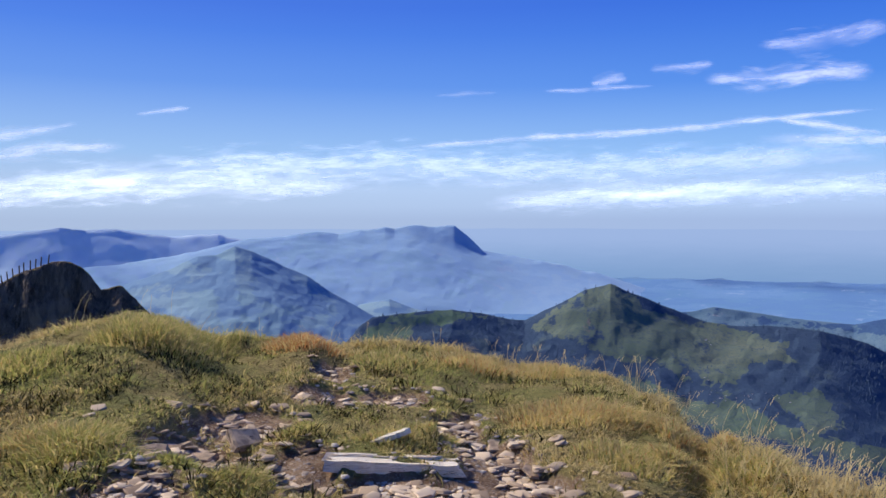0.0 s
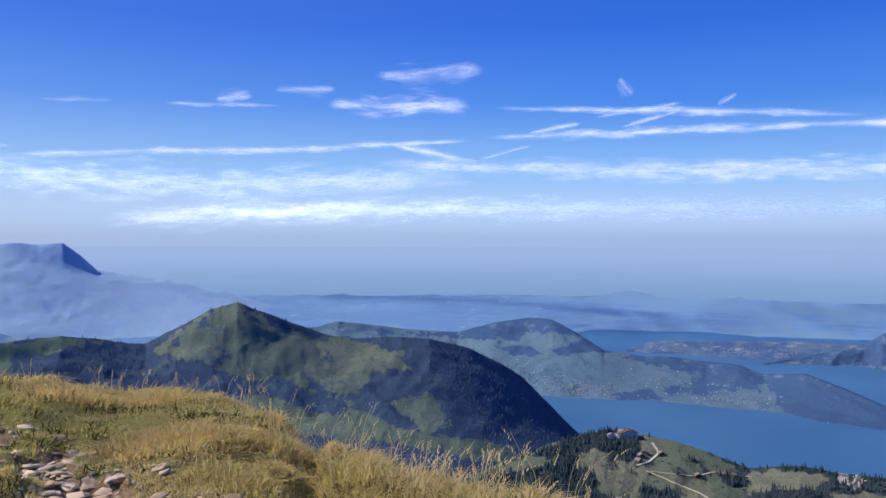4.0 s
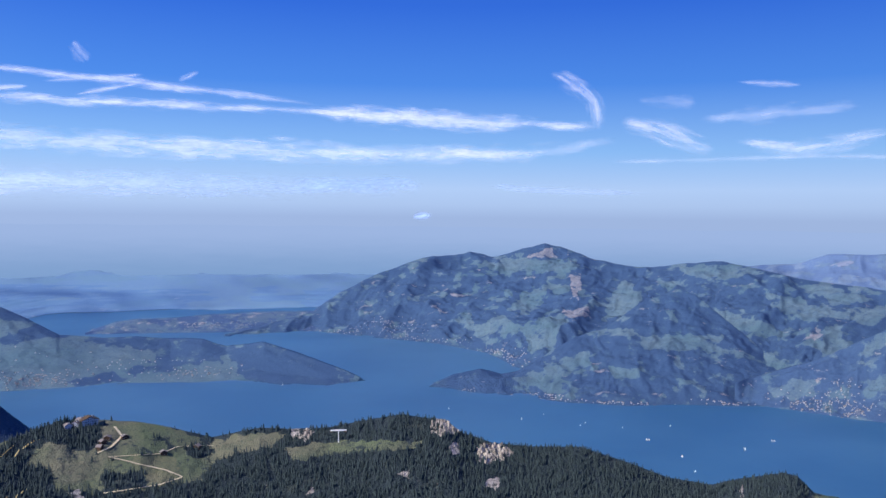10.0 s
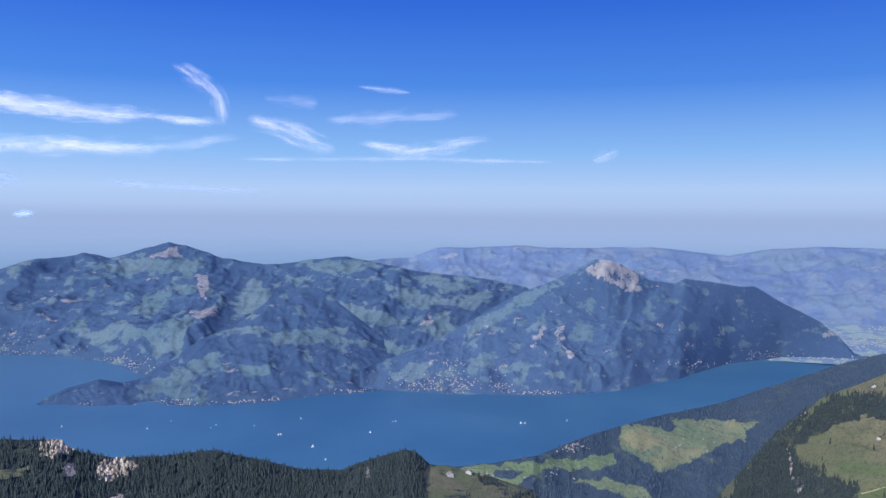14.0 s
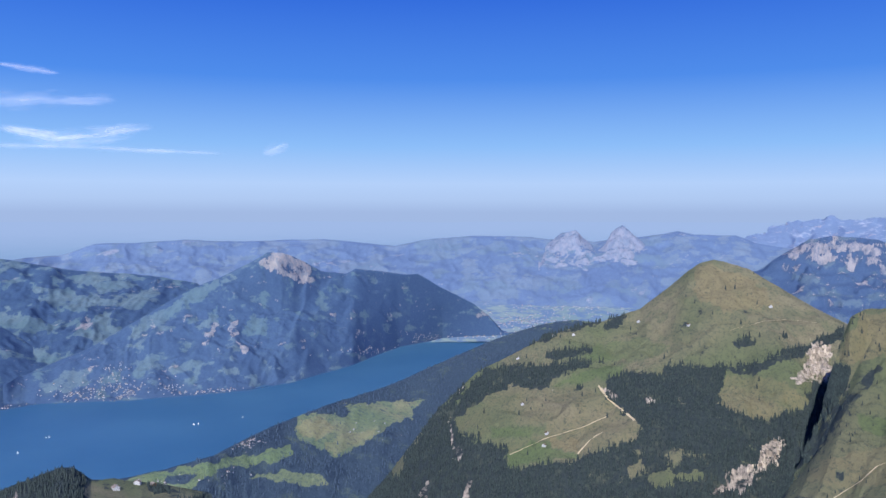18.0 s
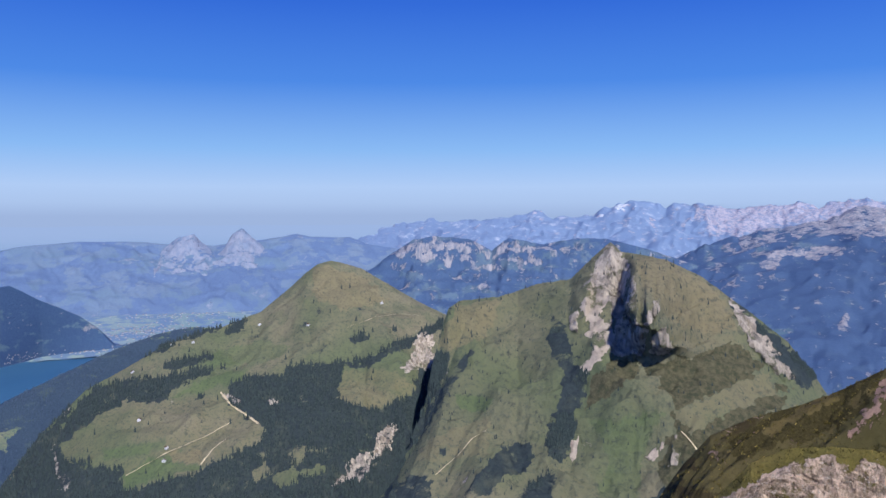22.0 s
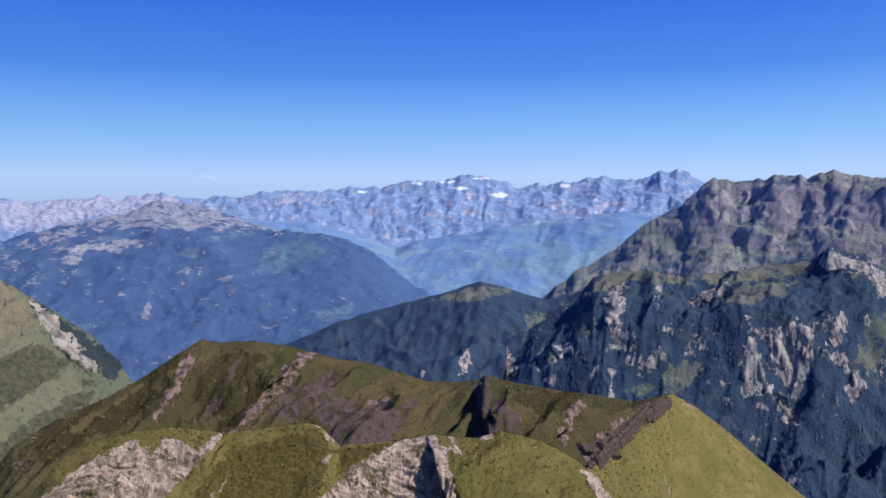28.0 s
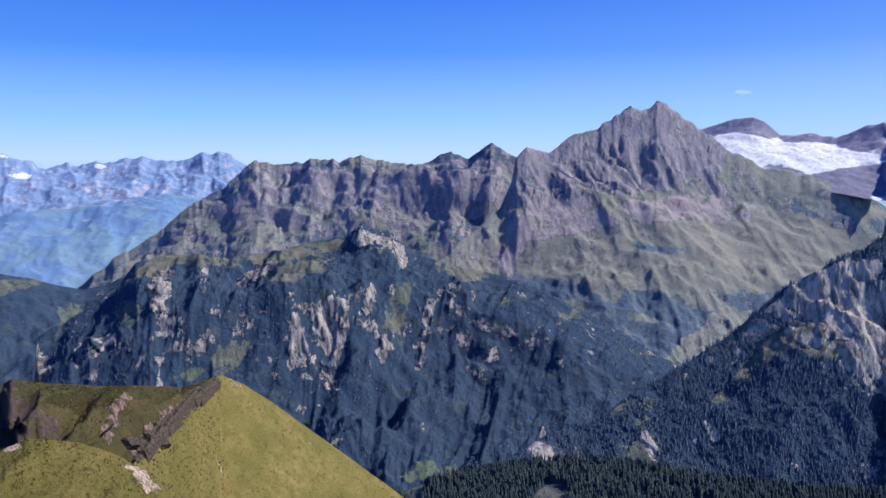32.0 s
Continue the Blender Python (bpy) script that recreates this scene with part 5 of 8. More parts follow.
mountain("pyramid_mountain", "haze-tinted pyramid mountain with wooded flanks",
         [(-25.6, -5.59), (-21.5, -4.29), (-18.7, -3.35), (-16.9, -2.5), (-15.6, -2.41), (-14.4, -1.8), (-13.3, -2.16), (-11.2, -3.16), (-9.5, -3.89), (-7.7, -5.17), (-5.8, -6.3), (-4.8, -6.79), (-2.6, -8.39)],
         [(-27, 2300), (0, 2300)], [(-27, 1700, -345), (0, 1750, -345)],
         haze_pale_blue, spur_amp=0.05, spur_len=120, crease=1.6, fold=0.6, rough=0.02, jag=0.08, jag_len=1, gully=(9, 80, 0.1), seed=4, rock=(1.8, 0.3), meadow=(0.4, 60), rows=100,
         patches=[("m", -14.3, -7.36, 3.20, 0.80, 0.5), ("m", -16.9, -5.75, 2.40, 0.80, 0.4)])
mountain("foothill", "low haze-tinted wooded foothill",
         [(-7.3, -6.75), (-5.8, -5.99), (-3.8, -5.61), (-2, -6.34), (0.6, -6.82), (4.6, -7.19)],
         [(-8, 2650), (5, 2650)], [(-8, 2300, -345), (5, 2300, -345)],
         haze_pale_blue, spur_amp=0.1, rough=0.03, spur_len=90, seed=5, rows=30)
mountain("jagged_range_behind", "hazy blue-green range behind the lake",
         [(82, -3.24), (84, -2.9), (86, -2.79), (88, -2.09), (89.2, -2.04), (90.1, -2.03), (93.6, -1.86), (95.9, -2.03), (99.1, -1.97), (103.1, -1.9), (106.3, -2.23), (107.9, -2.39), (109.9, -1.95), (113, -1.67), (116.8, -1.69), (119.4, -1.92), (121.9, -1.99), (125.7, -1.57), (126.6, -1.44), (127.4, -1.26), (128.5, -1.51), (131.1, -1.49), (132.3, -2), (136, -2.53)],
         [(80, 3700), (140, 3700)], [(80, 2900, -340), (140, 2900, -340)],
         haze_blue_a, spur_amp=0.16, spur_len=160, rough=0.03, jag=0.06, jag_len=1.5, rows=90, gully=(30, 110, 0), seed=6, meadow=(0.45, 70), rock=(1.5, 0.3),
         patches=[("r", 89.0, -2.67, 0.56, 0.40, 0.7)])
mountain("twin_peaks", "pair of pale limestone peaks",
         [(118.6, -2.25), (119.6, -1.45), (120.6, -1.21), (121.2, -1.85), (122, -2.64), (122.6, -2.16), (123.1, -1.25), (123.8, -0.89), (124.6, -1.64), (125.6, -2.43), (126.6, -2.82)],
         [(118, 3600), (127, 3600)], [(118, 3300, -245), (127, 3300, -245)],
         haze_blue_a, spur_amp=0.3, spur_len=50, spurs=2, jag=0.12, jag_len=0.5, rows=40, seed=7, rock=(0.4, 0.3), taper=0.6,
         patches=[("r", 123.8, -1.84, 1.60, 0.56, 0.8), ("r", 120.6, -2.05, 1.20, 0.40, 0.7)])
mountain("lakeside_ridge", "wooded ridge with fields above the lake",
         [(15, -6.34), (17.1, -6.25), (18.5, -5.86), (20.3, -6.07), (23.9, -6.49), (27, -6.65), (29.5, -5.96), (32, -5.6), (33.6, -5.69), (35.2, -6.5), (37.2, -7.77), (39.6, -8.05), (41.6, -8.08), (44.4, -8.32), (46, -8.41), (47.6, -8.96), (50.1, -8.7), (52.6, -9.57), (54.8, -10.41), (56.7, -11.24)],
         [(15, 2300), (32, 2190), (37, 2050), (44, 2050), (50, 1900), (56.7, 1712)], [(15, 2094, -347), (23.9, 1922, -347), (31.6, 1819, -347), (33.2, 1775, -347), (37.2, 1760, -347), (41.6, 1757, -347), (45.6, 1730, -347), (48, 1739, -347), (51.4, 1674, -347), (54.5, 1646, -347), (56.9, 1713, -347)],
         haze_blue_b, spur_amp=0.12, spur_len=90, jag=0.05, jag_len=1, seed=8, profile=((0, 0), (0.5, 0.25), (1, 1)), meadow=(0.62, 30), rock=(2, 0.3), taper=0.4)
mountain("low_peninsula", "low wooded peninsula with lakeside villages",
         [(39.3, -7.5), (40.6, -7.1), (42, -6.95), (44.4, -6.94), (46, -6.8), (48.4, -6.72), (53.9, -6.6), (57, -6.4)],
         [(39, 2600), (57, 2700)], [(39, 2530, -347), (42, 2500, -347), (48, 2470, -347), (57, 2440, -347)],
         haze_blue_c, spur_amp=0.08, rough=0.03, spur_len=60, jag=0.04, jag_len=0.8, rows=30, seed=41, meadow=(0.55, 30), rock=(3, 0.3), taper=0.6)
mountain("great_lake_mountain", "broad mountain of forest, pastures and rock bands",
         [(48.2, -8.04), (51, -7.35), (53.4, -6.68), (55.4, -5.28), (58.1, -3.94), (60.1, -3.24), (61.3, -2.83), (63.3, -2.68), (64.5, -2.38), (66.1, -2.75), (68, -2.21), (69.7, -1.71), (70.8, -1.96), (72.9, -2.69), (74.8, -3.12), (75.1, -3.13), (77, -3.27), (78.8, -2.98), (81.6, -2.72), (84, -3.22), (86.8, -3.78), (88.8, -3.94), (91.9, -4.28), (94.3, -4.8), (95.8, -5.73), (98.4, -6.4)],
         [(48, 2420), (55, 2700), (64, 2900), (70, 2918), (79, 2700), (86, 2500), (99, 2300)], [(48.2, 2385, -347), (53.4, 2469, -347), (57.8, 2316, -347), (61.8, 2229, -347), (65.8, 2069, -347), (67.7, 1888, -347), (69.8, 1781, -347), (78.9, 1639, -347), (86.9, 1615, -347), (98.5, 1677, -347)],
         haze_blue_b, spur_amp=0.2, spur_len=150, spurs=0.5, rough=0.04, jag=0.08, jag_len=1, rows=170, gully=(36, 110, 0.2), seed=9, meadow=(0.18, 34), rock=(2.2, 0.35))
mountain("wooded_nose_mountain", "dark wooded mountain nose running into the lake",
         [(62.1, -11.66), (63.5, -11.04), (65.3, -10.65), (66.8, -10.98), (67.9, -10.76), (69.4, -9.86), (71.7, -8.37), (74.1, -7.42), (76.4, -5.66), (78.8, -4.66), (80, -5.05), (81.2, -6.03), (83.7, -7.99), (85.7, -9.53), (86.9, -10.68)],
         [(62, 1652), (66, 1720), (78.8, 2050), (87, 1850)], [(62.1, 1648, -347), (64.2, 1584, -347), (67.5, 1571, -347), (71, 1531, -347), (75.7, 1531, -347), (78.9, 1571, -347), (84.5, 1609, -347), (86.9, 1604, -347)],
         haze_blue_b, spur_amp=0.15, rough=0.03, spur_len=100, jag=0.05, jag_len=1, rows=120, gully=(22, 80, -0.1), seed=10, meadow=(0.12, 26), rock=(1.8, 0.3), taper=0.4)
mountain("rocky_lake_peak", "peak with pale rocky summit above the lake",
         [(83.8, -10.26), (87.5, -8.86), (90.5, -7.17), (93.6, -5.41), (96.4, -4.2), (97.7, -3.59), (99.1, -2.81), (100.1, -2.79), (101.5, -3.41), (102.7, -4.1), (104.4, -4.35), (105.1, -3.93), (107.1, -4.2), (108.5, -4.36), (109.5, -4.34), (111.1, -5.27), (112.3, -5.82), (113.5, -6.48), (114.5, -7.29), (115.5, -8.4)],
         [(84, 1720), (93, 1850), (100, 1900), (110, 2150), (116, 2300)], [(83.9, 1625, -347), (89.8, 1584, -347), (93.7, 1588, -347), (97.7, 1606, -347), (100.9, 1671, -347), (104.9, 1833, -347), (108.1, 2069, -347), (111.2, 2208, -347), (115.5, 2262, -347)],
         haze_blue_e, spur_amp=0.2, rough=0.03, spur_len=110, jag=0.07, jag_len=1, rows=140, crease=8, fold=0.7, gully=(30, 90, 0.2), seed=11, meadow=(0.15, 26), rock=(30, 0.3))
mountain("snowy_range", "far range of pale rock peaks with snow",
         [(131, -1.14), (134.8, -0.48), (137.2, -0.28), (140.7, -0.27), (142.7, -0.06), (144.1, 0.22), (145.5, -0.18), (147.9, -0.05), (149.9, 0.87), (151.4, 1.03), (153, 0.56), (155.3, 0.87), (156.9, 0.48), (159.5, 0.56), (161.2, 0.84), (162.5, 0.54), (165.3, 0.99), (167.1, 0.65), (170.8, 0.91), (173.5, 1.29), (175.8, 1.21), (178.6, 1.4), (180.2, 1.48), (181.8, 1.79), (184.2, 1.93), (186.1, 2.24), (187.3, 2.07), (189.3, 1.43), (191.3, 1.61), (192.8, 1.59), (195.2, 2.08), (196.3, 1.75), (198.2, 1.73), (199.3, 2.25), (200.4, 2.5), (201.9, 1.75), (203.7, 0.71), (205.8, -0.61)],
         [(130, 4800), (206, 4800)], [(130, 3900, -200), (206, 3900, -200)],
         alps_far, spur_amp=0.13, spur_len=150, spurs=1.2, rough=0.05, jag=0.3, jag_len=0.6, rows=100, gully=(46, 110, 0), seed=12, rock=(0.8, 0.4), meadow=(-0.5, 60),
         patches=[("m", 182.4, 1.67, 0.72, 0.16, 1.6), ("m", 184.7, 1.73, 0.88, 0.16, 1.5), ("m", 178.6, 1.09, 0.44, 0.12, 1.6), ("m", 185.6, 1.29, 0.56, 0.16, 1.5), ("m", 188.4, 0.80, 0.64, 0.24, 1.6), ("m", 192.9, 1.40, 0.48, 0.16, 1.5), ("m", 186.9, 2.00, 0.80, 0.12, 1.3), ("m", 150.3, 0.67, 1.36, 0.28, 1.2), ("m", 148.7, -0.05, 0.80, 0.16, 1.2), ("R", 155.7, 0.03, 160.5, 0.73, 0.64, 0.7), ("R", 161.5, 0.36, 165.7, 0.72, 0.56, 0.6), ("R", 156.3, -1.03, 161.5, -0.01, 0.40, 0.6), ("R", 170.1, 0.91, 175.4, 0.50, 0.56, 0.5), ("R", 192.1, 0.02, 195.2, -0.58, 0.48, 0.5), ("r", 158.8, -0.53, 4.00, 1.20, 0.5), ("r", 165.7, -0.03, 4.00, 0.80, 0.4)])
mountain("valley_range", "haze-blue range on the far side of a deep valley",
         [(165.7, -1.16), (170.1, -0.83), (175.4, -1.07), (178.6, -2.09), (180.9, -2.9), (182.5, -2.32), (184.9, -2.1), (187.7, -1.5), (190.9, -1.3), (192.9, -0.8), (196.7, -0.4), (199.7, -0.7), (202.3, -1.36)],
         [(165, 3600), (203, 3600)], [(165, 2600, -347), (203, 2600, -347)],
         haze_blue_d, spur_amp=0.1, spur_len=220, rough=0.03, jag=0.1, jag_len=1, rows=100, gully=(12, 110, 0.2), seed=13, rock=(1.0, 0.4), meadow=(0.35, 60),
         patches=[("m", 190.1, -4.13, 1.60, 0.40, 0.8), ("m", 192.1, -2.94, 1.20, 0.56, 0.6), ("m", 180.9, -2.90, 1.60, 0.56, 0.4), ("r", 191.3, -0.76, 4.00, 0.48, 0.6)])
mountain("cliff_banded_mountain", "haze-blue mountain with pale cliff bands",
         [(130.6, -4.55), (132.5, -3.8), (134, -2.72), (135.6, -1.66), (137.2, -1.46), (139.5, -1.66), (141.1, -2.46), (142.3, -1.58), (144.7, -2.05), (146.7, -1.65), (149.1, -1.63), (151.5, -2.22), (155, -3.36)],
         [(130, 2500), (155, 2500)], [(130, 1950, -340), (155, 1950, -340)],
         haze_blue_c, profile=((0, 0), (0.7, 0.55), (0.86, 0.72), (0.93, 0.97), (1, 1)), spur_amp=0.16, rough=0.04, spur_len=90, strata=(26, 0.6, 0.03), jag=0.08, jag_len=0.8, rows=140, gully=(30, 80, 0.1), seed=14, meadow=(0.3, 40), rock=(2.4, 0.3),
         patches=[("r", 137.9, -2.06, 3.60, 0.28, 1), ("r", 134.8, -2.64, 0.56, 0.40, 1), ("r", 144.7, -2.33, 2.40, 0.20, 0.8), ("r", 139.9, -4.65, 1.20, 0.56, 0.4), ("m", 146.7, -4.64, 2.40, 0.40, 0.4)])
mountain("great_blue_massif", "dark haze-blue wooded massif with rocky crest",
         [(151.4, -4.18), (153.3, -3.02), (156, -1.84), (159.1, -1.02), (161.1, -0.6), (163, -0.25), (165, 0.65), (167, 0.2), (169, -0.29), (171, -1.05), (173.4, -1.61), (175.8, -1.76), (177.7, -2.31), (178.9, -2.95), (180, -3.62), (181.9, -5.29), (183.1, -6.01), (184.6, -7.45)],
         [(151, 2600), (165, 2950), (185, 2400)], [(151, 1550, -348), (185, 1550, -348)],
         haze_blue_c, spur_amp=0.1, spur_len=170, spurs=0.8, rough=0.03, jag=0.22, jag_len=0.6, rows=150, gully=(10, 90, 0.2), seed=15, meadow=(0.2, 50), rock=(1.0, 0.35),
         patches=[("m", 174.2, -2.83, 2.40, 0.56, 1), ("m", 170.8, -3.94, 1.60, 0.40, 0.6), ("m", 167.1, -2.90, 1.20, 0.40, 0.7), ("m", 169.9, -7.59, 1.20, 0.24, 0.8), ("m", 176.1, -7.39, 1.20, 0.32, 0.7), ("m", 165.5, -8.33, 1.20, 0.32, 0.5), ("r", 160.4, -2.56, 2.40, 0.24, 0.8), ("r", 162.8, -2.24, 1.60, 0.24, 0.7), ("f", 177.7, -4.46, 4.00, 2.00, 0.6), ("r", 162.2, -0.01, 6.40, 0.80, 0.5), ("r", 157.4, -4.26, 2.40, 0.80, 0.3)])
mountain("glacier_mountain", "rocky mountain holding a white glacier",
         [(231.8, 3.54), (233.6, 3.83), (235.3, 4.3), (236.4, 4.34), (237.1, 4.13), (238.1, 3.19), (240.1, 3.24), (241.4, 2.91), (243, 3.56), (244.1, 3.86)],
         [(231, 1800), (245, 1800)], [(231, 1450, 40), (245, 1450, -30)],
         glacier_mat, profile=((0, 0), (0.7, 0.75), (0.85, 0.8), (1, 1)), spur_amp=0.08, spur_len=60, jag=0.1, jag_len=0.6, rows=60, seed=16, meadow=(0.0, 60), rock=(5, 0.3), taper=0.5,
         patches=[("m", 238.5, 2.17, 3.80, 0.88, 1.6), ("m", 235.0, 2.83, 1.40, 0.72, 1.6), ("m", 240.8, 1.51, 2.40, 0.56, 1.4), ("f", 236.0, 3.80, 1.80, 0.36, 0.8), ("f", 239.8, 2.78, 1.20, 0.24, 0.6)])
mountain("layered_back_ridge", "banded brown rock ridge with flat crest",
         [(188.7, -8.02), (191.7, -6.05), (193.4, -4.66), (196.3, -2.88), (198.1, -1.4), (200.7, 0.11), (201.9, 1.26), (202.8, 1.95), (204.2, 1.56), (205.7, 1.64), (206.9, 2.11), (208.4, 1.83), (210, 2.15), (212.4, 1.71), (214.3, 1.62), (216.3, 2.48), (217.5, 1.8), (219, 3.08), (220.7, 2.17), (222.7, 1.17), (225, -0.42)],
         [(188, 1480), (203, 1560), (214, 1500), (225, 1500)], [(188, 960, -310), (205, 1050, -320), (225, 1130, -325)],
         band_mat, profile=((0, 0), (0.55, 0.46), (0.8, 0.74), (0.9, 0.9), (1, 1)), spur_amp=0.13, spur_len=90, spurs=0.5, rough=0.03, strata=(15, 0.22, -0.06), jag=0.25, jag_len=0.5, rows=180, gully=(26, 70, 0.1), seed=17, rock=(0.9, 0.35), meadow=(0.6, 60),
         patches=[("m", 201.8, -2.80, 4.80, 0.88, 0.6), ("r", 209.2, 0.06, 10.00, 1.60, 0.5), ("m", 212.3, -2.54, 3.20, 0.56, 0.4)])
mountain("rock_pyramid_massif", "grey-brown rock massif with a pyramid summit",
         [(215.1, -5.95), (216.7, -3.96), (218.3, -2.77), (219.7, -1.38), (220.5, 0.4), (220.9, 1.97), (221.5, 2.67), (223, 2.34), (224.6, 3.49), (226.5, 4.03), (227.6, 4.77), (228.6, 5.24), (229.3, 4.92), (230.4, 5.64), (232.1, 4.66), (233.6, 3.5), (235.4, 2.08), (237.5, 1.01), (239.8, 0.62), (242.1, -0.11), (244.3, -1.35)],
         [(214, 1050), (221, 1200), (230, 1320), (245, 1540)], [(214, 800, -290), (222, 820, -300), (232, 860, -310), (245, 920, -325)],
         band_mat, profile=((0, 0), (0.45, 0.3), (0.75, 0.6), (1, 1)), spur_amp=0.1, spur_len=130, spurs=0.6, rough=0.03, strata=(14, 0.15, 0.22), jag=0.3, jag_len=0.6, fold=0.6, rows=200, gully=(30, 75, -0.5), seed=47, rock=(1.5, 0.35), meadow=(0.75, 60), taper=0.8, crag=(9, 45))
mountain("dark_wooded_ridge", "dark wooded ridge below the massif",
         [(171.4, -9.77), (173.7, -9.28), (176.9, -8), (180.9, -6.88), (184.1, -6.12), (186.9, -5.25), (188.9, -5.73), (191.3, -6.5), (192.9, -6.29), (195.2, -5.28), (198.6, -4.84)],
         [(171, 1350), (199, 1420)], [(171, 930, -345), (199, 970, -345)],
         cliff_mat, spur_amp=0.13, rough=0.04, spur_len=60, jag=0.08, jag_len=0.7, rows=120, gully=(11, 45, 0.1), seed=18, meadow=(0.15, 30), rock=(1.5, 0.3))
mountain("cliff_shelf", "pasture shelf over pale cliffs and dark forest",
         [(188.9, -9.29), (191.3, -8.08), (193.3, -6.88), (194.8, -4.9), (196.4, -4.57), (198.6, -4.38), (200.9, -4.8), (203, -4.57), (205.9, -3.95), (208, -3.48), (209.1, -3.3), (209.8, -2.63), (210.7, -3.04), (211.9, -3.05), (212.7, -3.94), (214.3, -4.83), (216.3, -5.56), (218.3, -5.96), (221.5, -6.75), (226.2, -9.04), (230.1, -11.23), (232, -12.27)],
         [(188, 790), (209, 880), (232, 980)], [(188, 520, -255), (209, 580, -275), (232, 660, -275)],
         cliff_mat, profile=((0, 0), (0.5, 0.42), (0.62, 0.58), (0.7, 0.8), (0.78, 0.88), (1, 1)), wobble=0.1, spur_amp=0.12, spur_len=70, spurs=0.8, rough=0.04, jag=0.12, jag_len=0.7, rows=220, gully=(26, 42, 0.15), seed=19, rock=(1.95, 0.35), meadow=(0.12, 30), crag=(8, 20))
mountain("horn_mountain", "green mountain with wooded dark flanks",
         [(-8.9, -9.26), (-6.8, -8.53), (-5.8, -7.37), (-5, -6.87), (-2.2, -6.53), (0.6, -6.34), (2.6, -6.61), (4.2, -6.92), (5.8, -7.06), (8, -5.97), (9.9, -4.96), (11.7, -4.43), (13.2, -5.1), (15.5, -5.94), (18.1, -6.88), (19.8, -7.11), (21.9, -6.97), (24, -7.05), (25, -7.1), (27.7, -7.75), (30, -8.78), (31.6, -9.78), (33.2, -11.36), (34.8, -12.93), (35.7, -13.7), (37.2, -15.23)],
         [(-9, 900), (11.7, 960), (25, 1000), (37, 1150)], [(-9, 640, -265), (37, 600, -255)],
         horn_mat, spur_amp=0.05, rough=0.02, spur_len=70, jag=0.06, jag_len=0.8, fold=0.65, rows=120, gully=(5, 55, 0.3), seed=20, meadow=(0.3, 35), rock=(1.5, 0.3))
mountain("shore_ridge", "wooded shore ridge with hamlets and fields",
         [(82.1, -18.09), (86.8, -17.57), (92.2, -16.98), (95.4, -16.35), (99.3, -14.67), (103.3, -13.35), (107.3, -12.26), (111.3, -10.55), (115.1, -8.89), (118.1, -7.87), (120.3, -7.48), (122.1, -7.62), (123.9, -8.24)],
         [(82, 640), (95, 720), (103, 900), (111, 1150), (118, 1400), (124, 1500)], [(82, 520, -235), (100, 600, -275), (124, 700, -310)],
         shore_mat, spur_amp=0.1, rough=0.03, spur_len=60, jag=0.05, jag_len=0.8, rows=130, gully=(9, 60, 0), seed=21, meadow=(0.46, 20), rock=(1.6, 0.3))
mountain("alp_ridge", "wooded alp ridge with pastures and pale rocks",
         [(27, -17.3), (29.2, -15.97), (31.2, -15.19), (33.2, -14.36), (35.9, -13.54), (37.3, -13.11), (39.1, -13.22), (42.1, -13.65), (43.6, -14.02), (46.7, -14.97), (49.8, -14.5), (51.8, -14.65), (54.6, -14.66), (56.2, -14.36), (59.9, -13.77), (61.1, -14.01), (62.9, -14.15), (64.1, -15.05), (66.3, -15.7), (69.1, -15.85), (72.5, -15.7), (75.7, -16.54), (78.5, -17.32), (81.3, -17.48), (82.9, -16.94), (85.8, -16.18), (86.6, -16.34), (87.6, -17.2), (89.4, -17.43), (92.2, -18.01), (94.9, -18.73)],
         [(27, 500), (38, 570), (64, 560), (95, 620)], [(27, 390, -175), (95, 420, -190)],
         alp_mat, spur_amp=0.1, spur_len=40, rough=0.03, jag=0.03, jag_len=0.6, rows=130, gully=(5, 30, 0.1), seed=22, meadow=(0.26, 14), rock=(1.4, 0.3))
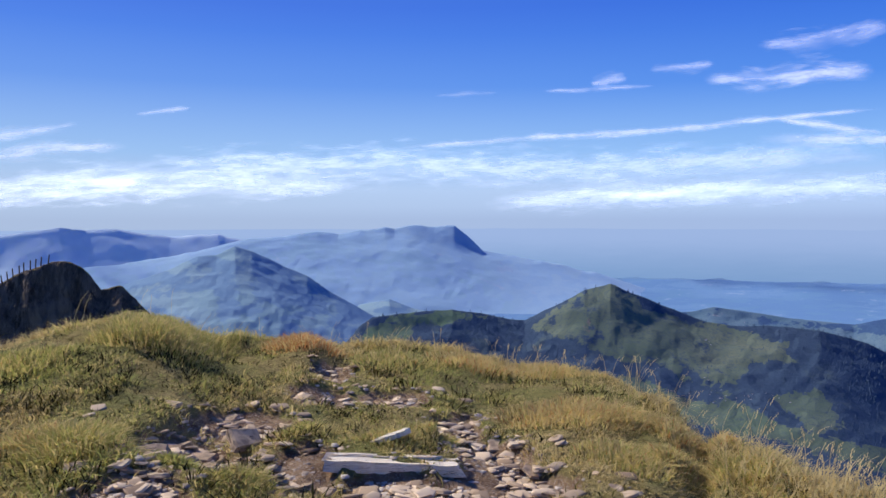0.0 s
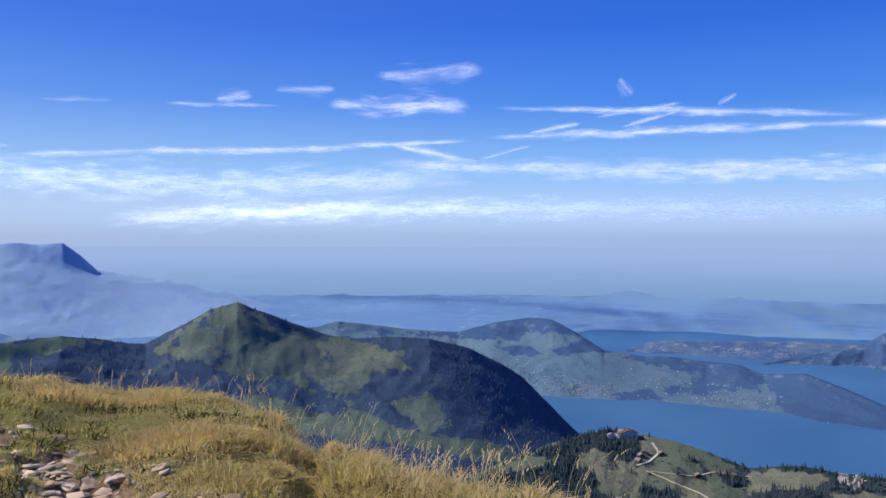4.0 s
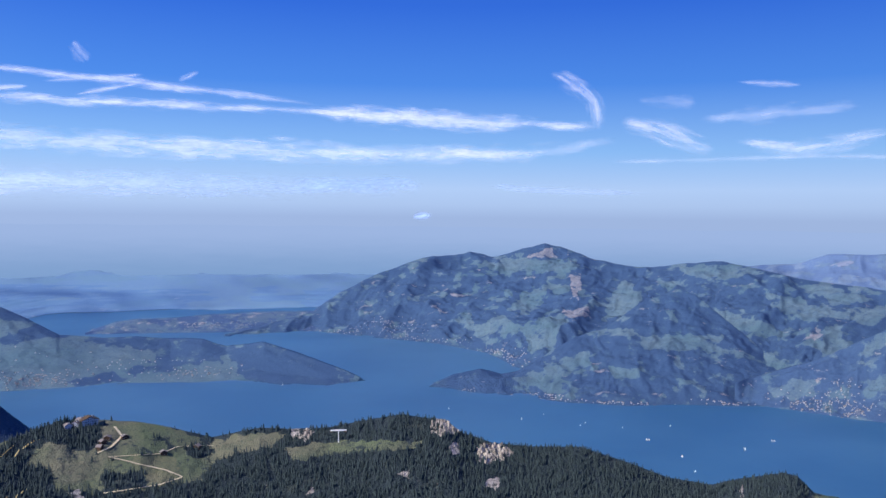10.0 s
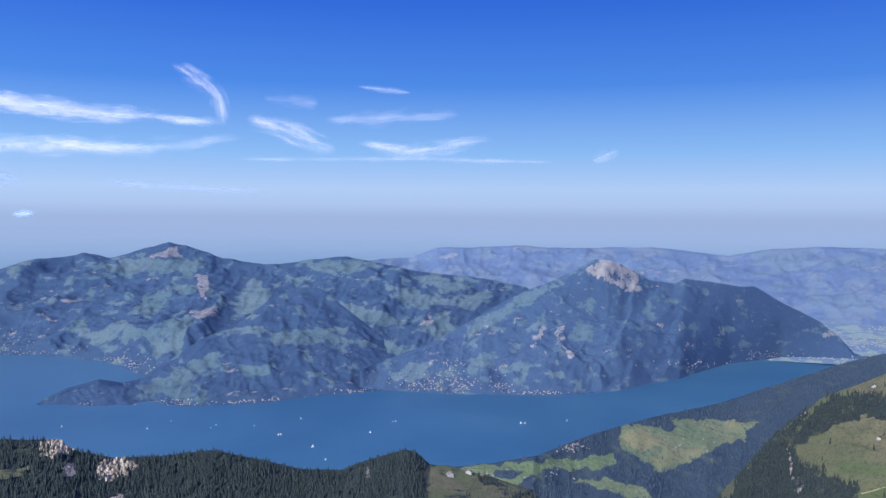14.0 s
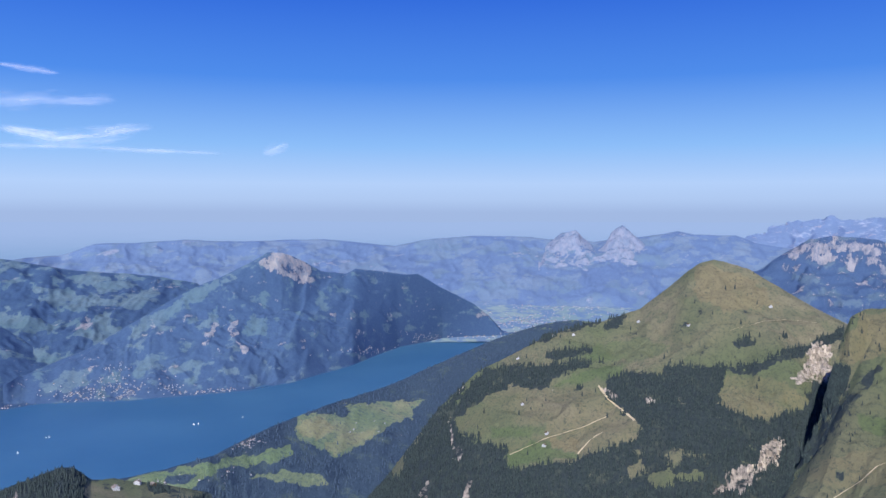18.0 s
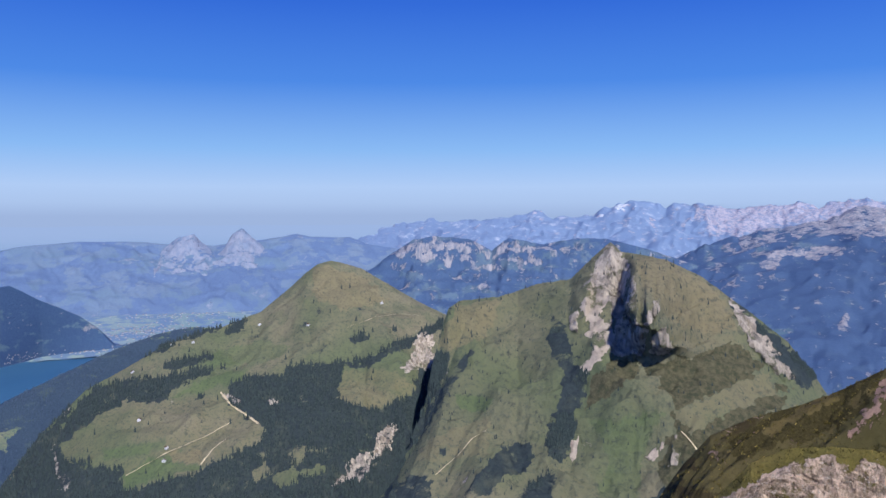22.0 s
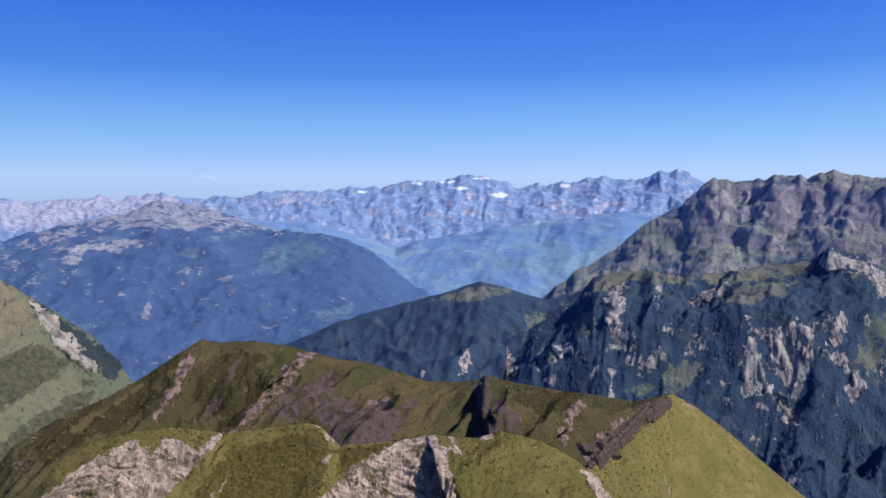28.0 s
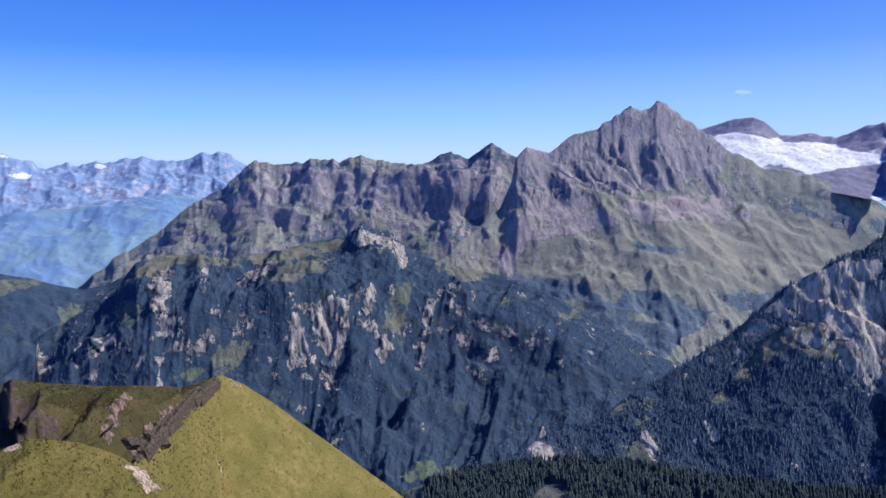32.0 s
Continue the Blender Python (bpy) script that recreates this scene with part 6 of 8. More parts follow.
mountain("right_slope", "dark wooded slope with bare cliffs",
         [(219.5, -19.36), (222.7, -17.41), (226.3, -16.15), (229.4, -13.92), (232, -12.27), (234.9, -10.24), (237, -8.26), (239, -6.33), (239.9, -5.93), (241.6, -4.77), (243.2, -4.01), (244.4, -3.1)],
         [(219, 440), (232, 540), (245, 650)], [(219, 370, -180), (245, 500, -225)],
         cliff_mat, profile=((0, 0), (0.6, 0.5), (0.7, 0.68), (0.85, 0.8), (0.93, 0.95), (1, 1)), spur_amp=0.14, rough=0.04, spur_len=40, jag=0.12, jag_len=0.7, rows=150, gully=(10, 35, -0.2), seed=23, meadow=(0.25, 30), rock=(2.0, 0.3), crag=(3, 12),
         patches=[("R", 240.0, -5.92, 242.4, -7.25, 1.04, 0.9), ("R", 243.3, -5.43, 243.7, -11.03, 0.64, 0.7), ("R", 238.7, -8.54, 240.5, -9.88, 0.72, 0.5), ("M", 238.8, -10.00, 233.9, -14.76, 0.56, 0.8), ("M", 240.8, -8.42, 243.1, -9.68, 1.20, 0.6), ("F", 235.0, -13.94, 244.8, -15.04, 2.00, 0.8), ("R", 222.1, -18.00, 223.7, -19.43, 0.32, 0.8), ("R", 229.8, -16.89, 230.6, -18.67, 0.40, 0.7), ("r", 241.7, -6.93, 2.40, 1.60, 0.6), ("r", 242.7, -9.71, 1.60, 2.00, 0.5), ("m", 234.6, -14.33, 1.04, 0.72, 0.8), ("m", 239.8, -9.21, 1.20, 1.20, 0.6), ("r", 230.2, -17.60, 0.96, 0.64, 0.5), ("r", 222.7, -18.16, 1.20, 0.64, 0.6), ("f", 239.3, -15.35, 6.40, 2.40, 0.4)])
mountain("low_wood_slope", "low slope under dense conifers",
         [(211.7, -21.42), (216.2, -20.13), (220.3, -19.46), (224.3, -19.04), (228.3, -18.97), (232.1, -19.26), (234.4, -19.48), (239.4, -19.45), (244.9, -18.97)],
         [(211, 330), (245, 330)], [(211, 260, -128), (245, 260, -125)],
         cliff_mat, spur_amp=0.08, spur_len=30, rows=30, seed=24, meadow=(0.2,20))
mountain("meadow_hill", "rounded grassy hill above wooded alp pastures",
         [(105.4, -20.15), (107.4, -18.3), (109, -16.35), (111, -13.78), (113.8, -11.14), (116.2, -9.99), (118.6, -8.62), (121.5, -7.7), (122.6, -7.49), (125, -6.59), (127, -4.99), (128.1, -3.99), (128.9, -3.39), (129.8, -3.15), (130.4, -3.26), (132, -3.74), (134.2, -5.05), (136.1, -6.13), (137.2, -6.66), (138.6, -7.35)],
         [(110, 480), (130, 520), (139, 480)], [(110, 330, -150), (139, 300, -140)],
         alp_mat, spur_amp=0.16, spur_len=45, rough=0.03, jag=0.03, jag_len=0.6, rows=160, gully=(4, 32, 0.2), seed=25, meadow=(0.34, 14), rock=(9, 0.3), taper=2, sink=0.15,
        
         ribs=[(136.3, 136.6, 0.73, 0.86, 10, 0.4, 0.4)])
mountain("pasture_slope", "dry grass slope with gullies and rock ribs",
         [(131, -21.3), (133.7, -18.6), (135.3, -16.0), (136.4, -13.2), (137.0, -10.6), (137.6, -8.0), (138.1, -6.5), (138.9, -6.03), (141.3, -5.75), (141.9, -5.77), (143, -5.49), (144.3, -5.05), (146.7, -4.56)],
         [(131, 300), (135.6, 335), (137.5, 385), (139, 410), (147, 400)], [(131, 262, -124), (147, 262, -124)],
         alp_mat, spur_amp=0.16, spur_len=35, rough=0.04, jag=0.05, jag_len=0.6, rows=140, gully=(3.5, 20, 0.1), seed=26, meadow=(0.72, 12), rock=(9, 0.3), taper=1.2)
mountain("rocky_peak", "grassy peak with a pale limestone cliff",
         [(131.6, -21), (133.7, -19), (135.5, -16.6), (136.8, -14.2), (137.8, -11.5), (138.8, -9), (140, -6.6), (141.9, -5.65), (144.3, -4.85), (146.7, -4.44), (147.5, -3.64), (148.5, -2.63), (149.4, -1.87), (150.1, -2.54), (151.1, -2.61), (153, -2.99), (155.4, -4.14), (157.7, -5.85), (159.2, -6.96), (160.8, -8.24), (162.3, -10.05), (164, -12.6), (166, -15.6), (168.5, -19)],
         [(131, 220), (136, 240), (140, 265), (143, 280), (149, 270), (163, 262)], [(131, 165, -80), (138, 185, -90), (149, 182, -89), (163, 178, -86)],
         alp_mat, spur_amp=0.14, spur_len=26, rough=0.04, jag=0.05, jag_len=0.5, rows=220, step=0.06, gully=(2.6, 13, 0.3), seed=27, meadow=(0.85, 12), rock=(9, 0.3), taper=1.5, fold=0.7, crag=(4, 7),
        
         ribs=[(151.5, 152, 0.64, 0.99, 34, 1.2, 4.4), (148, 147, 0.7, 0.94, 6, 1.2, 0.64), (153.1, 152.5, 0.65, 0.78, 8, 0.8, 1.6)])
mountain("eroded_ridge", "brown-green ridge with eroded rock gullies",
         [(150.4, -22), (152.6, -19.2), (154.4, -16.6), (156.1, -14.6), (158.6, -13.27), (161.1, -12.38), (163.3, -11.4), (165.5, -10.08), (167.6, -8.81), (168.6, -9.11), (170.9, -9.09), (172.9, -9.45), (174.5, -9.86), (176.5, -10.48), (178.9, -10.88), (180.9, -11.47), (182.9, -12.15), (184.9, -12.27), (186.7, -12.08), (187.2, -11.75), (188.9, -12.17), (192, -12.73), (194.7, -12.96), (197.4, -13.35), (199.9, -12.71), (201.7, -13.54), (203.5, -14.79)],
         [(150, 146), (156, 150), (168, 170), (187, 172), (204, 178)], [(150, 100, -54), (156, 105, -54), (168, 112, -56), (204, 116, -58)],
         ridge_mat, spur_amp=0.2, spur_len=18, spurs=0.9, rough=0.06, jag=0.05, jag_len=0.5, rows=180, step=0.07, gully=(8, 11, 0.8), seed=28, meadow=(0.5, 9), rock=(4, 0.3), taper=1.5, crag=(1.2, 3),
        
         ribs=[(187.4, 187.5, 0.5, 0.985, 13, 0.5, 7), (174.8, 167, 0.58, 0.97, 5, 2.8, 0.56), (167.7, 164.3, 0.72, 0.97, 4, 3.2, 0.64), (182.1, 179.3, 0.62, 0.97, 4, 1.6, 0.8)])
mountain("grass_cone", "steep grassy cone with tilted rock strata",
         [(192.6, -19.31), (194.6, -17.39), (196.6, -15.3), (198.3, -13.9), (199.2, -12.92), (200, -12.64), (201.5, -13.38), (203.4, -14.7), (206.5, -17.06), (209.7, -19.44), (212.5, -21.44)],
         [(192, 52), (195, 62), (200, 92), (213, 102)], [(192, 40, -29), (195, 44, -32), (200, 58, -43), (213, 60, -46)],
         hump_mat, spur_amp=0.03, spur_len=12, rough=0.02, jag=0.03, jag_len=0.5, rows=130, step=0.07, seed=29, meadow=(1.3, 8), rock=(3, 0.3), taper=1.5, crag=(0.8, 2),
         patches=[("F", 199.3, -13.23, 194.6, -17.18, 0.72, 0.8)])
mountain("near_humps", "grassy crest humps with crumbling pale rock",
         [(154.1, -20.06), (156.8, -18.02), (158.8, -15.84), (160.8, -14.81), (163.2, -14.37), (165.6, -14.28), (168.5, -14.7), (169.3, -14.98), (172.1, -14.78), (174.7, -14.55), (175.7, -14.99), (176.9, -16.23), (178.4, -16.08), (180.8, -16.03), (183.6, -15.58), (184.9, -15.73), (186.5, -15.81), (188.1, -15.38), (190.9, -16), (192.9, -16.88), (194.9, -18.27), (196, -19.36), (197.2, -20.29)],
         [(154, 36), (176, 38), (198, 40)], [(154, 22, -17), (198, 24, -19)],
         hump_mat, spur_amp=0.12, spur_len=6, rough=0.05, jag=0.06, jag_len=0.5, rows=260, step=0.05, gully=(0.5, 1.8, 0.3), seed=30, meadow=(0.9, 4), rock=(4, 0.3), taper=3, sink=0.6, crag=(0.42, 0.42),
        
         ribs=[(174.8, 176.8, 0.89, 0.99, 2.5, 2.4, 0.4), (169, 167.5, 0.79, 0.99, 2, 2.4, 0.48), (183.7, 184.8, 0.74, 0.99, 3, 0.4, 4.8), (163.2, 159, 0.88, 0.99, 1.5, 1.2, 2.4)])
mountain("rock_knob", "dark rock knob capped with grass",
         [(-30.5, -4.48), (-28.7, -3.93), (-27.5, -3.27), (-25.8, -2.74), (-24.7, -2.66), (-23.9, -3.19), (-22.9, -4.5), (-21.7, -4.36), (-20.7, -5.32), (-19.9, -6.25), (-18.7, -7.57)],
         [(-31, 125), (-18, 110)], [(-31, 116, -22), (-18, 103, -20)],
         dark_rock, spur_amp=0.2, spur_len=8, rough=0.1, jag=0.12, jag_len=0.5, rows=90, step=0.06, seed=31, rock=(0.9, 0.3), crag=(1.2, 4),
         patches=[("r", -26.2, -5.38, 3.60, 1.60, 1), ("r", -21.5, -5.40, 1.20, 0.80, 1)],
         ribs=[(-26.8, -27.5, 0.53, 0.95, 1, 0.8, 1.2), (-23.9, -23.3, 0.66, 0.96, 0.8, 0.8, 0.8)])

# ---- the summit ----
EDGE = [(-180, 2.2), (-60, 4), (-40, 7.5), (-28, 9), (0, 10), (8, 9.6), (15, 8), (22, 6.3), (30, 5.2), (38, 4.4), (50, 2.4), (180, 2.2)]
CREST = [(-180, -32), (-60, -20), (-40, -9), (-28.8, -7.52), (-26.9, -7.12), (-24.3, -6.56), (-21.5, -6.25), (-18.7, -6.89), (-15.8, -8.26), (-12.0, -8.4), (-9.7, -8.08), (-7.4, -8.79), (-3.4, -8.62), (0.6, -8.99), (4.6, -10.14), (8.6, -10.18), (10.9, -10.5), (13.6, -11.8), (15.5, -12.82), (18.0, -15.43), (19.2, -14.57), (20.9, -15.44), (21.7, -15.23), (25.0, -16.57), (30.0, -17.47), (33.2, -17.4), (37.2, -19.01), (42, -24), (50, -32), (180, -32)]

BARE = []


def summit(az, r):
    """Height of the trodden summit: level by the feet, dipping to its grassy edge, then steep."""
    az, r = np.asarray(az, dtype=float), np.asarray(r, dtype=float)
    e = at(EDGE, az)
    z_e = EYE + e * np.tan(np.radians(at(CREST, az)))
    inside = np.clip(r / e, 0, 1)
    over = np.maximum(r - e, 0)
    x, y, _ = place(az, r, 0)
    rough = (fbm(x * 1.3 + 5, y * 1.3, 40, 6) - 0.5) * 0.2 * smooth(0.5, 2.5, r)
    dug = 0.08 * smooth(0.32, 0.46, stony(az, r)) if BARE else 0.0
    return z_e * inside ** 1.5 - over ** 1.25 * 0.8 + rough - dug


def stony(az, r):
    """How bare and stony the summit is, 0 to 1."""
    x, y, _ = place(az, r, 0)
    s = 0
    for a0, r0, da, dr in BARE:
        s = np.maximum(s, np.exp(-(((az - a0) / da) ** 2 + ((r - r0) / dr) ** 2) ** 1.3))
    return np.clip(s + (fbm(x * 2.2, y * 2.2, 44, 4) - 0.5) * 0.9 * (s > 0.02), 0, 1)


def foot_of(az, el):
    """Where the ray at that azimuth and elevation from the first eye meets the summit."""
    r = np.linspace(1.5, 14, 1500)
    gap = EYE + r * math.tan(radians(el)) - summit(az + 0 * r, r)
    low = np.nonzero(gap < 0)[0]
    k = low[0] if len(low) else len(r) - 1
    x, y, _ = place(az, r[k], 0)
    return float(x), float(y), float(summit(az, r[k])), float(r[k])


bare_spots = []
for a0, e0, da, de in [(-17.73, -15.02, 4.2, 1.5), (-21.34, -16.81, 4.0, 1.3), (-13.98, -13.63, 3.6, 0.9), (-8.95, -11.77, 2.4, 0.6), (-7.76, -10.46, 1.3, 0.5), (-3.39, -12.29, 2.6, 0.45), (1.03, -14.23, 2.2, 1.2), (3.85, -16.1, 3.2, 1.4), (-3.41, -18.32, 5.0, 0.9), (4.65, -18.31, 5.5, 0.8), (-9.76, -16.45, 2.6, 1.2)]:
    r_in, r_out, r_mid = foot_of(a0, e0 - de)[3], foot_of(a0, e0 + de)[3], foot_of(a0, e0)[3]
    bare_spots.append((a0, r_mid, da, max(0.4, (r_out - r_in) / 2)))
BARE += bare_spots

n = Nodes("summit_earth")
grit, soil, damp = n.noise(60, 6, 0.7), n.noise(7, 5), n.noise(1.3, 4)
earth = n.mix(n.step(soil, 0.35, 0.65), lin(174, 145, 115), lin(134, 107, 84))
earth = n.mix(n.step(grit, 0.5, 0.7), earth, lin(206, 192, 174))
thatch = n.mix(n.step(soil, 0.3, 0.7), lin(150, 134, 84), lin(184, 164, 112))
thatch = n.mix(n.step(damp, 0.4, 0.65), thatch, lin(148, 144, 86))
thatch = n.mix(n.math('MULTIPLY', n.step(n.noise(26, 6, 0.75), 0.46, 0.6), 0.55), thatch, lin(92, 84, 50))
n.bump(n.math('ADD', grit, n.math('MULTIPLY', soil, 2.0)), 1.0, 0.05)
earth_mat = n.done(n.mix(n.step(n.math('ADD', n.value("rock"), n.math('MULTIPLY', n.math('SUBTRACT', soil, 0.5), 0.6)), 0.3, 0.5), thatch, earth), 0.95, 0.05)
ga, gr = np.meshgrid(np.arange(-180, 180.01, 0.6), np.concatenate([[0.01], np.geomspace(0.4, 16, 170)]), indexing="ij")
gz = summit(ga, gr)
gx_, gy_, _ = place(ga, gr, 0)
bare = stony(ga, gr)
gz = gz + (fbm(gx_ * 6, gy_ * 6, 45, 4) - 0.5) * 0.05 - 0.01 * bare
tagged(sheet("summit_ground", gx_, gy_, gz, earth_mat, {"rock": bare}), "worn summit ground of dry turf, earth and slate", "ground", kind="structure")


# ---- clouds ----
def cloud_material(name, front):
    n = Nodes(name)
    u, w = n.value("along"), n.value("across")
    vec = n.tree.nodes.new("ShaderNodeCombineXYZ")
    n.put(vec.inputs[0], n.math('MULTIPLY', u, 0.32))
    n.put(vec.inputs[1], n.math('MULTIPLY', n.math('MULTIPLY', w, n.value("width")), 1.5))
    n.put(vec.inputs[2], n.value("seed"))
    rag = n.noise(1.3, 7, 0.66, vec.outputs[0])
    thin = n.noise(0.28, 3, 0.5, vec.outputs[0])
    body = n.math('SUBTRACT', 1.0, n.math('ABSOLUTE', w))
    a = n.step(n.math('ADD', body, n.math('MULTIPLY', n.math('SUBTRACT', rag, 0.53), 2.7)), 0.05, 1.5)
    a = n.math('MULTIPLY', n.math('MULTIPLY', a, n.step(thin, 0.15, 0.55)), n.math('MULTIPLY', n.value("veil"), 0.76))
    t = n.tree
    glow, clear, mix = t.nodes.new("ShaderNodeBsdfTranslucent"), t.nodes.new("ShaderNodeBsdfTransparent"), t.nodes.new("ShaderNodeMixShader")
    glow.inputs[0].default_value = (0.95, 0.96, 1.0, 1)
    n.put(mix.inputs[0], a)
    t.links.new(clear.outputs[0], mix.inputs[1])
    both = t.nodes.new("ShaderNodeAddShader")
    white = t.nodes.new("ShaderNodeBsdfDiffuse")
    white.inputs[0].default_value = (front, front, front, 1)
    t.links.new(glow.outputs[0], both.inputs[0])
    t.links.new(white.outputs[0], both.inputs[1])
    t.links.new(both.outputs[0], mix.inputs[2])
    t.links.new(mix.outputs[0], t.nodes["Material Output"].inputs[0])
    return n.mat


cloud_mat, low_cloud_mat = cloud_material("ice_cloud", 0.2), cloud_material("low_cloud", 0.9)
LABELS = {"cirrus_band": "long soft white cirrus band in blue sky", "contrail": "broad white contrail drawn across blue sky", "cirrus_cloud": "feathery white cirrus cloud in blue sky",
          "cirrus_wisp": "thin white cirrus wisp in blue sky", "contrail_wisp": "short frayed piece of white contrail", "small_cumulus": "tiny pale cumulus cloud near the horizon"}


def cloud(name, points, width, density, seed):
    """A frayed sheet of ice cloud that follows points (azimuth, elevation), level when high, stood upright to face the
    camera when low; width in degrees.
    """
    p = np.array(points, dtype=float)
    run = np.concatenate([[0], np.cumsum(np.hypot(np.diff(p[:, 0]), np.diff(p[:, 1])))])
    k = np.linspace(0, run[-1], max(12, int(run[-1] / 0.3)))
    a, e = np.interp(k, run, p[:, 0]), np.interp(k, run, p[:, 1])
    ta, te = np.gradient(a), np.gradient(e)
    long = np.hypot(ta, te)
    side = np.linspace(-1, 1, 9)[None, :]
    half = width * 0.75 * (0.25 + 0.75 * np.sin(np.pi * np.clip(k / run[-1], 0.0, 1)) ** 0.5)[:, None]
    A, E = a[:, None] - (te / long)[:, None] * side * half, e[:, None] + (ta / long)[:, None] * side * half
    low = E.min()
    if low > 2.2:
        H = 4650 * math.tan(radians(low))
        r = H / np.tan(np.radians(E))
    else:
        r = 4650 - 40 * (E - low)
    X, Y, Z = place(A, r, EYE + r * np.tan(np.radians(E)))
    fade = smooth(0, 0.12, k / run[-1]) * smooth(1, 0.88, k / run[-1])
    ob = sheet(name, X, Y, Z, cloud_mat if low > 2.2 else low_cloud_mat, {"along": k[:, None] + 0 * r, "across": side + 0 * r, "width": half + 0 * r, "veil": density * fade[:, None] + 0 * r, "seed": seed * 3.7 + 0 * r})
    return tagged(ob, LABELS[name], "cloud", name.replace("_", " ") + "s in the sky")


cloud("cirrus_band", [(-34.39, 1.81), (-28.61, 2.09), (-14.94, 3.43), (-3.34, 3.93), (8.54, 3.49), (17.94, 3.72), (28.56, 4.54)], 2.6, 0.58, 1)
cloud("cirrus_band", [(-31.60, 1.29), (-18.61, 2.24), (-5.32, 2.42)], 2.0, 0.5, 2)
cloud("cirrus_band", [(2.63, 1.07), (16.14, 1.67), (28.60, 2.21)], 1.8, 0.58, 3)
cloud("contrail", [(-3.34, 5.03), (6.58, 5.74), (14.25, 6.01), (23.13, 6.56), (28.52, 6.81)], 0.52, 0.85, 4)
cloud("contrail", [(22.46, 6.45), (26.42, 5.68), (28.55, 5.30)], 0.56, 0.7, 5)
cloud("cirrus_cloud", [(17.71, 9.30), (21.40, 9.02), (24.42, 9.31), (27.93, 9.10)], 1.44, 0.9, 6)
cloud("cirrus_cloud", [(21.03, 11.18), (24.72, 11.12), (26.96, 11.42), (28.81, 11.73)], 1.44, 0.75, 7)
cloud("cirrus_cloud", [(10.25, 9.31), (12.72, 9.60)], 0.96, 0.6, 8)
cloud("cirrus_cloud", [(14.22, 10.06), (18.41, 10.24)], 0.80, 0.6, 9)
cloud("cirrus_wisp", [(6.96, 8.86), (14.60, 9.00)], 0.36, 0.5, 10)
cloud("cirrus_wisp", [(-30.39, 3.59), (-26.05, 4.45), (-21.21, 4.79)], 0.96, 0.75, 11)
cloud("cirrus_wisp", [(-30.36, 4.85), (-26.67, 5.58), (-24.07, 6.13)], 0.72, 0.6, 12)
cloud("cirrus_wisp", [(-20.66, 6.90), (-17.17, 7.48)], 0.36, 0.6, 13)
cloud("cirrus_wisp", [(-0.55, 8.62), (3.81, 8.83)], 0.36, 0.35, 14)
cloud("contrail", [(28.55, 6.99), (35.60, 7.18), (47.47, 7.28), (54.31, 7.25)], 0.68, 0.9, 15)
cloud("contrail", [(53.20, 7.25), (58.65, 7.01), (63.76, 6.63), (68.47, 6.53)], 1.36, 0.85, 16)
cloud("contrail", [(29.33, 9.07), (35.60, 8.81), (41.56, 8.62), (47.46, 8.28), (53.94, 7.64)], 0.56, 0.85, 17)
cloud("contrail_wisp", [(22.17, 6.57), (24.75, 6.05), (27.20, 5.42)], 0.52, 0.7, 18)
cloud("contrail_wisp", [(28.54, 5.52), (32.13, 6.44)], 0.32, 0.7, 19)
cloud("contrail_wisp", [(31.85, 7.29), (35.52, 7.91)], 0.40, 0.8, 20)
cloud("contrail_wisp", [(36.39, 8.27), (39.57, 8.75), (42.35, 9.12)], 0.32, 0.7, 21)
cloud("contrail_wisp", [(44.53, 8.83), (45.82, 9.53)], 0.48, 0.7, 22)
cloud("contrail_wisp", [(38.18, 7.58), (41.96, 8.51)], 0.28, 0.7, 23)
cloud("cirrus_band", [(20.35, 5.24), (27.77, 4.93), (35.60, 4.63), (47.48, 4.52), (58.68, 4.39), (69.99, 4.45)], 1.5, 0.75, 24)
cloud("cirrus_band", [(13.51, 3.99), (20.34, 4.01), (28.54, 3.97)], 1.36, 0.4, 25)
cloud("cirrus_band", [(4.53, 1.41), (10.32, 1.72), (23.98, 2.06), (39.58, 2.06), (51.35, 1.95), (61.30, 2.22)], 1.6, 0.85, 26)
cloud("cirrus_wisp", [(38.06, 10.85), (38.98, 9.71)], 0.88, 0.5, 27)
cloud("small_cumulus", [(60.40, 0.01), (61.50, 0.16)], 0.56, 0.9, 28)
cloud("contrail", [(51.76, 7.24), (53.56, 7.25), (61.76, 6.92), (67.16, 6.61), (73.63, 6.29)], 0.96, 0.85, 29)
cloud("contrail_wisp", [(69.97, 10.00), (72.07, 8.96), (72.96, 8.12), (73.32, 6.13)], 1.12, 0.85, 30)
cloud("contrail_wisp", [(74.80, 6.63), (77.16, 6.14), (80.94, 4.63)], 1.44, 0.8, 31)
cloud("cirrus_wisp", [(79.92, 6.73), (84.69, 7.01), (89.61, 7.27)], 0.96, 0.4, 32)
cloud("cirrus_wisp", [(82.32, 5.19), (85.90, 4.67), (88.66, 5.06), (91.85, 5.60)], 0.96, 0.75, 33)
cloud("cirrus_wisp", [(74.03, 3.93), (86.70, 4.16), (96.74, 3.94)], 0.36, 0.45, 34)
cloud("cirrus_wisp", [(82.28, 9.08), (86.17, 8.71)], 0.40, 0.5, 35)
cloud("cirrus_wisp", [(98.77, 4.04), (100.56, 4.73)], 0.64, 0.6, 36)
cloud("cirrus_wisp", [(75.96, 8.13), (79.72, 7.82)], 0.96, 0.25, 37)
cloud("cirrus_band", [(52.03, 4.66), (60.02, 4.35), (68.28, 4.53), (74.80, 5.39)], 1.04, 0.5, 38)
cloud("cirrus_band", [(51.71, 2.09), (61.22, 2.25)], 1.3, 0.75, 39)
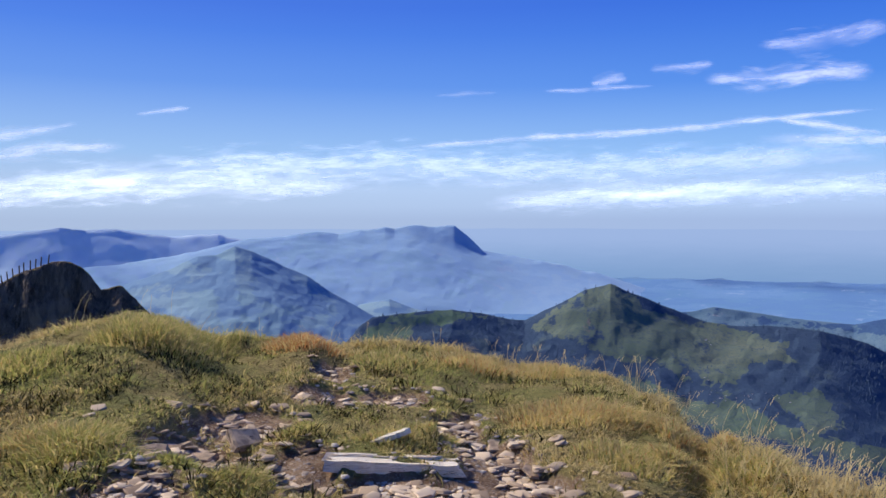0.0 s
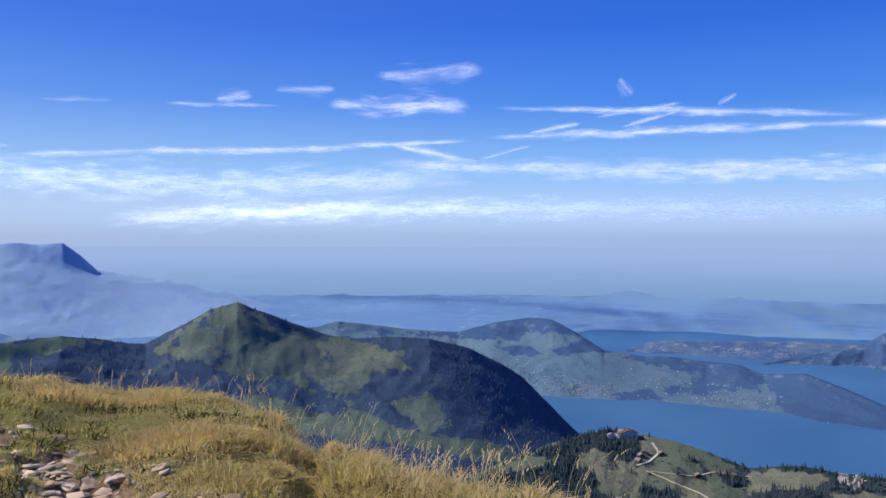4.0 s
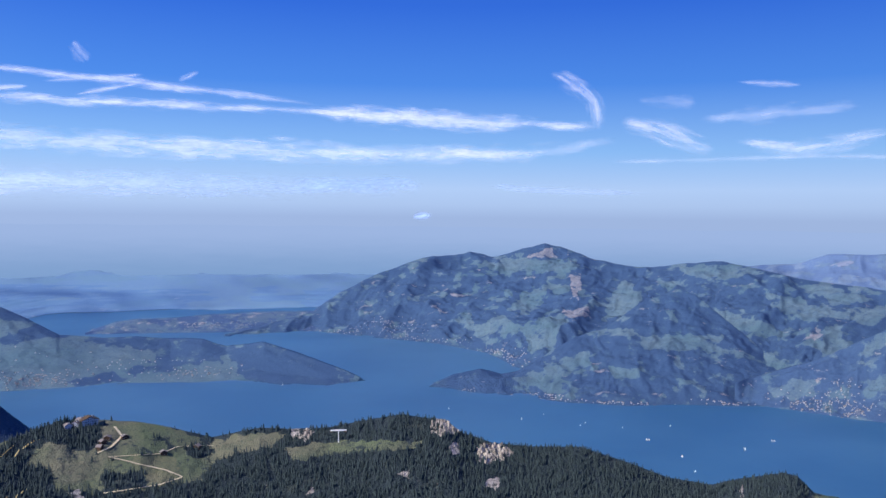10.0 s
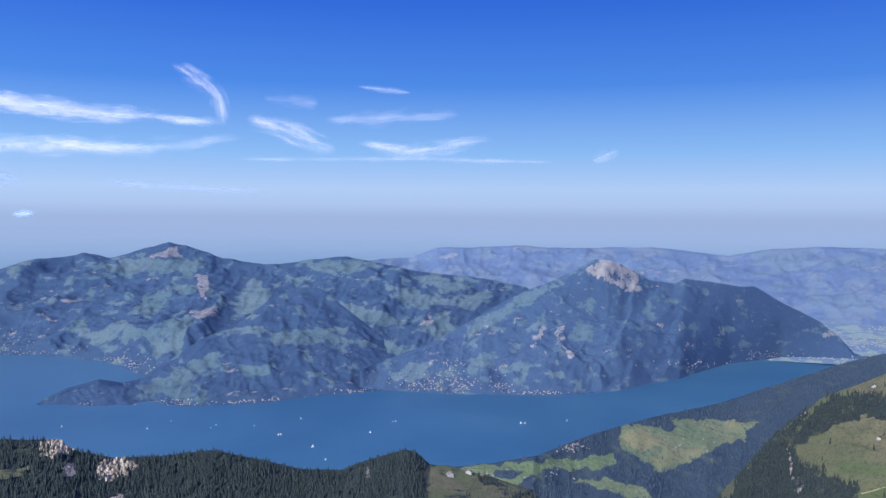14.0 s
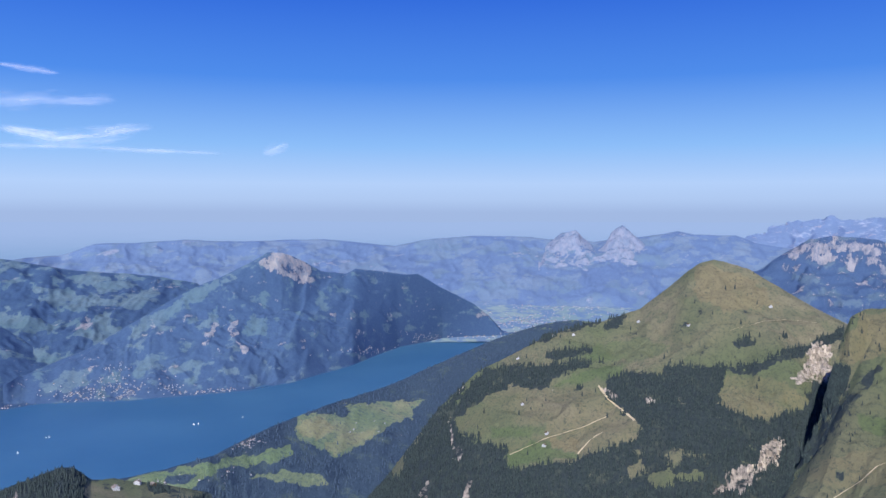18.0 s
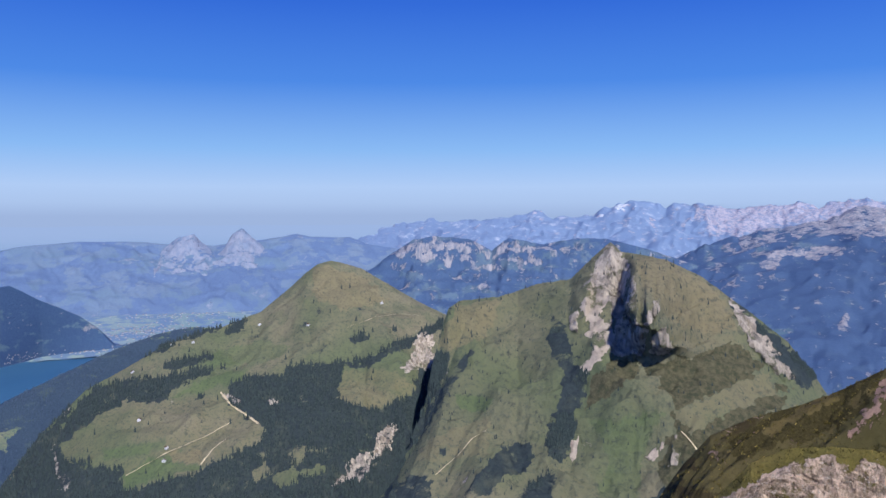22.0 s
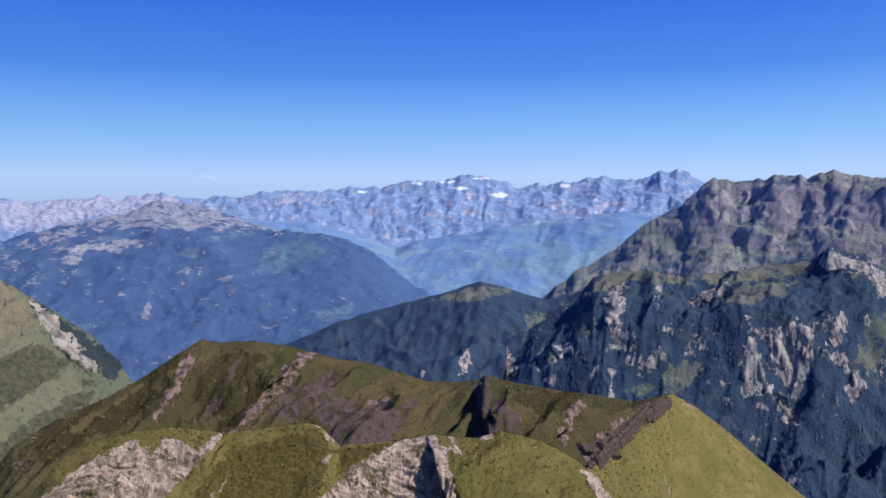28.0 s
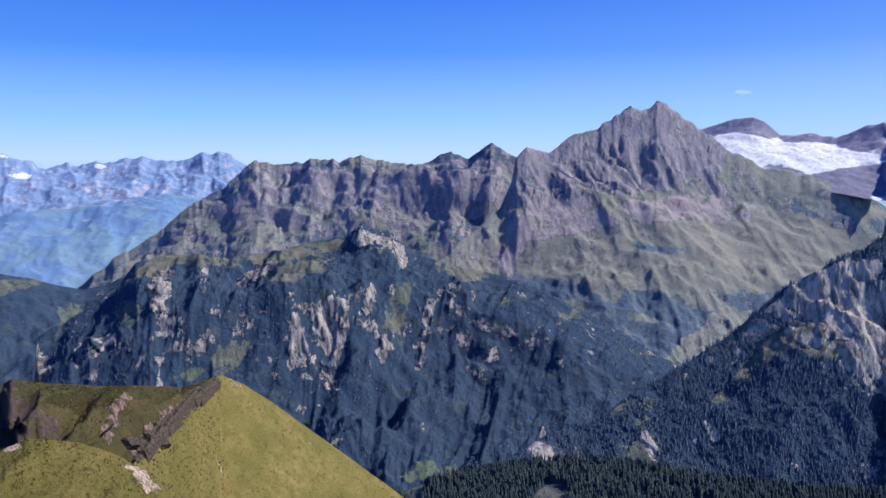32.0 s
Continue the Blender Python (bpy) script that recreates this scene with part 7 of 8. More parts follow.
cloud("cirrus_band", [(65.68, 2.25), (70.17, 1.95), (76.79, 1.73)], 0.56, 0.5, 40)
cloud("small_cumulus", [(60.52, 0.09), (61.73, 0.14)], 0.56, 0.9, 41)
cloud("small_cumulus", [(167.53, 2.17), (169.00, 2.06)], 0.52, 0.6, 42)
cloud("small_cumulus", [(235.28, 6.09), (236.33, 6.01)], 0.32, 0.4, 43)


# ---- forests, towns, tracks ----
def mesh_from(name, verts, faces, materials, slots=None, smooth_faces=False):
    """One mesh out of arrays of points and of triangles or quads."""
    me = bpy.data.meshes.new(name)
    f = np.asarray(faces, dtype=np.int32)
    k = f.shape[1]
    me.vertices.add(len(verts))
    me.vertices.foreach_set("co", np.asarray(verts, dtype=np.float32).ravel())
    me.loops.add(f.size)
    me.loops.foreach_set("vertex_index", f.ravel())
    me.polygons.add(len(f))
    me.polygons.foreach_set("loop_start", np.arange(0, f.size, k, dtype=np.int32))
    me.polygons.foreach_set("loop_total", np.full(len(f), k, dtype=np.int32))
    for m in materials:
        me.materials.append(m)
    if slots is not None:
        me.polygons.foreach_set("material_index", np.asarray(slots, dtype=np.int32))
    if smooth_faces:
        me.polygons.foreach_set("use_smooth", np.ones(len(f), dtype=bool))
    me.update(calc_edges=True)
    return me


def scattered(template, faces, places, turns, sizes):
    """Copies of a template (points, faces) as arrays; sizes: (width, height) of each."""
    c, s = np.cos(turns)[:, None], np.sin(turns)[:, None]
    x, y, z = template[:, 0][None], template[:, 1][None], template[:, 2][None]
    w, h = sizes[:, :1], sizes[:, 1:]
    pts = np.stack([(x * c - y * s) * w + places[:, :1], (x * s + y * c) * w + places[:, 1:2], z * h + places[:, 2:]], -1)
    n = len(template)
    return pts.reshape(-1, 3), (faces[None] + (np.arange(len(places)) * n)[:, None, None]).reshape(-1, faces.shape[1])


def leaf_material(name, a, b):
    n = Nodes(name)
    r = n.tree.nodes.new("ShaderNodeNewGeometry").outputs["Random Per Island"]
    n.bsdf.inputs["Specular IOR Level"].default_value = 0.1
    return n.done(n.mix(r, a, b), 0.9, 0.1)


fir_near = leaf_material("fir_needles", lin(45, 57, 62), lin(65, 77, 79))
# Bluer, paler copies of the needles: haze is put into distant trees' colour.
haze_fir_far = leaf_material("haze_far_fir_needles", lin(58, 76, 98), lin(74, 91, 112))
haze_fir_pale = leaf_material("hazy_fir_needles", lin(62, 78, 98), lin(82, 98, 114))
haze_fir_blue = leaf_material("haze_blue_fir_needles", lin(50, 67, 88), lin(74, 91, 107))

fir_pts, fir_faces = [], []
for z0, z1, w0 in ((0.06, 0.5, 0.5), (0.32, 0.78, 0.38), (0.6, 1.0, 0.24)):
    b0 = len(fir_pts)
    for k in range(6):
        a = k * math.pi / 3 + z0 * 3
        rad = w0 * (1.0 if k % 2 else 0.72)
        fir_pts.append((rad * math.cos(a), rad * math.sin(a), z0 - (0.05 if k % 2 else 0)))
    fir_pts.append((0, 0, z1))
    fir_faces += [(b0 + k, b0 + (k + 1) % 6, b0 + 6) for k in range(6)]
fir_pts, fir_faces = np.array(fir_pts), np.array(fir_faces)


def pick(land, n, mask, rng):
    """Random points on a mountain's front, weighed by area and by the mask."""
    L = LAND[land]
    k = L["rows"]
    X, Y, Z = L["X"][:, :k], L["Y"][:, :k], L["Z"][:, :k]
    d1 = np.hypot(np.gradient(X, axis=0), np.gradient(Y, axis=0))
    d2 = np.sqrt(np.gradient(X, axis=1) ** 2 + np.gradient(Y, axis=1) ** 2 + np.gradient(Z, axis=1) ** 2)
    w = (d1 * d2 * mask(L)[:, :k]).ravel()
    i = rng.choice(w.size, n, p=w / w.sum())
    a, b = np.unravel_index(i, X.shape)
    a2, b2 = np.minimum(a + 1, X.shape[0] - 1), np.minimum(b + 1, k - 1)
    u, v = rng.rand(n), rng.rand(n)
    out = []
    for F in (X, Y, Z):
        out.append((F[a, b] * (1 - u) + F[a2, b] * u) * (1 - v) + (F[a, b2] * (1 - u) + F[a2, b2] * u) * v)
    return np.stack(out, -1)


def forest(land, n, low, high, material, label, seed, tight=0.5, slim=0.42):
    rng = np.random.RandomState(seed)

    def mask(L):
        rag = (fbm(L["X"] / 9 + 3, L["Y"] / 9 + L["Z"] / 9, seed, 5) - 0.5) * 0.5
        return ((L["meadow"] + rag < tight) & (L["rock"] + rag < 0.5) & (L["elev"] > -23.5)).astype(float) + 0.004 * (L["rock"] < 0.6)

    p = pick(land, n, mask, rng)
    h = rng.uniform(low, high, n)[:, None]
    v, f = scattered(fir_pts, fir_faces, p - [0, 0, 0.1], rng.uniform(0, 6.28, n), np.concatenate([h * slim * rng.uniform(0.8, 1.3, (n, 1)), h], 1))
    tagged(new("forest", mesh_from("forest", v, f, [material])), label, "forest", kind="stuff")


forest("alp_ridge", 19000, 2.4, 4.4, fir_near, "dense dark conifers on the alp ridge", 101)
forest("meadow_hill", 13000, 1.8, 3.4, fir_near, "dark conifer woods between the alp pastures", 102)
forest("pasture_slope", 3200, 1.6, 3.0, fir_near, "scattered dark conifers on the dry pasture slope", 103, 0.35)
forest("rocky_peak", 2600, 0.5, 1.6, fir_near, "dark shrubs and conifers under the rocky peak", 104, 0.2)
forest("shore_ridge", 6000, 2.6, 4.4, haze_fir_far, "haze-blue woods on the shore ridge", 105)
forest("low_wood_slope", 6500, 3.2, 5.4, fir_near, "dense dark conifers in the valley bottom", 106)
forest("right_slope", 7000, 2.2, 3.8, haze_fir_pale, "dark conifers climbing towards the cliffs", 107)
forest("horn_mountain", 6000, 2.4, 4.2, haze_fir_far, "dark woods on the flank of the horn", 108)
forest("cliff_shelf", 9000, 2.2, 3.8, haze_fir_blue, "steep haze-blue conifer forest below the cliffs", 109)

n = Nodes("haze_tinted_plaster")
# The plaster white is dulled and blued to carry distance haze.
wall_mat = n.done(n.mix(n.noise(0.8, 3), lin(178, 184, 198), lin(200, 204, 210)), 0.9)
n = Nodes("tiled_roof")
roof_mat = n.done(n.mix(n.noise(0.5, 3), lin(146, 136, 134), lin(126, 120, 120)), 0.9)
n = Nodes("larch_boards")
timber_mat = n.done(n.mix(n.noise(3, 4, 0.6, n.stretch(1, 1, 6)), lin(82, 66, 54), lin(104, 86, 70)), 0.85)
n = Nodes("dark_glass")
glass_mat = n.done(lin(40, 48, 58), 0.15, 0.5)
n = Nodes("gravel")
gravel_mat = n.done(n.mix(n.noise(2, 4), lin(196, 182, 150), lin(216, 204, 176)), 0.95)
n = Nodes("white_paint")
white_mat = n.done(n.mix(n.noise(2, 2), lin(236, 236, 236), lin(248, 248, 246)), 0.5)

hut = np.array([(-.5, -.4, 0), (.5, -.4, 0), (.5, .4, 0), (-.5, .4, 0), (-.5, -.4, .6), (.5, -.4, .6), (.5, .4, .6), (-.5, .4, .6), (-.58, 0, 1), (.58, 0, 1), (-.58, -.5, .55), (.58, -.5, .55), (.58, .5, .55), (-.58, .5, .55)])
hut_faces = np.array([(0, 1, 5, 4), (1, 2, 6, 5), (2, 3, 7, 6), (3, 0, 4, 7), (10, 11, 9, 8), (12, 13, 8, 9), (4, 7, 8, 8), (6, 5, 9, 9)])[:6]


def town(land, label, spots, size, seed):
    """Many small far houses; spots: (azimuth, elevation, half width, half height, number)."""
    rng = np.random.RandomState(seed)
    P = []
    for a0, e0, da, de, number in spots:
        P.append(pick(land, number, lambda L: np.exp(-(((L["az"][:, None] - a0) / da) ** 2 + ((L["elev"] - e0) / de) ** 2)) + 1e-12, rng))
    p = np.concatenate(P)
    s = rng.uniform(0.5, 1.1, (len(p), 1)) * size * 0.58
    v, f = scattered(hut, hut_faces, p - [0, 0, 0.3], rng.choice([0.2, 1.77, 0.6], len(p)) + rng.normal(0, 0.15, len(p)), np.concatenate([s, s * rng.uniform(0.7, 1.1, (len(p), 1))], 1))
    slots = np.tile([0, 0, 0, 0, 1, 1], len(p))
    tagged(new("houses", mesh_from("houses", v, f, [wall_mat, roof_mat], slots)), label, "town", kind="stuff")


town("rocky_lake_peak", "white lakeside town houses with reddish roofs", [(88.29, -11.62, 2.4, 0.5, 200), (89.05, -10.61, 0.8, 0.5, 40), (92.61, -11.72, 0.6, 0.2, 25), (95.29, -12.13, 2.0, 0.12, 50), (106.47, -9.76, 2.5, 0.25, 50), (110.42, -8.83, 1.6, 0.2, 60)], 4.6, 201)
town("great_lake_mountain", "white villages along the far lake shore", [(67.73, -9.94, 0.9, 0.5, 60), (58.99, -7.83, 1.6, 0.6, 120), (65.77, -9.43, 1.2, 0.15, 40), (61.80, -8.68, 2.0, 0.12, 40), (55.38, -8.06, 2.2, 0.15, 50)], 5.0, 202)
town("low_peninsula", "pale lakeside villages on the low peninsula", [(46.5, -7.4, 2.2, 0.2, 60), (51.5, -7.6, 2.4, 0.25, 90)], 4.5, 208)
town("wooded_nose_mountain", "white houses strung along the wooded shore", [(69.05, -12.35, 1.6, 0.15, 70), (74.89, -12.59, 3.5, 0.08, 60), (81.69, -12.08, 1.0, 0.1, 30), (64.20, -12.12, 0.8, 0.1, 16), (85.30, -11.88, 0.9, 0.3, 60)], 4.4, 203)
town("lakeside_ridge", "pale villages on the plain below the ridge", [(35.19, -10.54, 2.2, 0.4, 160), (45.59, -10.64, 2.4, 0.3, 70), (31.62, -9.39, 3, 0.7, 60), (41.60, -9.84, 3, 0.6, 50)], 5, 204)
town("valley_floor", "hazy white town spread over the valley floor", [(116.96, -7.75, 2.2, 0.4, 200), (119.88, -6.06, 2.6, 0.4, 220), (118.80, -6.69, 3.4, 0.7, 150), (113.16, -8.71, 1.6, 0.15, 60)], 6.5, 205)
town("shore_ridge", "scattered houses of hillside hamlets", [(97.54, -15.69, 1.1, 0.3, 50), (105.38, -14.83, 2, 0.7, 12), (95.37, -17.72, 1.5, 0.4, 12), (92.21, -17.82, 0.8, 0.3, 14)], 2.4, 206)
town("horn_mountain", "scattered farmhouses on the green slopes", [(18.11, -8.21, 0.7, 0.2, 5), (20.22, -11.65, 2, 0.3, 14), (18.10, -11.73, 3, 0.8, 12)], 2.4, 207)


def spot(land, az, el):
    """The point of a mountain's front at that azimuth and elevation."""
    L = LAND[land]
    i = int(np.clip(np.searchsorted(L["az"], az), 0, len(L["az"]) - 1))
    e = L["elev"][i, :L["rows"]]
    top = np.maximum.accumulate(e)
    k = int(np.searchsorted(top, min(el, top[-1] - 1e-4)))
    k = min(k, L["rows"] - 1)
    j = max(k - 1, 0)
    f = 0.0 if k == j else float(np.clip((el - top[j]) / (e[k] - top[j] + 1e-9), 0, 1))
    return Vector([float(L[c][i, j] + (L[c][i, k] - L[c][i, j]) * f) for c in "XYZ"])


def part(name, bm, material, parent, label=""):
    me = bpy.data.meshes.new(name)
    bm.to_mesh(me)
    bm.free()
    me.materials.append(material)
    ob = new(name, me)
    ob.parent = parent
    if label:
        tagged(ob, label)
    return ob


def box(x0, y0, z0, x1, y1, z1, bevel=0.0):
    bm = bmesh.new()
    bmesh.ops.create_cube(bm, size=1, matrix=Matrix.Translation(((x0 + x1) / 2, (y0 + y1) / 2, (z0 + z1) / 2)) @ Matrix.Diagonal((x1 - x0, y1 - y0, z1 - z0, 1)))
    if bevel:
        bmesh.ops.bevel(bm, geom=bm.edges[:], offset=bevel, segments=2, affect='EDGES')
    return bm


def prism(outline, y0, y1):
    """A solid out of an outline in x and z, from y0 to y1."""
    bm = bmesh.new()
    a = [bm.verts.new((x, y0, z)) for x, z in outline]
    b = [bm.verts.new((x, y1, z)) for x, z in outline]
    bm.faces.new(a)
    bm.faces.new(b[::-1])
    for k in range(len(a)):
        bm.faces.new((a[k], b[k], b[(k + 1) % len(a)], a[(k + 1) % len(a)]))
    bmesh.ops.recalc_face_normals(bm, faces=bm.faces)
    return bm


def track(land, points, width, label):
    """A gravel track laid on the slope."""
    q = np.array(points, dtype=float)
    run = np.concatenate([[0], np.cumsum(np.hypot(np.diff(q[:, 0]), np.diff(q[:, 1])))])
    k = np.linspace(0, run[-1], max(8, int(run[-1] / 0.09)))
    P = np.array([spot(land, np.interp(x, run, q[:, 0]), np.interp(x, run, q[:, 1])) for x in k])
    for _ in range(2):
        P[1:-1] = (P[:-2] + 2 * P[1:-1] + P[2:]) / 4
    T = np.gradient(P, axis=0)
    S = np.stack([-T[:, 1], T[:, 0]], 1)
    S = S / (np.linalg.norm(S, axis=1)[:, None] + 1e-9) * width * (0.8 + 0.4 * np.random.RandomState(3).rand(len(k), 1))
    X, Y = np.stack([P[:, 0] - S[:, 0], P[:, 0] + S[:, 0]], 1), np.stack([P[:, 1] - S[:, 1], P[:, 1] + S[:, 1]], 1)
    Z = np.stack([P[:, 2], P[:, 2]], 1) + 0.35
    tagged(sheet("track", X, Y, Z, gravel_mat), label, "track", kind="structure")


track("alp_ridge", [(40.45, -13.78), (40.9, -14.42), (40.26, -15.01), (39.35, -15.34)], 0.8, "pale gravel track winding over alp pasture")
track("alp_ridge", [(40.08, -15.64), (42.13, -16.32), (43.72, -16.82), (44.72, -17.31), (43.26, -17.66), (41.0, -17.79), (39.71, -17.83)], 0.8, "pale gravel track with a wide bend")
track("alp_ridge", [(40.08, -15.64), (43.26, -15.73), (44.41, -15.35), (46.73, -15.45)], 0.6, "pale gravel track to the alp huts")
track("meadow_hill", [(116.07, -16.79), (118.7, -15.59), (121.11, -14.81), (122.92, -13.94)], 0.5, "pale track crossing the round pasture")
track("meadow_hill", [(120.8, -16.59), (121.72, -15.56), (122.52, -15.05)], 0.4, "pale track branching down the pasture")
track("meadow_hill", [(122.23, -11.95), (122.91, -12.87), (124.11, -13.69), (124.71, -14.17)], 0.7, "white gravel track along the wood")
track("meadow_hill", [(130.91, -7.83), (132.79, -7.19), (134.28, -6.95), (136.11, -7.08)], 0.3, "faint path round the grassy hill")
track("rocky_peak", [(154.2, -14.52), (154.99, -15.31), (155.39, -15.96), (156.55, -15.41), (158.26, -14.57), (159.01, -14.15)], 0.18, "narrow trodden path over the saddle")
track("rocky_peak", [(137.17, -17.96), (138.77, -16.67), (139.77, -15.56), (140.78, -15.01)], 0.16, "narrow trodden path up the pasture")


# ---- houses, boats, lift ----
def chalet(width, deep, tall, wall, roof_m, label, rows=2, cols=4):
    """A gabled mountain house with its windows and door."""
    house = tagged(new("alpine_house"), label, "house", "houses on the alp")
    w, d, e = width / 2, deep / 2, tall * 0.62
    part("wall", prism([(-w, -tall * 0.3), (w, -tall * 0.3), (w, e), (0, tall), (-w, e)], -d, d), wall, house)
    rise = (tall - e) / w
    for s in (-1, 1):
        over = w * 1.15
        part("roof_slope", prism([(0, tall * 1.02), (s * over, tall - over * rise + tall * 0.02), (s * over, tall - over * rise + tall * 0.09), (0, tall * 1.09)], -d * 1.12, d * 1.12), roof_m, house, "pitched roof slope")
    part("chimney", box(w * 0.3, -0.1 * d, tall * 0.8, w * 0.45, 0.1 * d, tall * 1.15), wall, house)
    for r in range(rows):
        for c in range(cols):
            x = -w * 0.75 + c * (w * 1.5 / max(cols - 1, 1))
            z = e * (0.15 + 0.48 * r)
            pane = part("window", box(x - w * 0.09, -d - 0.06, z, x + w * 0.09, -d + 0.05, z + e * 0.24), white_mat, house, "small white-framed window")
            part("pane", box(x - w * 0.07, -d - 0.08, z + e * 0.02, x + w * 0.07, -d - 0.05, z + e * 0.22), glass_mat, pane)
    part("door", box(-w * 0.06, -d - 0.07, -tall * 0.02, w * 0.06, -d + 0.04, e * 0.36), timber_mat, house)
    return house


def stand(ob, land, az, el, turn=0.0):
    p = spot(land, az, el)
    ob.matrix_world = Matrix.Translation(p) @ Matrix.Rotation(radians(-az + turn), 4, 'Z')


hotel = chalet(10, 6, 5, wall_mat, timber_mat, "large white mountain hotel on the alp knoll", 3, 7)
stand(hotel, "alp_ridge", 38.91, -13.47, 12)
farm = chalet(4, 3.2, 2.6, timber_mat, roof_mat, "brown timber chalet on the alp pasture", 1, 3)
stand(farm, "alp_ridge", 39.67, -14.75, 30)
cabin = chalet(4.4, 3.6, 3, wall_mat, roof_mat, "white alp house with brown roof", 2, 3)
stand(cabin, "alp_ridge", 38.04, -13.52, -20)
for src, az_, el_, turn in [(cabin, 37.61, -13.60, 15), (cabin, 38.33, -13.32, 40), (farm, 39.97, -14.52, -10), (farm, 39.49, -15.07, 60), (farm, 43.49, -15.75, 10), (farm, 45.64, -15.52, -30),
                            (farm, 41.04, -14.55, 20), (cabin, 88.98, -17.81, 20), (cabin, 90.37, -17.45, -15), (farm, 91.36, -17.69, 35)]:
    p_ = spot("alp_ridge", az_, el_)
    copy_thing(src, Matrix.Translation(p_) @ Matrix.Rotation(radians(-az_ + turn), 4, 'Z'))
small_hut = chalet(1.7, 1.4, 1.2, wall_mat, timber_mat, "small pale alp hut on green pasture", 1, 2)
stand(small_hut, "meadow_hill", 119.05, -8.62, 25)
for az_, el_, turn in [(120.45, -8.53, 5), (118.64, -15.30, 30), (118.44, -16.10, -20), (133.31, -6.18, 15), (116.55, -10.27, 20), (124.91, -7.50, 10), (128.17, -7.63, 50), (116.95, -13.38, -10)]:
    p_ = spot("meadow_hill", az_, el_)
    copy_thing(small_hut, Matrix.Translation(p_) @ Matrix.Rotation(radians(-az_ + turn), 4, 'Z'))

mast = tagged(new("lift_pylon"), "grey steel chairlift pylon with white crossarm", "pylon")
part("pole", prism([(-0.35, -1), (0.35, -1), (0.2, 8), (-0.2, 8)], -0.3, 0.3), white_mat, mast)
part("crossarm", box(-5.5, -0.4, 7.6, 5.5, 0.4, 8.6, 0.1), white_mat, mast)
for s in (-1, 1):
    part("sheave_train", box(s * 4.6 - 0.9, -0.5, 6.9, s * 4.6 + 0.9, 0.5, 7.6, 0.1), timber_mat, mast, "dark cable wheels")
stand(mast, "alp_ridge", 55.25, -15.57, 0)


def boat():
    b = tagged(new("sailing_boat"), "white sailing boat on the blue lake", "boat", "boats on the lake")
    part("hull", prism([(-4.5, 0.1), (-3.6, -0.4), (3.4, -0.4), (4.8, 0.6), (-4.4, 0.6)], -1.1, 1.1), white_mat, b)
    part("sail", prism([(-3, 1.2), (0.4, 1.2), (0.4, 10)], -0.08, 0.08), white_mat, b, "white mainsail")
    part("jib", prism([(0.7, 1.2), (3.8, 1.0), (0.7, 8.5)], -0.06, 0.06), white_mat, b, "white foresail")
    part("mast", box(0.4, -0.1, 0.4, 0.62, 0.1, 10.4), timber_mat, b)
    return b


first_boat = None
for k, (az_, el_) in enumerate([(77.10, -14.87), (85.13, -14.19), (83.33, -14.91), (68.29, -13.96), (72.73, -14.02), (75.30, -14.20), (63.11, -13.37), (94.03, -14.21), (97.27, -13.92),
                                (78.49, -13.86), (69.82, -13.58), (79.31, -15.76), (84.96, -14.19), (94.33, -14.19), (76.94, -14.89), (51.41, -11.65), (80.19, -16.63), (72.39, -14.20)]):
    if first_boat is None:
        first_boat = boat()
    d_ = (LAKE - EYE) / math.tan(radians(el_))
    m_ = Matrix.Translation((d_ * math.sin(radians(az_)), d_ * math.cos(radians(az_)), LAKE)) @ Matrix.Rotation(radians(-az_ + (k * 47) % 80 - 40), 4, 'Z')
    if k == 0:
        first_boat.matrix_world = m_ @ Matrix.Scale(0.32, 4)
    else:
        copy_thing(first_boat, m_).scale = [0.26 + 0.05 * (k % 4)] * 3


# ---- the summit's grass, stones and wood ----
def blade_material():
    n = Nodes("grass_blades")
    tone = n.value("tone")
    c = n.mix(n.step(tone, 0.1, 0.5), lin(168, 168, 94), lin(212, 190, 124))
    c = n.mix(n.step(tone, 0.5, 0.85), c, lin(212, 190, 134))
    c = n.mix(n.step(tone, 0.9, 1.0), c, lin(200, 146, 94))
    n.done(c, 0.7, 0.2)
    t = n.tree
    thru, mix = t.nodes.new("ShaderNodeBsdfTranslucent"), t.nodes.new("ShaderNodeMixShader")
    n.put(thru.inputs[0], c)
    mix.inputs[0].default_value = 0.5
    t.links.new(n.bsdf.outputs[0], mix.inputs[1])
    t.links.new(thru.outputs[0], mix.inputs[2])
    t.links.new(mix.outputs[0], t.nodes["Material Output"].inputs[0])
    return n.mat


blade_mat = blade_material()
n = Nodes("dry_tussocks")
tone_ = n.value("tone")
tussock_mat = n.done(n.mix(n.step(tone_, 0.0, 0.5), lin(48, 44, 22), n.mix(n.step(tone_, 0.4, 0.85), lin(104, 96, 48), lin(164, 144, 88))), 0.9, 0.05)


def blades(name, base, lean, height, width, tone, label, kind="stuff", category="grass", mat=None):
    """Curved grass blades: base points, leaning vectors, heights, widths and tones as arrays."""
    n_ = len(base)
    rng = np.random.RandomState(n_)
    turn = rng.uniform(0, 6.28, n_)
    side = np.stack([np.cos(turn), np.sin(turn), 0 * turn], 1) * width[:, None]
    up = np.zeros((n_, 3))
    up[:, 2] = height
    bend = np.concatenate([lean, np.zeros((n_, 1))], 1)
    p0, p1, p2 = base, base + up * 0.55 + bend * 0.3, base + up * (1 - 0.25 * np.linalg.norm(lean, axis=1) / height)[:, None] + bend
    V = np.stack([p0 - side, p0 + side, p1 - side * 0.8, p1 + side * 0.8, p2], 1).reshape(-1, 3)
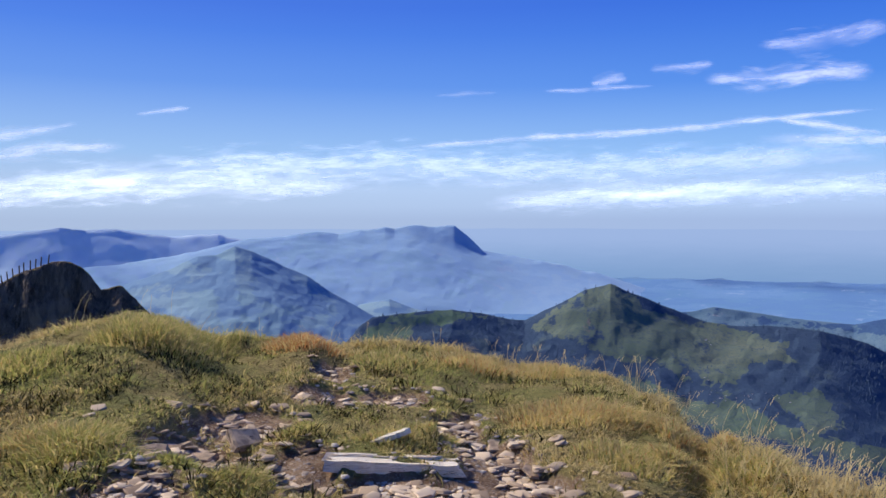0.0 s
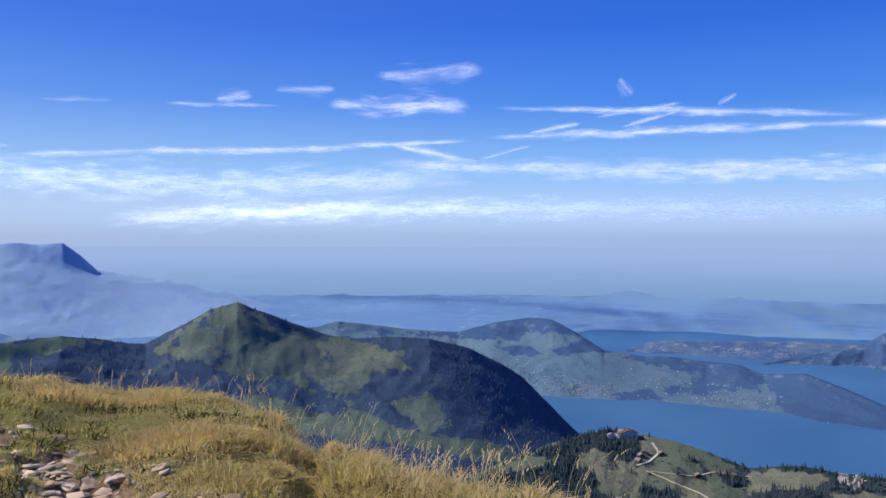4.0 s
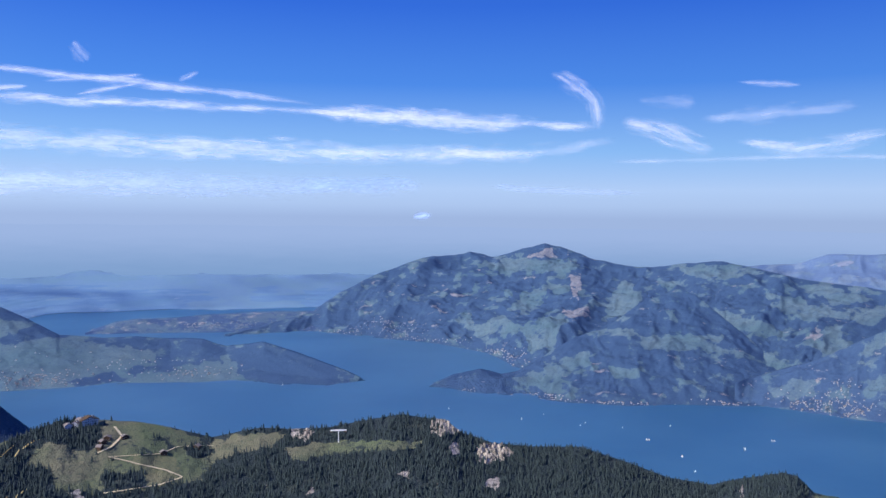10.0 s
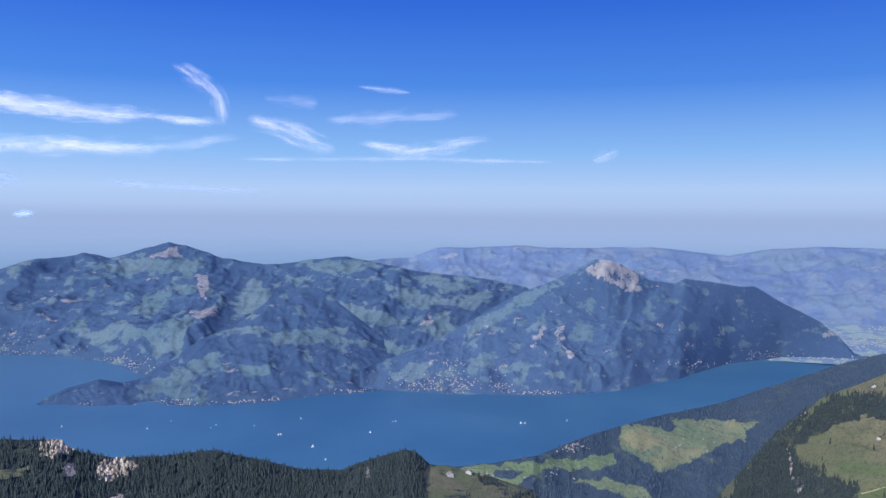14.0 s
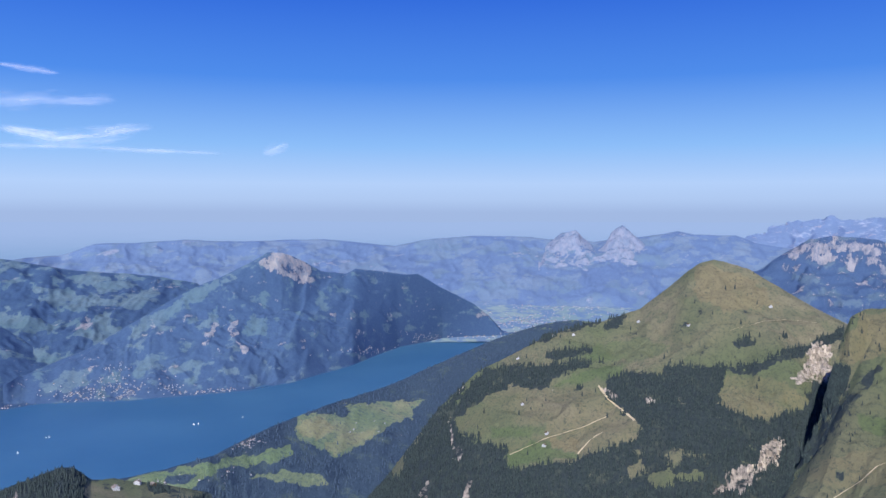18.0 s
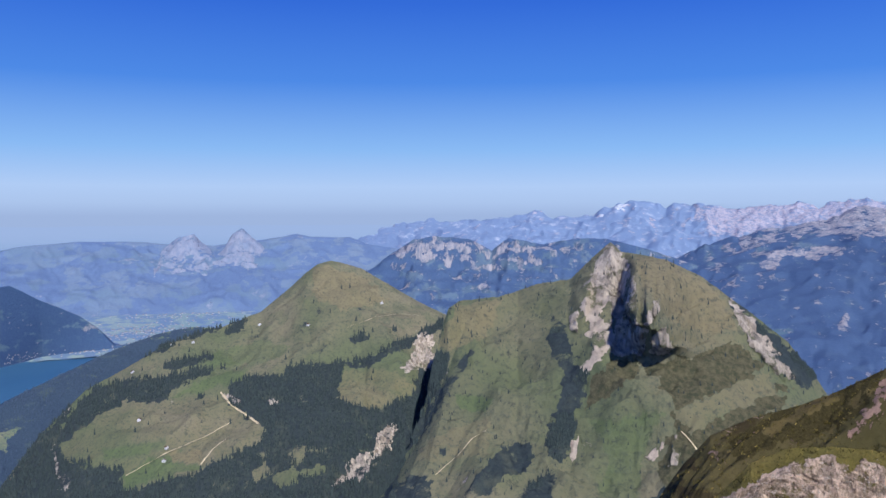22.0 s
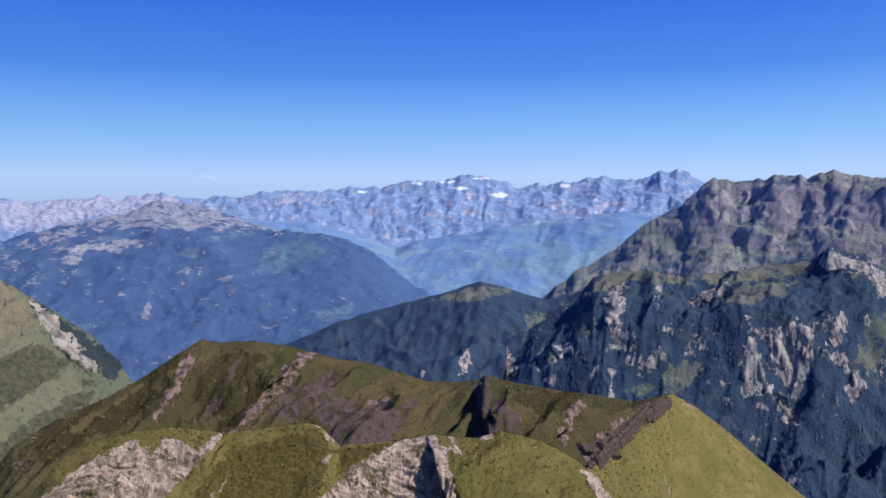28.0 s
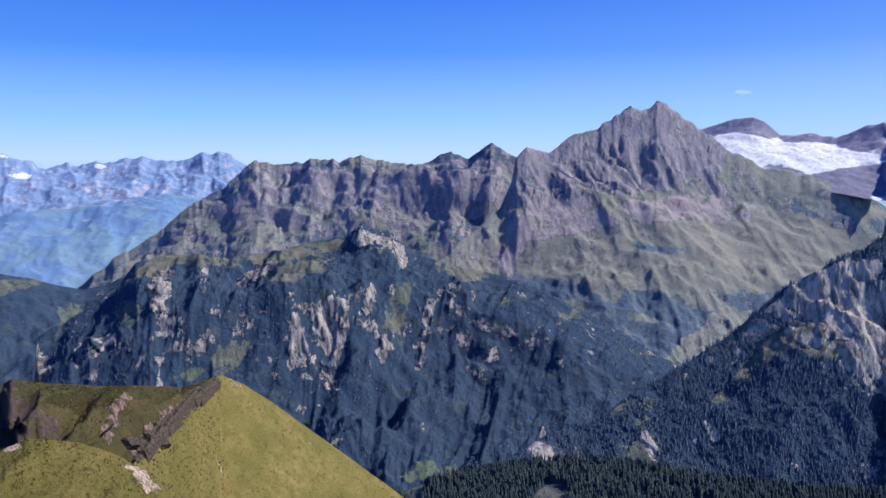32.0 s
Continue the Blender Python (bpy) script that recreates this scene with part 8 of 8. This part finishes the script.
    F = (np.array([(0, 1, 3), (0, 3, 2), (2, 3, 4)])[None] + (np.arange(n_) * 5)[:, None, None]).reshape(-1, 3)
    me = mesh_from(name, V, F, [mat or blade_mat])
    me.attributes.new("tone", 'FLOAT', 'POINT').data.foreach_set("value", np.repeat(tone, 5).astype(np.float32))
    return tagged(new(name, me), label, category, kind=kind)


def turf(name, count, a0, a1, r0, r1, per, tall, label, seed, straw=0.35, edge_only=False, mat=None):
    rng = np.random.RandomState(seed)
    az = rng.uniform(a0, a1, count * 3)
    lim = at(EDGE, az)
    r = r0 * (np.minimum(r1, lim + 0.7) / r0) ** rng.uniform(0, 1, len(az))
    if edge_only:
        r = lim + rng.normal(0, 0.25, len(az))
    keep = (rng.uniform(0, 1, len(az)) > stony(az, r) * 2.2) & (r > 1.5)
    az, r = az[keep][:count], r[keep][:count]
    x, y, _ = place(az, r, 0)
    dry = np.clip(straw + 1.6 * (fbm(x / 1.1, y / 1.1, 46, 4) - 0.5) + 0.25 * smooth(-5, 20, az), 0, 1)
    thick = 0.8 + 0.95 * smooth(0.36, 0.7, fbm(x * 2.1, y * 2.1, 47, 4)) * (0.6 + 0.8 * rng.rand(len(x)))
    k = per
    X = np.repeat(x, k) + rng.normal(0, 0.05, len(x) * k)
    Y = np.repeat(y, k) + rng.normal(0, 0.05, len(x) * k)
    A, R = np.degrees(np.arctan2(X, Y)), np.hypot(X, Y)
    base = np.stack([X, Y, summit(A, R) - 0.03], 1)
    h = tall * rng.uniform(0.45, 1.2, len(X)) * np.repeat(thick, k)
    gust = np.repeat(rng.normal(0, 0.45, (len(x), 2)), k, 0)
    lean = (gust + rng.normal(0, 0.75, (len(X), 2)) + [0.15, -0.1]) * h[:, None]
    tone = np.clip(np.repeat(dry + rng.normal(0, 0.15, len(x)), k) + rng.normal(0, 0.26, len(X)), 0, 0.88)
    return blades(name, base, lean, h, rng.uniform(0.003, 0.0068, len(X)), tone, label, mat=mat)


turf("grass", 27000, -34, 44, 2.2, 11.5, 11, 0.052, "short green and straw-coloured alpine turf", 301)
turf("grass", 1500, -34, 44, 3.0, 11.5, 14, 0.11, "longer bleached grass along the summit edge", 302, 0.6, True)

turf("grass", 3600, -34, 44, 2.2, 11.5, 16, 0.075, "dark withered tussocks among the turf", 303, 0.22, False, tussock_mat)


def tuft(az, el, rad, tall, tone, count, label, mat=None):
    tall = tall * 0.55
    x, y, z, r = foot_of(az, el)
    rng = np.random.RandomState(int(abs(az) * 100) + count)
    q = rng.normal(0, 0.5, (count, 2))
    q = q / np.maximum(1, np.linalg.norm(q, axis=1))[:, None]
    X, Y = x + q[:, 0] * rad, y + q[:, 1] * rad
    dome = np.sqrt(np.clip(1 - (q ** 2).sum(1), 0, 1))
    base = np.stack([X, Y, summit(np.degrees(np.arctan2(X, Y)), np.hypot(X, Y)) - 0.03 + 0.35 * tall * dome], 1)
    h = tall * rng.uniform(0.5, 1.0, count) * (0.6 + 0.4 * dome)
    lean = (q * 0.9 + rng.normal(0, 0.55, (count, 2)) + [0.1, -0.1]) * h[:, None]
    blades("grass_tuft", base, lean, h, rng.uniform(0.003, 0.0065, count), np.clip(tone + rng.normal(0, 0.24, count), 0, 1), label, "", "grass tuft", mat)["group"] = "grass tufts on the summit"


for az_, el_, rad_, tall_, tone_, count_ in [(-24.74, -14.69, 0.34, 0.3, 0.3, 2200), (-27.01, -14.08, 0.3, 0.24, 0.5, 1400), (-14.41, -17.80, 0.22, 0.2, 0.3, 1200), (-10.15, -14.57, 0.25, 0.16, 0.3, 900), (-3.80, -15.15, 0.28, 0.17, 0.42, 1100)]\
        + [(-0.58, -14.61, 0.2, 0.15, 0.4, 700), (16.86, -15.12, 0.4, 0.26, 0.62, 2200), (8.62, -13.90, 0.6, 0.24, 0.62, 3200), (12.91, -16.48, 0.4, 0.2, 0.45, 1600), (-9.71, -8.74, 0.45, 0.3, 0.93, 1500),
                                             (-19.81, -7.89, 0.55, 0.4, 0.35, 2400), (-17.10, -8.24, 0.45, 0.3, 0.3, 1600), (2.24, -10.36, 0.6, 0.28, 0.66, 1800), (7.02, -10.88, 0.5, 0.26, 0.6, 1600), (-18.48, -16.03, 0.14, 0.14, 0.1, 700),
                                             (21.02, -16.53, 0.4, 0.22, 0.4, 1800), (26.12, -16.68, 0.35, 0.2, 0.35, 1500), (-27.56, -9.18, 0.5, 0.26, 0.25, 1500), (-3.38, -9.95, 0.5, 0.18, 0.35, 1400), (12.02, -13.67, 0.35, 0.24, 0.6, 1800), (16.64, -16.61, 0.35, 0.2, 0.5, 1600)]:
    tuft(az_, el_, rad_, tall_, tone_, count_, "rust-coloured grass tuft on the summit edge" if tone_ > 0.9 else "domed tuft of green and straw grass" if tone_ < 0.5 else "domed tuft of bleached straw grass")


def stalks(number, a0, a1, seed):
    """Dry grass stems with nodding seed heads along the edge."""
    rng = np.random.RandomState(seed)
    V, F, tones = [], [], []
    for k in range(number):
        az = rng.uniform(a0, a1)
        r = float(at(EDGE, az)) * rng.uniform(0.8, 1.02)
        x, y, _ = place(az, r, 0)
        z = float(summit(az, r)) - 0.02
        h = rng.uniform(0.22, 0.5)
        lx, ly = rng.normal(0.05, 0.1) * h * 2, rng.normal(0, 0.1) * h * 2
        w = 0.0016
        path = [(x + lx * s ** 2, y + ly * s ** 2, z + h * s * (1 - 0.15 * s * s)) for s in (0, 0.35, 0.7, 1.0)]
        b0 = len(V)
        for q in path:
            V += [(q[0] - w, q[1], q[2]), (q[0] + w, q[1], q[2])]
        F += [(b0 + 2 * i, b0 + 2 * i + 1, b0 + 2 * i + 3, b0 + 2 * i + 2) for i in range(3)]
        tip = path[-1]
        for j in range(9):
            s = j / 8
            b1 = len(V)
            gx, gy, gz = tip[0] + lx * 0.5 * s + rng.normal(0, 0.006), tip[1] + ly * 0.5 * s, tip[2] - 0.06 + 0.1 * s - 0.03 * s * s
            d = 0.009 * (1 - 0.6 * s)
            V += [(gx - d * 0.5, gy, gz), (gx + 0.2 * d, gy - d * 0.5, gz + d), (gx + d * 0.5, gy, gz + 2.4 * d), (gx - 0.2 * d, gy + d * 0.5, gz + d)]
            F.append((b1, b1 + 1, b1 + 2, b1 + 3))
    me = mesh_from("dry_stalks", V, F, [blade_mat])
    me.attributes.new("tone", 'FLOAT', 'POINT').data.foreach_set("value", np.full(len(V), 0.85, dtype=np.float32))
    return tagged(new("dry_stalks", me), "tall dry grass stems with pale seed heads", "grass", kind="stuff")


stalks(170, 3, 38, 305)
stalks(40, 24, 33, 306)
stalks(30, -30, 0, 307)

# slate
n = Nodes("slate_stone")
rnd = n.tree.nodes.new("ShaderNodeObjectInfo").outputs["Random"]
grainy, layer = n.noise(90, 5, 0.65), n.noise(14, 5, 0.6)
sc = n.mix(rnd, lin(178, 152, 124), lin(226, 202, 170))
sc = n.mix(n.step(layer, 0.4, 0.66), sc, lin(140, 120, 100))
sc = n.mix(n.math('MULTIPLY', n.step(n.noise(24, 4), 0.6, 0.72), 0.5), sc, lin(176, 160, 112))
n.bump(n.math('ADD', grainy, layer), 0.7, 0.012)
slate_mat = n.done(sc, 0.85, 0.25)


def slate_mesh(seed):
    """A broken, layered plate about one across."""
    rng = np.random.RandomState(seed)
    k = rng.randint(5, 8)
    bm = bmesh.new()
    ang = np.sort(rng.uniform(0, 6.28, k) * 0.35 + np.linspace(0, 6.28, k, endpoint=False))
    rad = rng.uniform(0.32, 0.55, k)
    thick = rng.uniform(0.08, 0.17)
    rings = []
    for z, s in ((0, 0.94), (thick * 0.35, 1.03), (thick * 0.4, 0.97), (thick * 0.8, 1.0), (thick, 0.88)):
        rings.append([bm.verts.new((r * s * math.cos(a) + rng.normal(0, 0.012), 0.75 * r * s * math.sin(a) + rng.normal(0, 0.012), z + rng.normal(0, 0.012))) for a, r in zip(ang, rad)])
    bm.faces.new(rings[0][::-1])
    bm.faces.new(rings[-1])
    for lo, hi in zip(rings, rings[1:]):
        for i in range(k):
            bm.faces.new((lo[i], lo[(i + 1) % k], hi[(i + 1) % k], hi[i]))
    me = bpy.data.meshes.new("slate")
    bm.to_mesh(me)
    bm.free()
    me.materials.append(slate_mat)
    return me


slates = [slate_mesh(400 + k) for k in range(14)]
rng = np.random.RandomState(77)


plank_ends = Vector(foot_of(-8.32, -17.29)[:2]), Vector(foot_of(1.35, -17.84)[:2])


def beside_plank(x, y):
    """How far a point lies from the plank's line."""
    a, b = plank_ends
    f = np.clip(((x - a.x) * (b.x - a.x) + (y - a.y) * (b.y - a.y)) / (b - a).length_squared, -0.05, 1.05)
    return np.hypot(x - a.x - f * (b.x - a.x), y - a.y - f * (b.y - a.y))


def slate(x, y, size, tilt, turn, label="flat grey-brown slate stone on bare earth", k=None):
    az, r = math.degrees(math.atan2(x, y)), math.hypot(x, y)
    ob = new("slate_stone", slates[rng.randint(14) if k is None else k])
    ob.matrix_world = Matrix.Translation((x, y, float(summit(az, r)) - 0.05 - 0.02 * size + 0.25 * size * abs(math.sin(radians(tilt))))) @ Matrix.Rotation(turn, 4, 'Z') @ Matrix.Rotation(radians(tilt), 4, 'X') @ Matrix.Scale(size, 4)
    return tagged(ob, label, "stone", "slate stones on the summit")


made = 0
while made < 210:
    az_, r_ = rng.uniform(-24, 20), rng.uniform(3.6, 8.2)
    if rng.rand() < float(stony(np.array(az_), np.array(r_))) and rng.rand() < 4.5 / r_:
        x_, y_, _ = place(az_, r_, 0)
        if beside_plank(x_, y_) < 0.24:
            continue
        slate(x_, y_, 0.05 + 0.16 * rng.rand() ** 2.0, rng.normal(-14, 12), rng.normal(0.1, 0.5))
        made += 1
for az_, el_, size_, tilt_, turn_ in [(-13.93, -15.29, 0.4, 35, 1.2), (4.05, -15.90, 0.34, 22, 0.4), (-2.20, -18.71, 0.36, 4, 0.2), (-5.02, -18.58, 0.3, 3, 1.0), (-15.49, -13.35, 0.36, 10, 0.1), (-19.91, -15.19, 0.26, 25, 0.8), (5.45, -15.31, 0.24, 8, 0.1),
                                      (-17.19, -15.78, 0.34, 6, 0.2), (-12.29, -15.76, 0.24, 12, 2.0), (-7.38, -13.54, 0.3, 5, 0.1), (11.57, -18.02, 0.26, 8, 0.1), (-18.79, -12.09, 0.24, 10, 0.0), (-2.59, -12.68, 0.3, 5, 0.1), (-21.17, -17.00, 0.24, 12, 0.5), (-11.34, -17.65, 0.24, 5, 0.6), (6.25, -17.16, 0.22, 20, 1.0), (14.22, -12.89, 0.28, 18, 0.2)]:
    x_, y_, z_, r_ = foot_of(az_, el_)
    slate(x_, y_, size_, tilt_, turn_, "large tilted slate slab on the worn path" if tilt_ > 15 else "large flat slate slab on the worn path")

# small chips
chips = 5200
az_ = rng.uniform(-26, 24, chips * 8)
r_ = rng.uniform(3.0, 8.5, chips * 8)
keep = rng.rand(chips * 8) < stony(az_, r_) * 0.9
az_, r_ = az_[keep][:chips], r_[keep][:chips]
x_, y_, _ = place(az_, r_, 0)
chip = np.array([(-.5, -.3, 0), (.4, -.45, 0), (.55, .3, 0), (-.35, .45, 0), (-.4, -.2, .3), (.35, -.35, .34), (.4, .25, .3), (-.3, .35, .26)])
chip_faces = np.array([(0, 1, 5, 4), (1, 2, 6, 5), (2, 3, 7, 6), (3, 0, 4, 7), (4, 5, 6, 7)])
s_ = 0.012 + 0.05 * rng.rand(len(x_), 1) ** 2.2
v_, f_ = scattered(chip, chip_faces, np.stack([x_, y_, summit(az_, r_) - 0.02], 1), rng.uniform(0, 6.28, len(x_)), np.concatenate([s_, s_ * 0.9], 1))
chip_mat = leaf_material("slate_chips", lin(150, 134, 118), lin(196, 184, 170))
tagged(new("slate_chips", mesh_from("slate_chips", v_, f_, [chip_mat])), "loose slate chips on trodden earth", "gravel", kind="stuff")

# many small broken plates
plate_mat = leaf_material("slate_plates", lin(150, 127, 102), lin(222, 198, 166))
V_, F_ = [], []
for shape in (1, 3, 5, 8, 11, 12):
    plate = np.array([v.co[:] for v in slates[shape].vertices])
    plate_tris = []
    for poly in slates[shape].polygons:
        c = list(poly.vertices)
        plate_tris += [(c[0], c[i], c[i + 1]) for i in range(1, len(c) - 1)]
    az_ = rng.uniform(-26, 24, 4500)
    r_ = rng.uniform(3.0, 8.5, 4500)
    keep = rng.rand(4500) < stony(az_, r_) * 0.9
    x_, y_, _ = place(az_, r_, 0)
    keep &= beside_plank(x_, y_) > 0.2
    az_, r_, x_, y_ = az_[keep][:220], r_[keep][:220], x_[keep][:220], y_[keep][:220]
    s_ = 0.035 + 0.17 * rng.rand(len(x_), 1) ** 3.0
    lean_ = rng.uniform(0.1, 0.45)
    tip = np.stack([plate[:, 0], plate[:, 1] - plate[:, 2] * lean_, plate[:, 1] * lean_ + plate[:, 2]], 1)
    v_, f_ = scattered(tip, np.array(plate_tris), np.stack([x_, y_, summit(az_, r_) - 0.004], 1), rng.uniform(0, 6.28, len(x_)), np.concatenate([s_, s_ * 0.8], 1))
    F_.append(f_ + sum(len(q) for q in V_))
    V_.append(v_)
tagged(new("slate_debris", mesh_from("slate_debris", np.concatenate(V_), np.concatenate(F_), [plate_mat])), "broken slate plates strewn over the path", "stones", kind="stuff")

# broken plank
n = Nodes("weathered_wood")
grain = n.noise(9, 6, 0.65, n.stretch(1, 14, 14))
crack = n.noise(4, 4, 0.6, n.stretch(1, 30, 30))
wc = n.mix(n.step(grain, 0.35, 0.65), lin(246, 234, 210), lin(226, 206, 174))
wc = n.mix(n.step(crack, 0.6, 0.68), wc, lin(120, 98, 74))
n.bump(n.math('ADD', grain, crack), 0.6, 0.01)
wood_mat = n.done(wc, 0.8, 0.2)


def board(length, width, thick, seed):
    """A split board with ragged ends, along x."""
    g = np.random.RandomState(seed)
    bm = bmesh.new()
    cuts, rings = 14, []
    for k in range(cuts + 1):
        x = (k / cuts - 0.5) * length
        w = width * (1 + g.normal(0, 0.03)) * (0.8 if k in (0, cuts) else 1)
        t = thick * (1 + g.normal(0, 0.03))
        e = 0.03 if k in (0, cuts) else 0.0
        rings.append([bm.verts.new((x + g.normal(0, e), sy * w / 2 + g.normal(0, 0.004), z)) for sy, z in ((-1, 0), (1, 0), (1.0, t * 0.7), (0.4, t), (-0.3, t * 0.9), (-1, t))])
    for lo, hi in zip(rings, rings[1:]):
        for i in range(6):
            bm.faces.new((lo[i], lo[(i + 1) % 6], hi[(i + 1) % 6], hi[i]))
    bm.faces.new(rings[0][::-1])
    bm.faces.new(rings[-1])
    bmesh.ops.recalc_face_normals(bm, faces=bm.faces)
    return bm


a_ = Vector(foot_of(-8.32, -17.29)[:3])
b_ = Vector(foot_of(1.35, -17.84)[:3])
long_ = (b_ - a_).length
plank = tagged(new("broken_plank"), "broken pale weathered plank lying on slate stones", "plank")
part("board", board(long_, 0.13, 0.075, 1), wood_mat, plank)
q_ = part("splinter", board(long_ * 0.8, 0.06, 0.05, 2), wood_mat, plank, "split upper strip")
q_.matrix_world = Matrix.Translation((-long_ * 0.07, 0.085, 0.035)) @ Matrix.Rotation(radians(2), 4, 'Z')
q_ = part("splinter", board(long_ * 0.35, 0.035, 0.03, 3), wood_mat, plank, "thin loose splinter")
q_.matrix_world = Matrix.Translation((long_ * 0.27, 0.1, 0.045)) @ Matrix.Rotation(radians(-4), 4, 'Z')
plank.matrix_world = Matrix.Translation((a_ + b_) / 2 + Vector((0, 0, 0.02))) @ Matrix.Rotation(math.atan2(b_.y - a_.y, b_.x - a_.x), 4, 'Z') @ Matrix.Rotation(-math.asin((b_.z - a_.z) / long_), 4, 'Y')
bit = tagged(new("wood_fragment"), "short pale piece of weathered wood on stones", "wood")
part("stick", board(0.24, 0.06, 0.035, 5), wood_mat, bit)
x_, y_, z_, r_ = foot_of(-3.72, -15.52)
bit.matrix_world = Matrix.Translation((x_, y_, z_ + 0.03)) @ Matrix.Rotation(0.5, 4, 'Z') @ Matrix.Rotation(-0.2, 4, 'Y')

# fence posts on the knob
post_mesh = bpy.data.meshes.new("fence_post")
pb = bmesh.new()
bmesh.ops.create_cone(pb, cap_ends=True, segments=7, radius1=0.09, radius2=0.08, depth=1.4, matrix=Matrix.Translation((0, 0, 0.55)))
pb.to_mesh(post_mesh)
pb.free()
post_mesh.materials.append(timber_mat)
for k, (az_, el_) in enumerate([(-28.62, -3.97), (-28.31, -3.77), (-28.03, -3.60), (-27.68, -3.40), (-27.39, -3.23), (-27.08, -3.14), (-26.76, -3.04), (-26.43, -2.91), (-26.05, -2.81)]):
    ob = new("fence_post", post_mesh)
    p_ = spot("rock_knob", az_, el_ - 0.02)
    ob.matrix_world = Matrix.Translation(p_) @ Matrix.Rotation(radians((k * 53) % 17 - 8), 4, 'Y')
    tagged(ob, "short grey wooden fence post on the knob", "fence post", "fence posts on the knob")


# ---- crumbling rock ----
def rubble(land, spots, number, low, high, material, label, seed, tall=0.5):
    """Angular blocks over rocky ground; spots: (azimuth, elevation, half width, half height)."""
    g = np.random.RandomState(seed)

    def mask(L):
        m = 0
        for a0, e0, da, de in spots:
            m = np.maximum(m, np.exp(-(((L["az"][:, None] - a0) / da) ** 2 + ((L["elev"] - e0) / de) ** 2) ** 2))
        return m * (L["rock"] > 0.35) + 1e-12

    p = pick(land, number, mask, g)
    s = low + (high - low) * g.rand(number, 1) ** 2.5
    v, f = scattered(np.concatenate([chip[:, :2], chip[:, 2:] * 3 - 0.25], 1), chip_faces, p, g.uniform(0, 6.28, number), np.concatenate([s, s * tall * g.uniform(0.5, 1.3, (number, 1))], 1))
    tagged(new("rock_rubble", mesh_from("rock_rubble", v, f, [material])), label, "rocks", kind="stuff")


pale_rock = leaf_material("pale_limestone", lin(124, 116, 108), lin(200, 190, 178))
rubble("near_humps", [(161.40, -16.86, 4.4, 1.8), (165.69, -16.09, 1.2, 1.2)], 800, 0.02, 0.09, pale_rock, "crumbling pale limestone face under turf", 501)
rubble("near_humps", [(180.39, -18.45, 3.4, 1.9), (183.04, -16.63, 1.4, 1.0)], 700, 0.02, 0.09, pale_rock, "broken pale rock slabs below the crest", 502)
rubble("alp_ridge", [(62.87, -14.53, 1.1, 0.8), (53.43, -14.96, 0.7, 0.4), (65.88, -16.09, 1.6, 0.9)], 300, 0.7, 2.4, pale_rock, "pale limestone outcrops among conifers", 504, 1.5)
rubble("meadow_hill", [(136.12, -9.52, 1.0, 1.1), (132.86, -15.85, 1.6, 1.0)], 220, 0.5, 1.7, pale_rock, "pale rock ribs and scree in woods", 505, 1.6)


def tussocks(land, number, tall, wide, tone, label, seed):
    """Coarse grass clumps over turf, a few blades each."""
    g = np.random.RandomState(seed)
    p = pick(land, number, lambda L: (L["rock"] < 0.42) * (L["steep"] < 1.8) + 1e-12, g)
    k = 4
    base = np.repeat(p, k, 0) + g.normal(0, tall * 0.35, (number * k, 3)) * [1, 1, 0] - [0, 0, tall * 0.2]
    h = tall * g.uniform(0.5, 1.2, number * k)
    tones = np.clip(np.repeat(tone + g.normal(0, 0.22, number), k) + g.normal(0, 0.08, number * k), 0, 0.88)
    blades("grass", base, g.normal(0, 0.5, (number * k, 2)) * h[:, None], h, g.uniform(0.5, 1.0, number * k) * wide, tones, label, mat=tussock_mat)


tussocks("near_humps", 15000, 0.12, 0.014, 0.3, "coarse dry grass clumps on the crest humps", 511)
tussocks("eroded_ridge", 12000, 0.4, 0.07, 0.26, "dark heath and coarse grass on the eroded ridge", 513)
tussocks("grass_cone", 8000, 0.2, 0.03, 0.45, "short coarse grass on the steep cone", 512)


# tilted rock beds under the cone's apex
n = Nodes("dark_shale")
beds = n.noise(3, 6, 0.7, n.stretch(1, 1, 3))
n.bump(beds, 0.8, 0.2)
shale_mat = n.done(n.mix(n.step(beds, 0.35, 0.65), lin(46, 40, 36), lin(98, 86, 77)), 0.95, 0.05)
outcrop = tagged(new("rock_outcrop"), "dark tilted rock beds breaking through steep turf", "rock outcrop")
g = np.random.RandomState(520)
for k in range(34):
    f0 = g.uniform(0.0, 0.85)
    f1 = f0 + g.uniform(0.08, 0.24)
    a0, e0, a1, e1 = 199.88, -12.97, 194.24, -17.57
    off = g.normal(0, 0.35)
    ends = [spot("grass_cone", a0 + (a1 - a0) * q + off, e0 + (e1 - e0) * q - 0.12 + 0.45 * off * (off > 0)) for q in (f0, f1)]
    bed = board((ends[1] - ends[0]).length * 0.98, g.uniform(0.25, 0.8), g.uniform(0.4, 1.2), 530 + k)
    d_ = (ends[1] - ends[0]).normalized()
    m_ = Matrix.Translation((ends[0] + ends[1]) / 2 - Vector((0, 0, 0.25))) @ d_.to_track_quat('X', 'Z').to_matrix().to_4x4() @ Matrix.Rotation(g.normal(0.3, 0.35), 4, 'X') @ Matrix.Rotation(g.normal(0, 0.12), 4, 'Y')
    bmesh.ops.transform(bed, matrix=m_, verts=bed.verts)
    part("rock_bed", bed, shale_mat, outcrop)
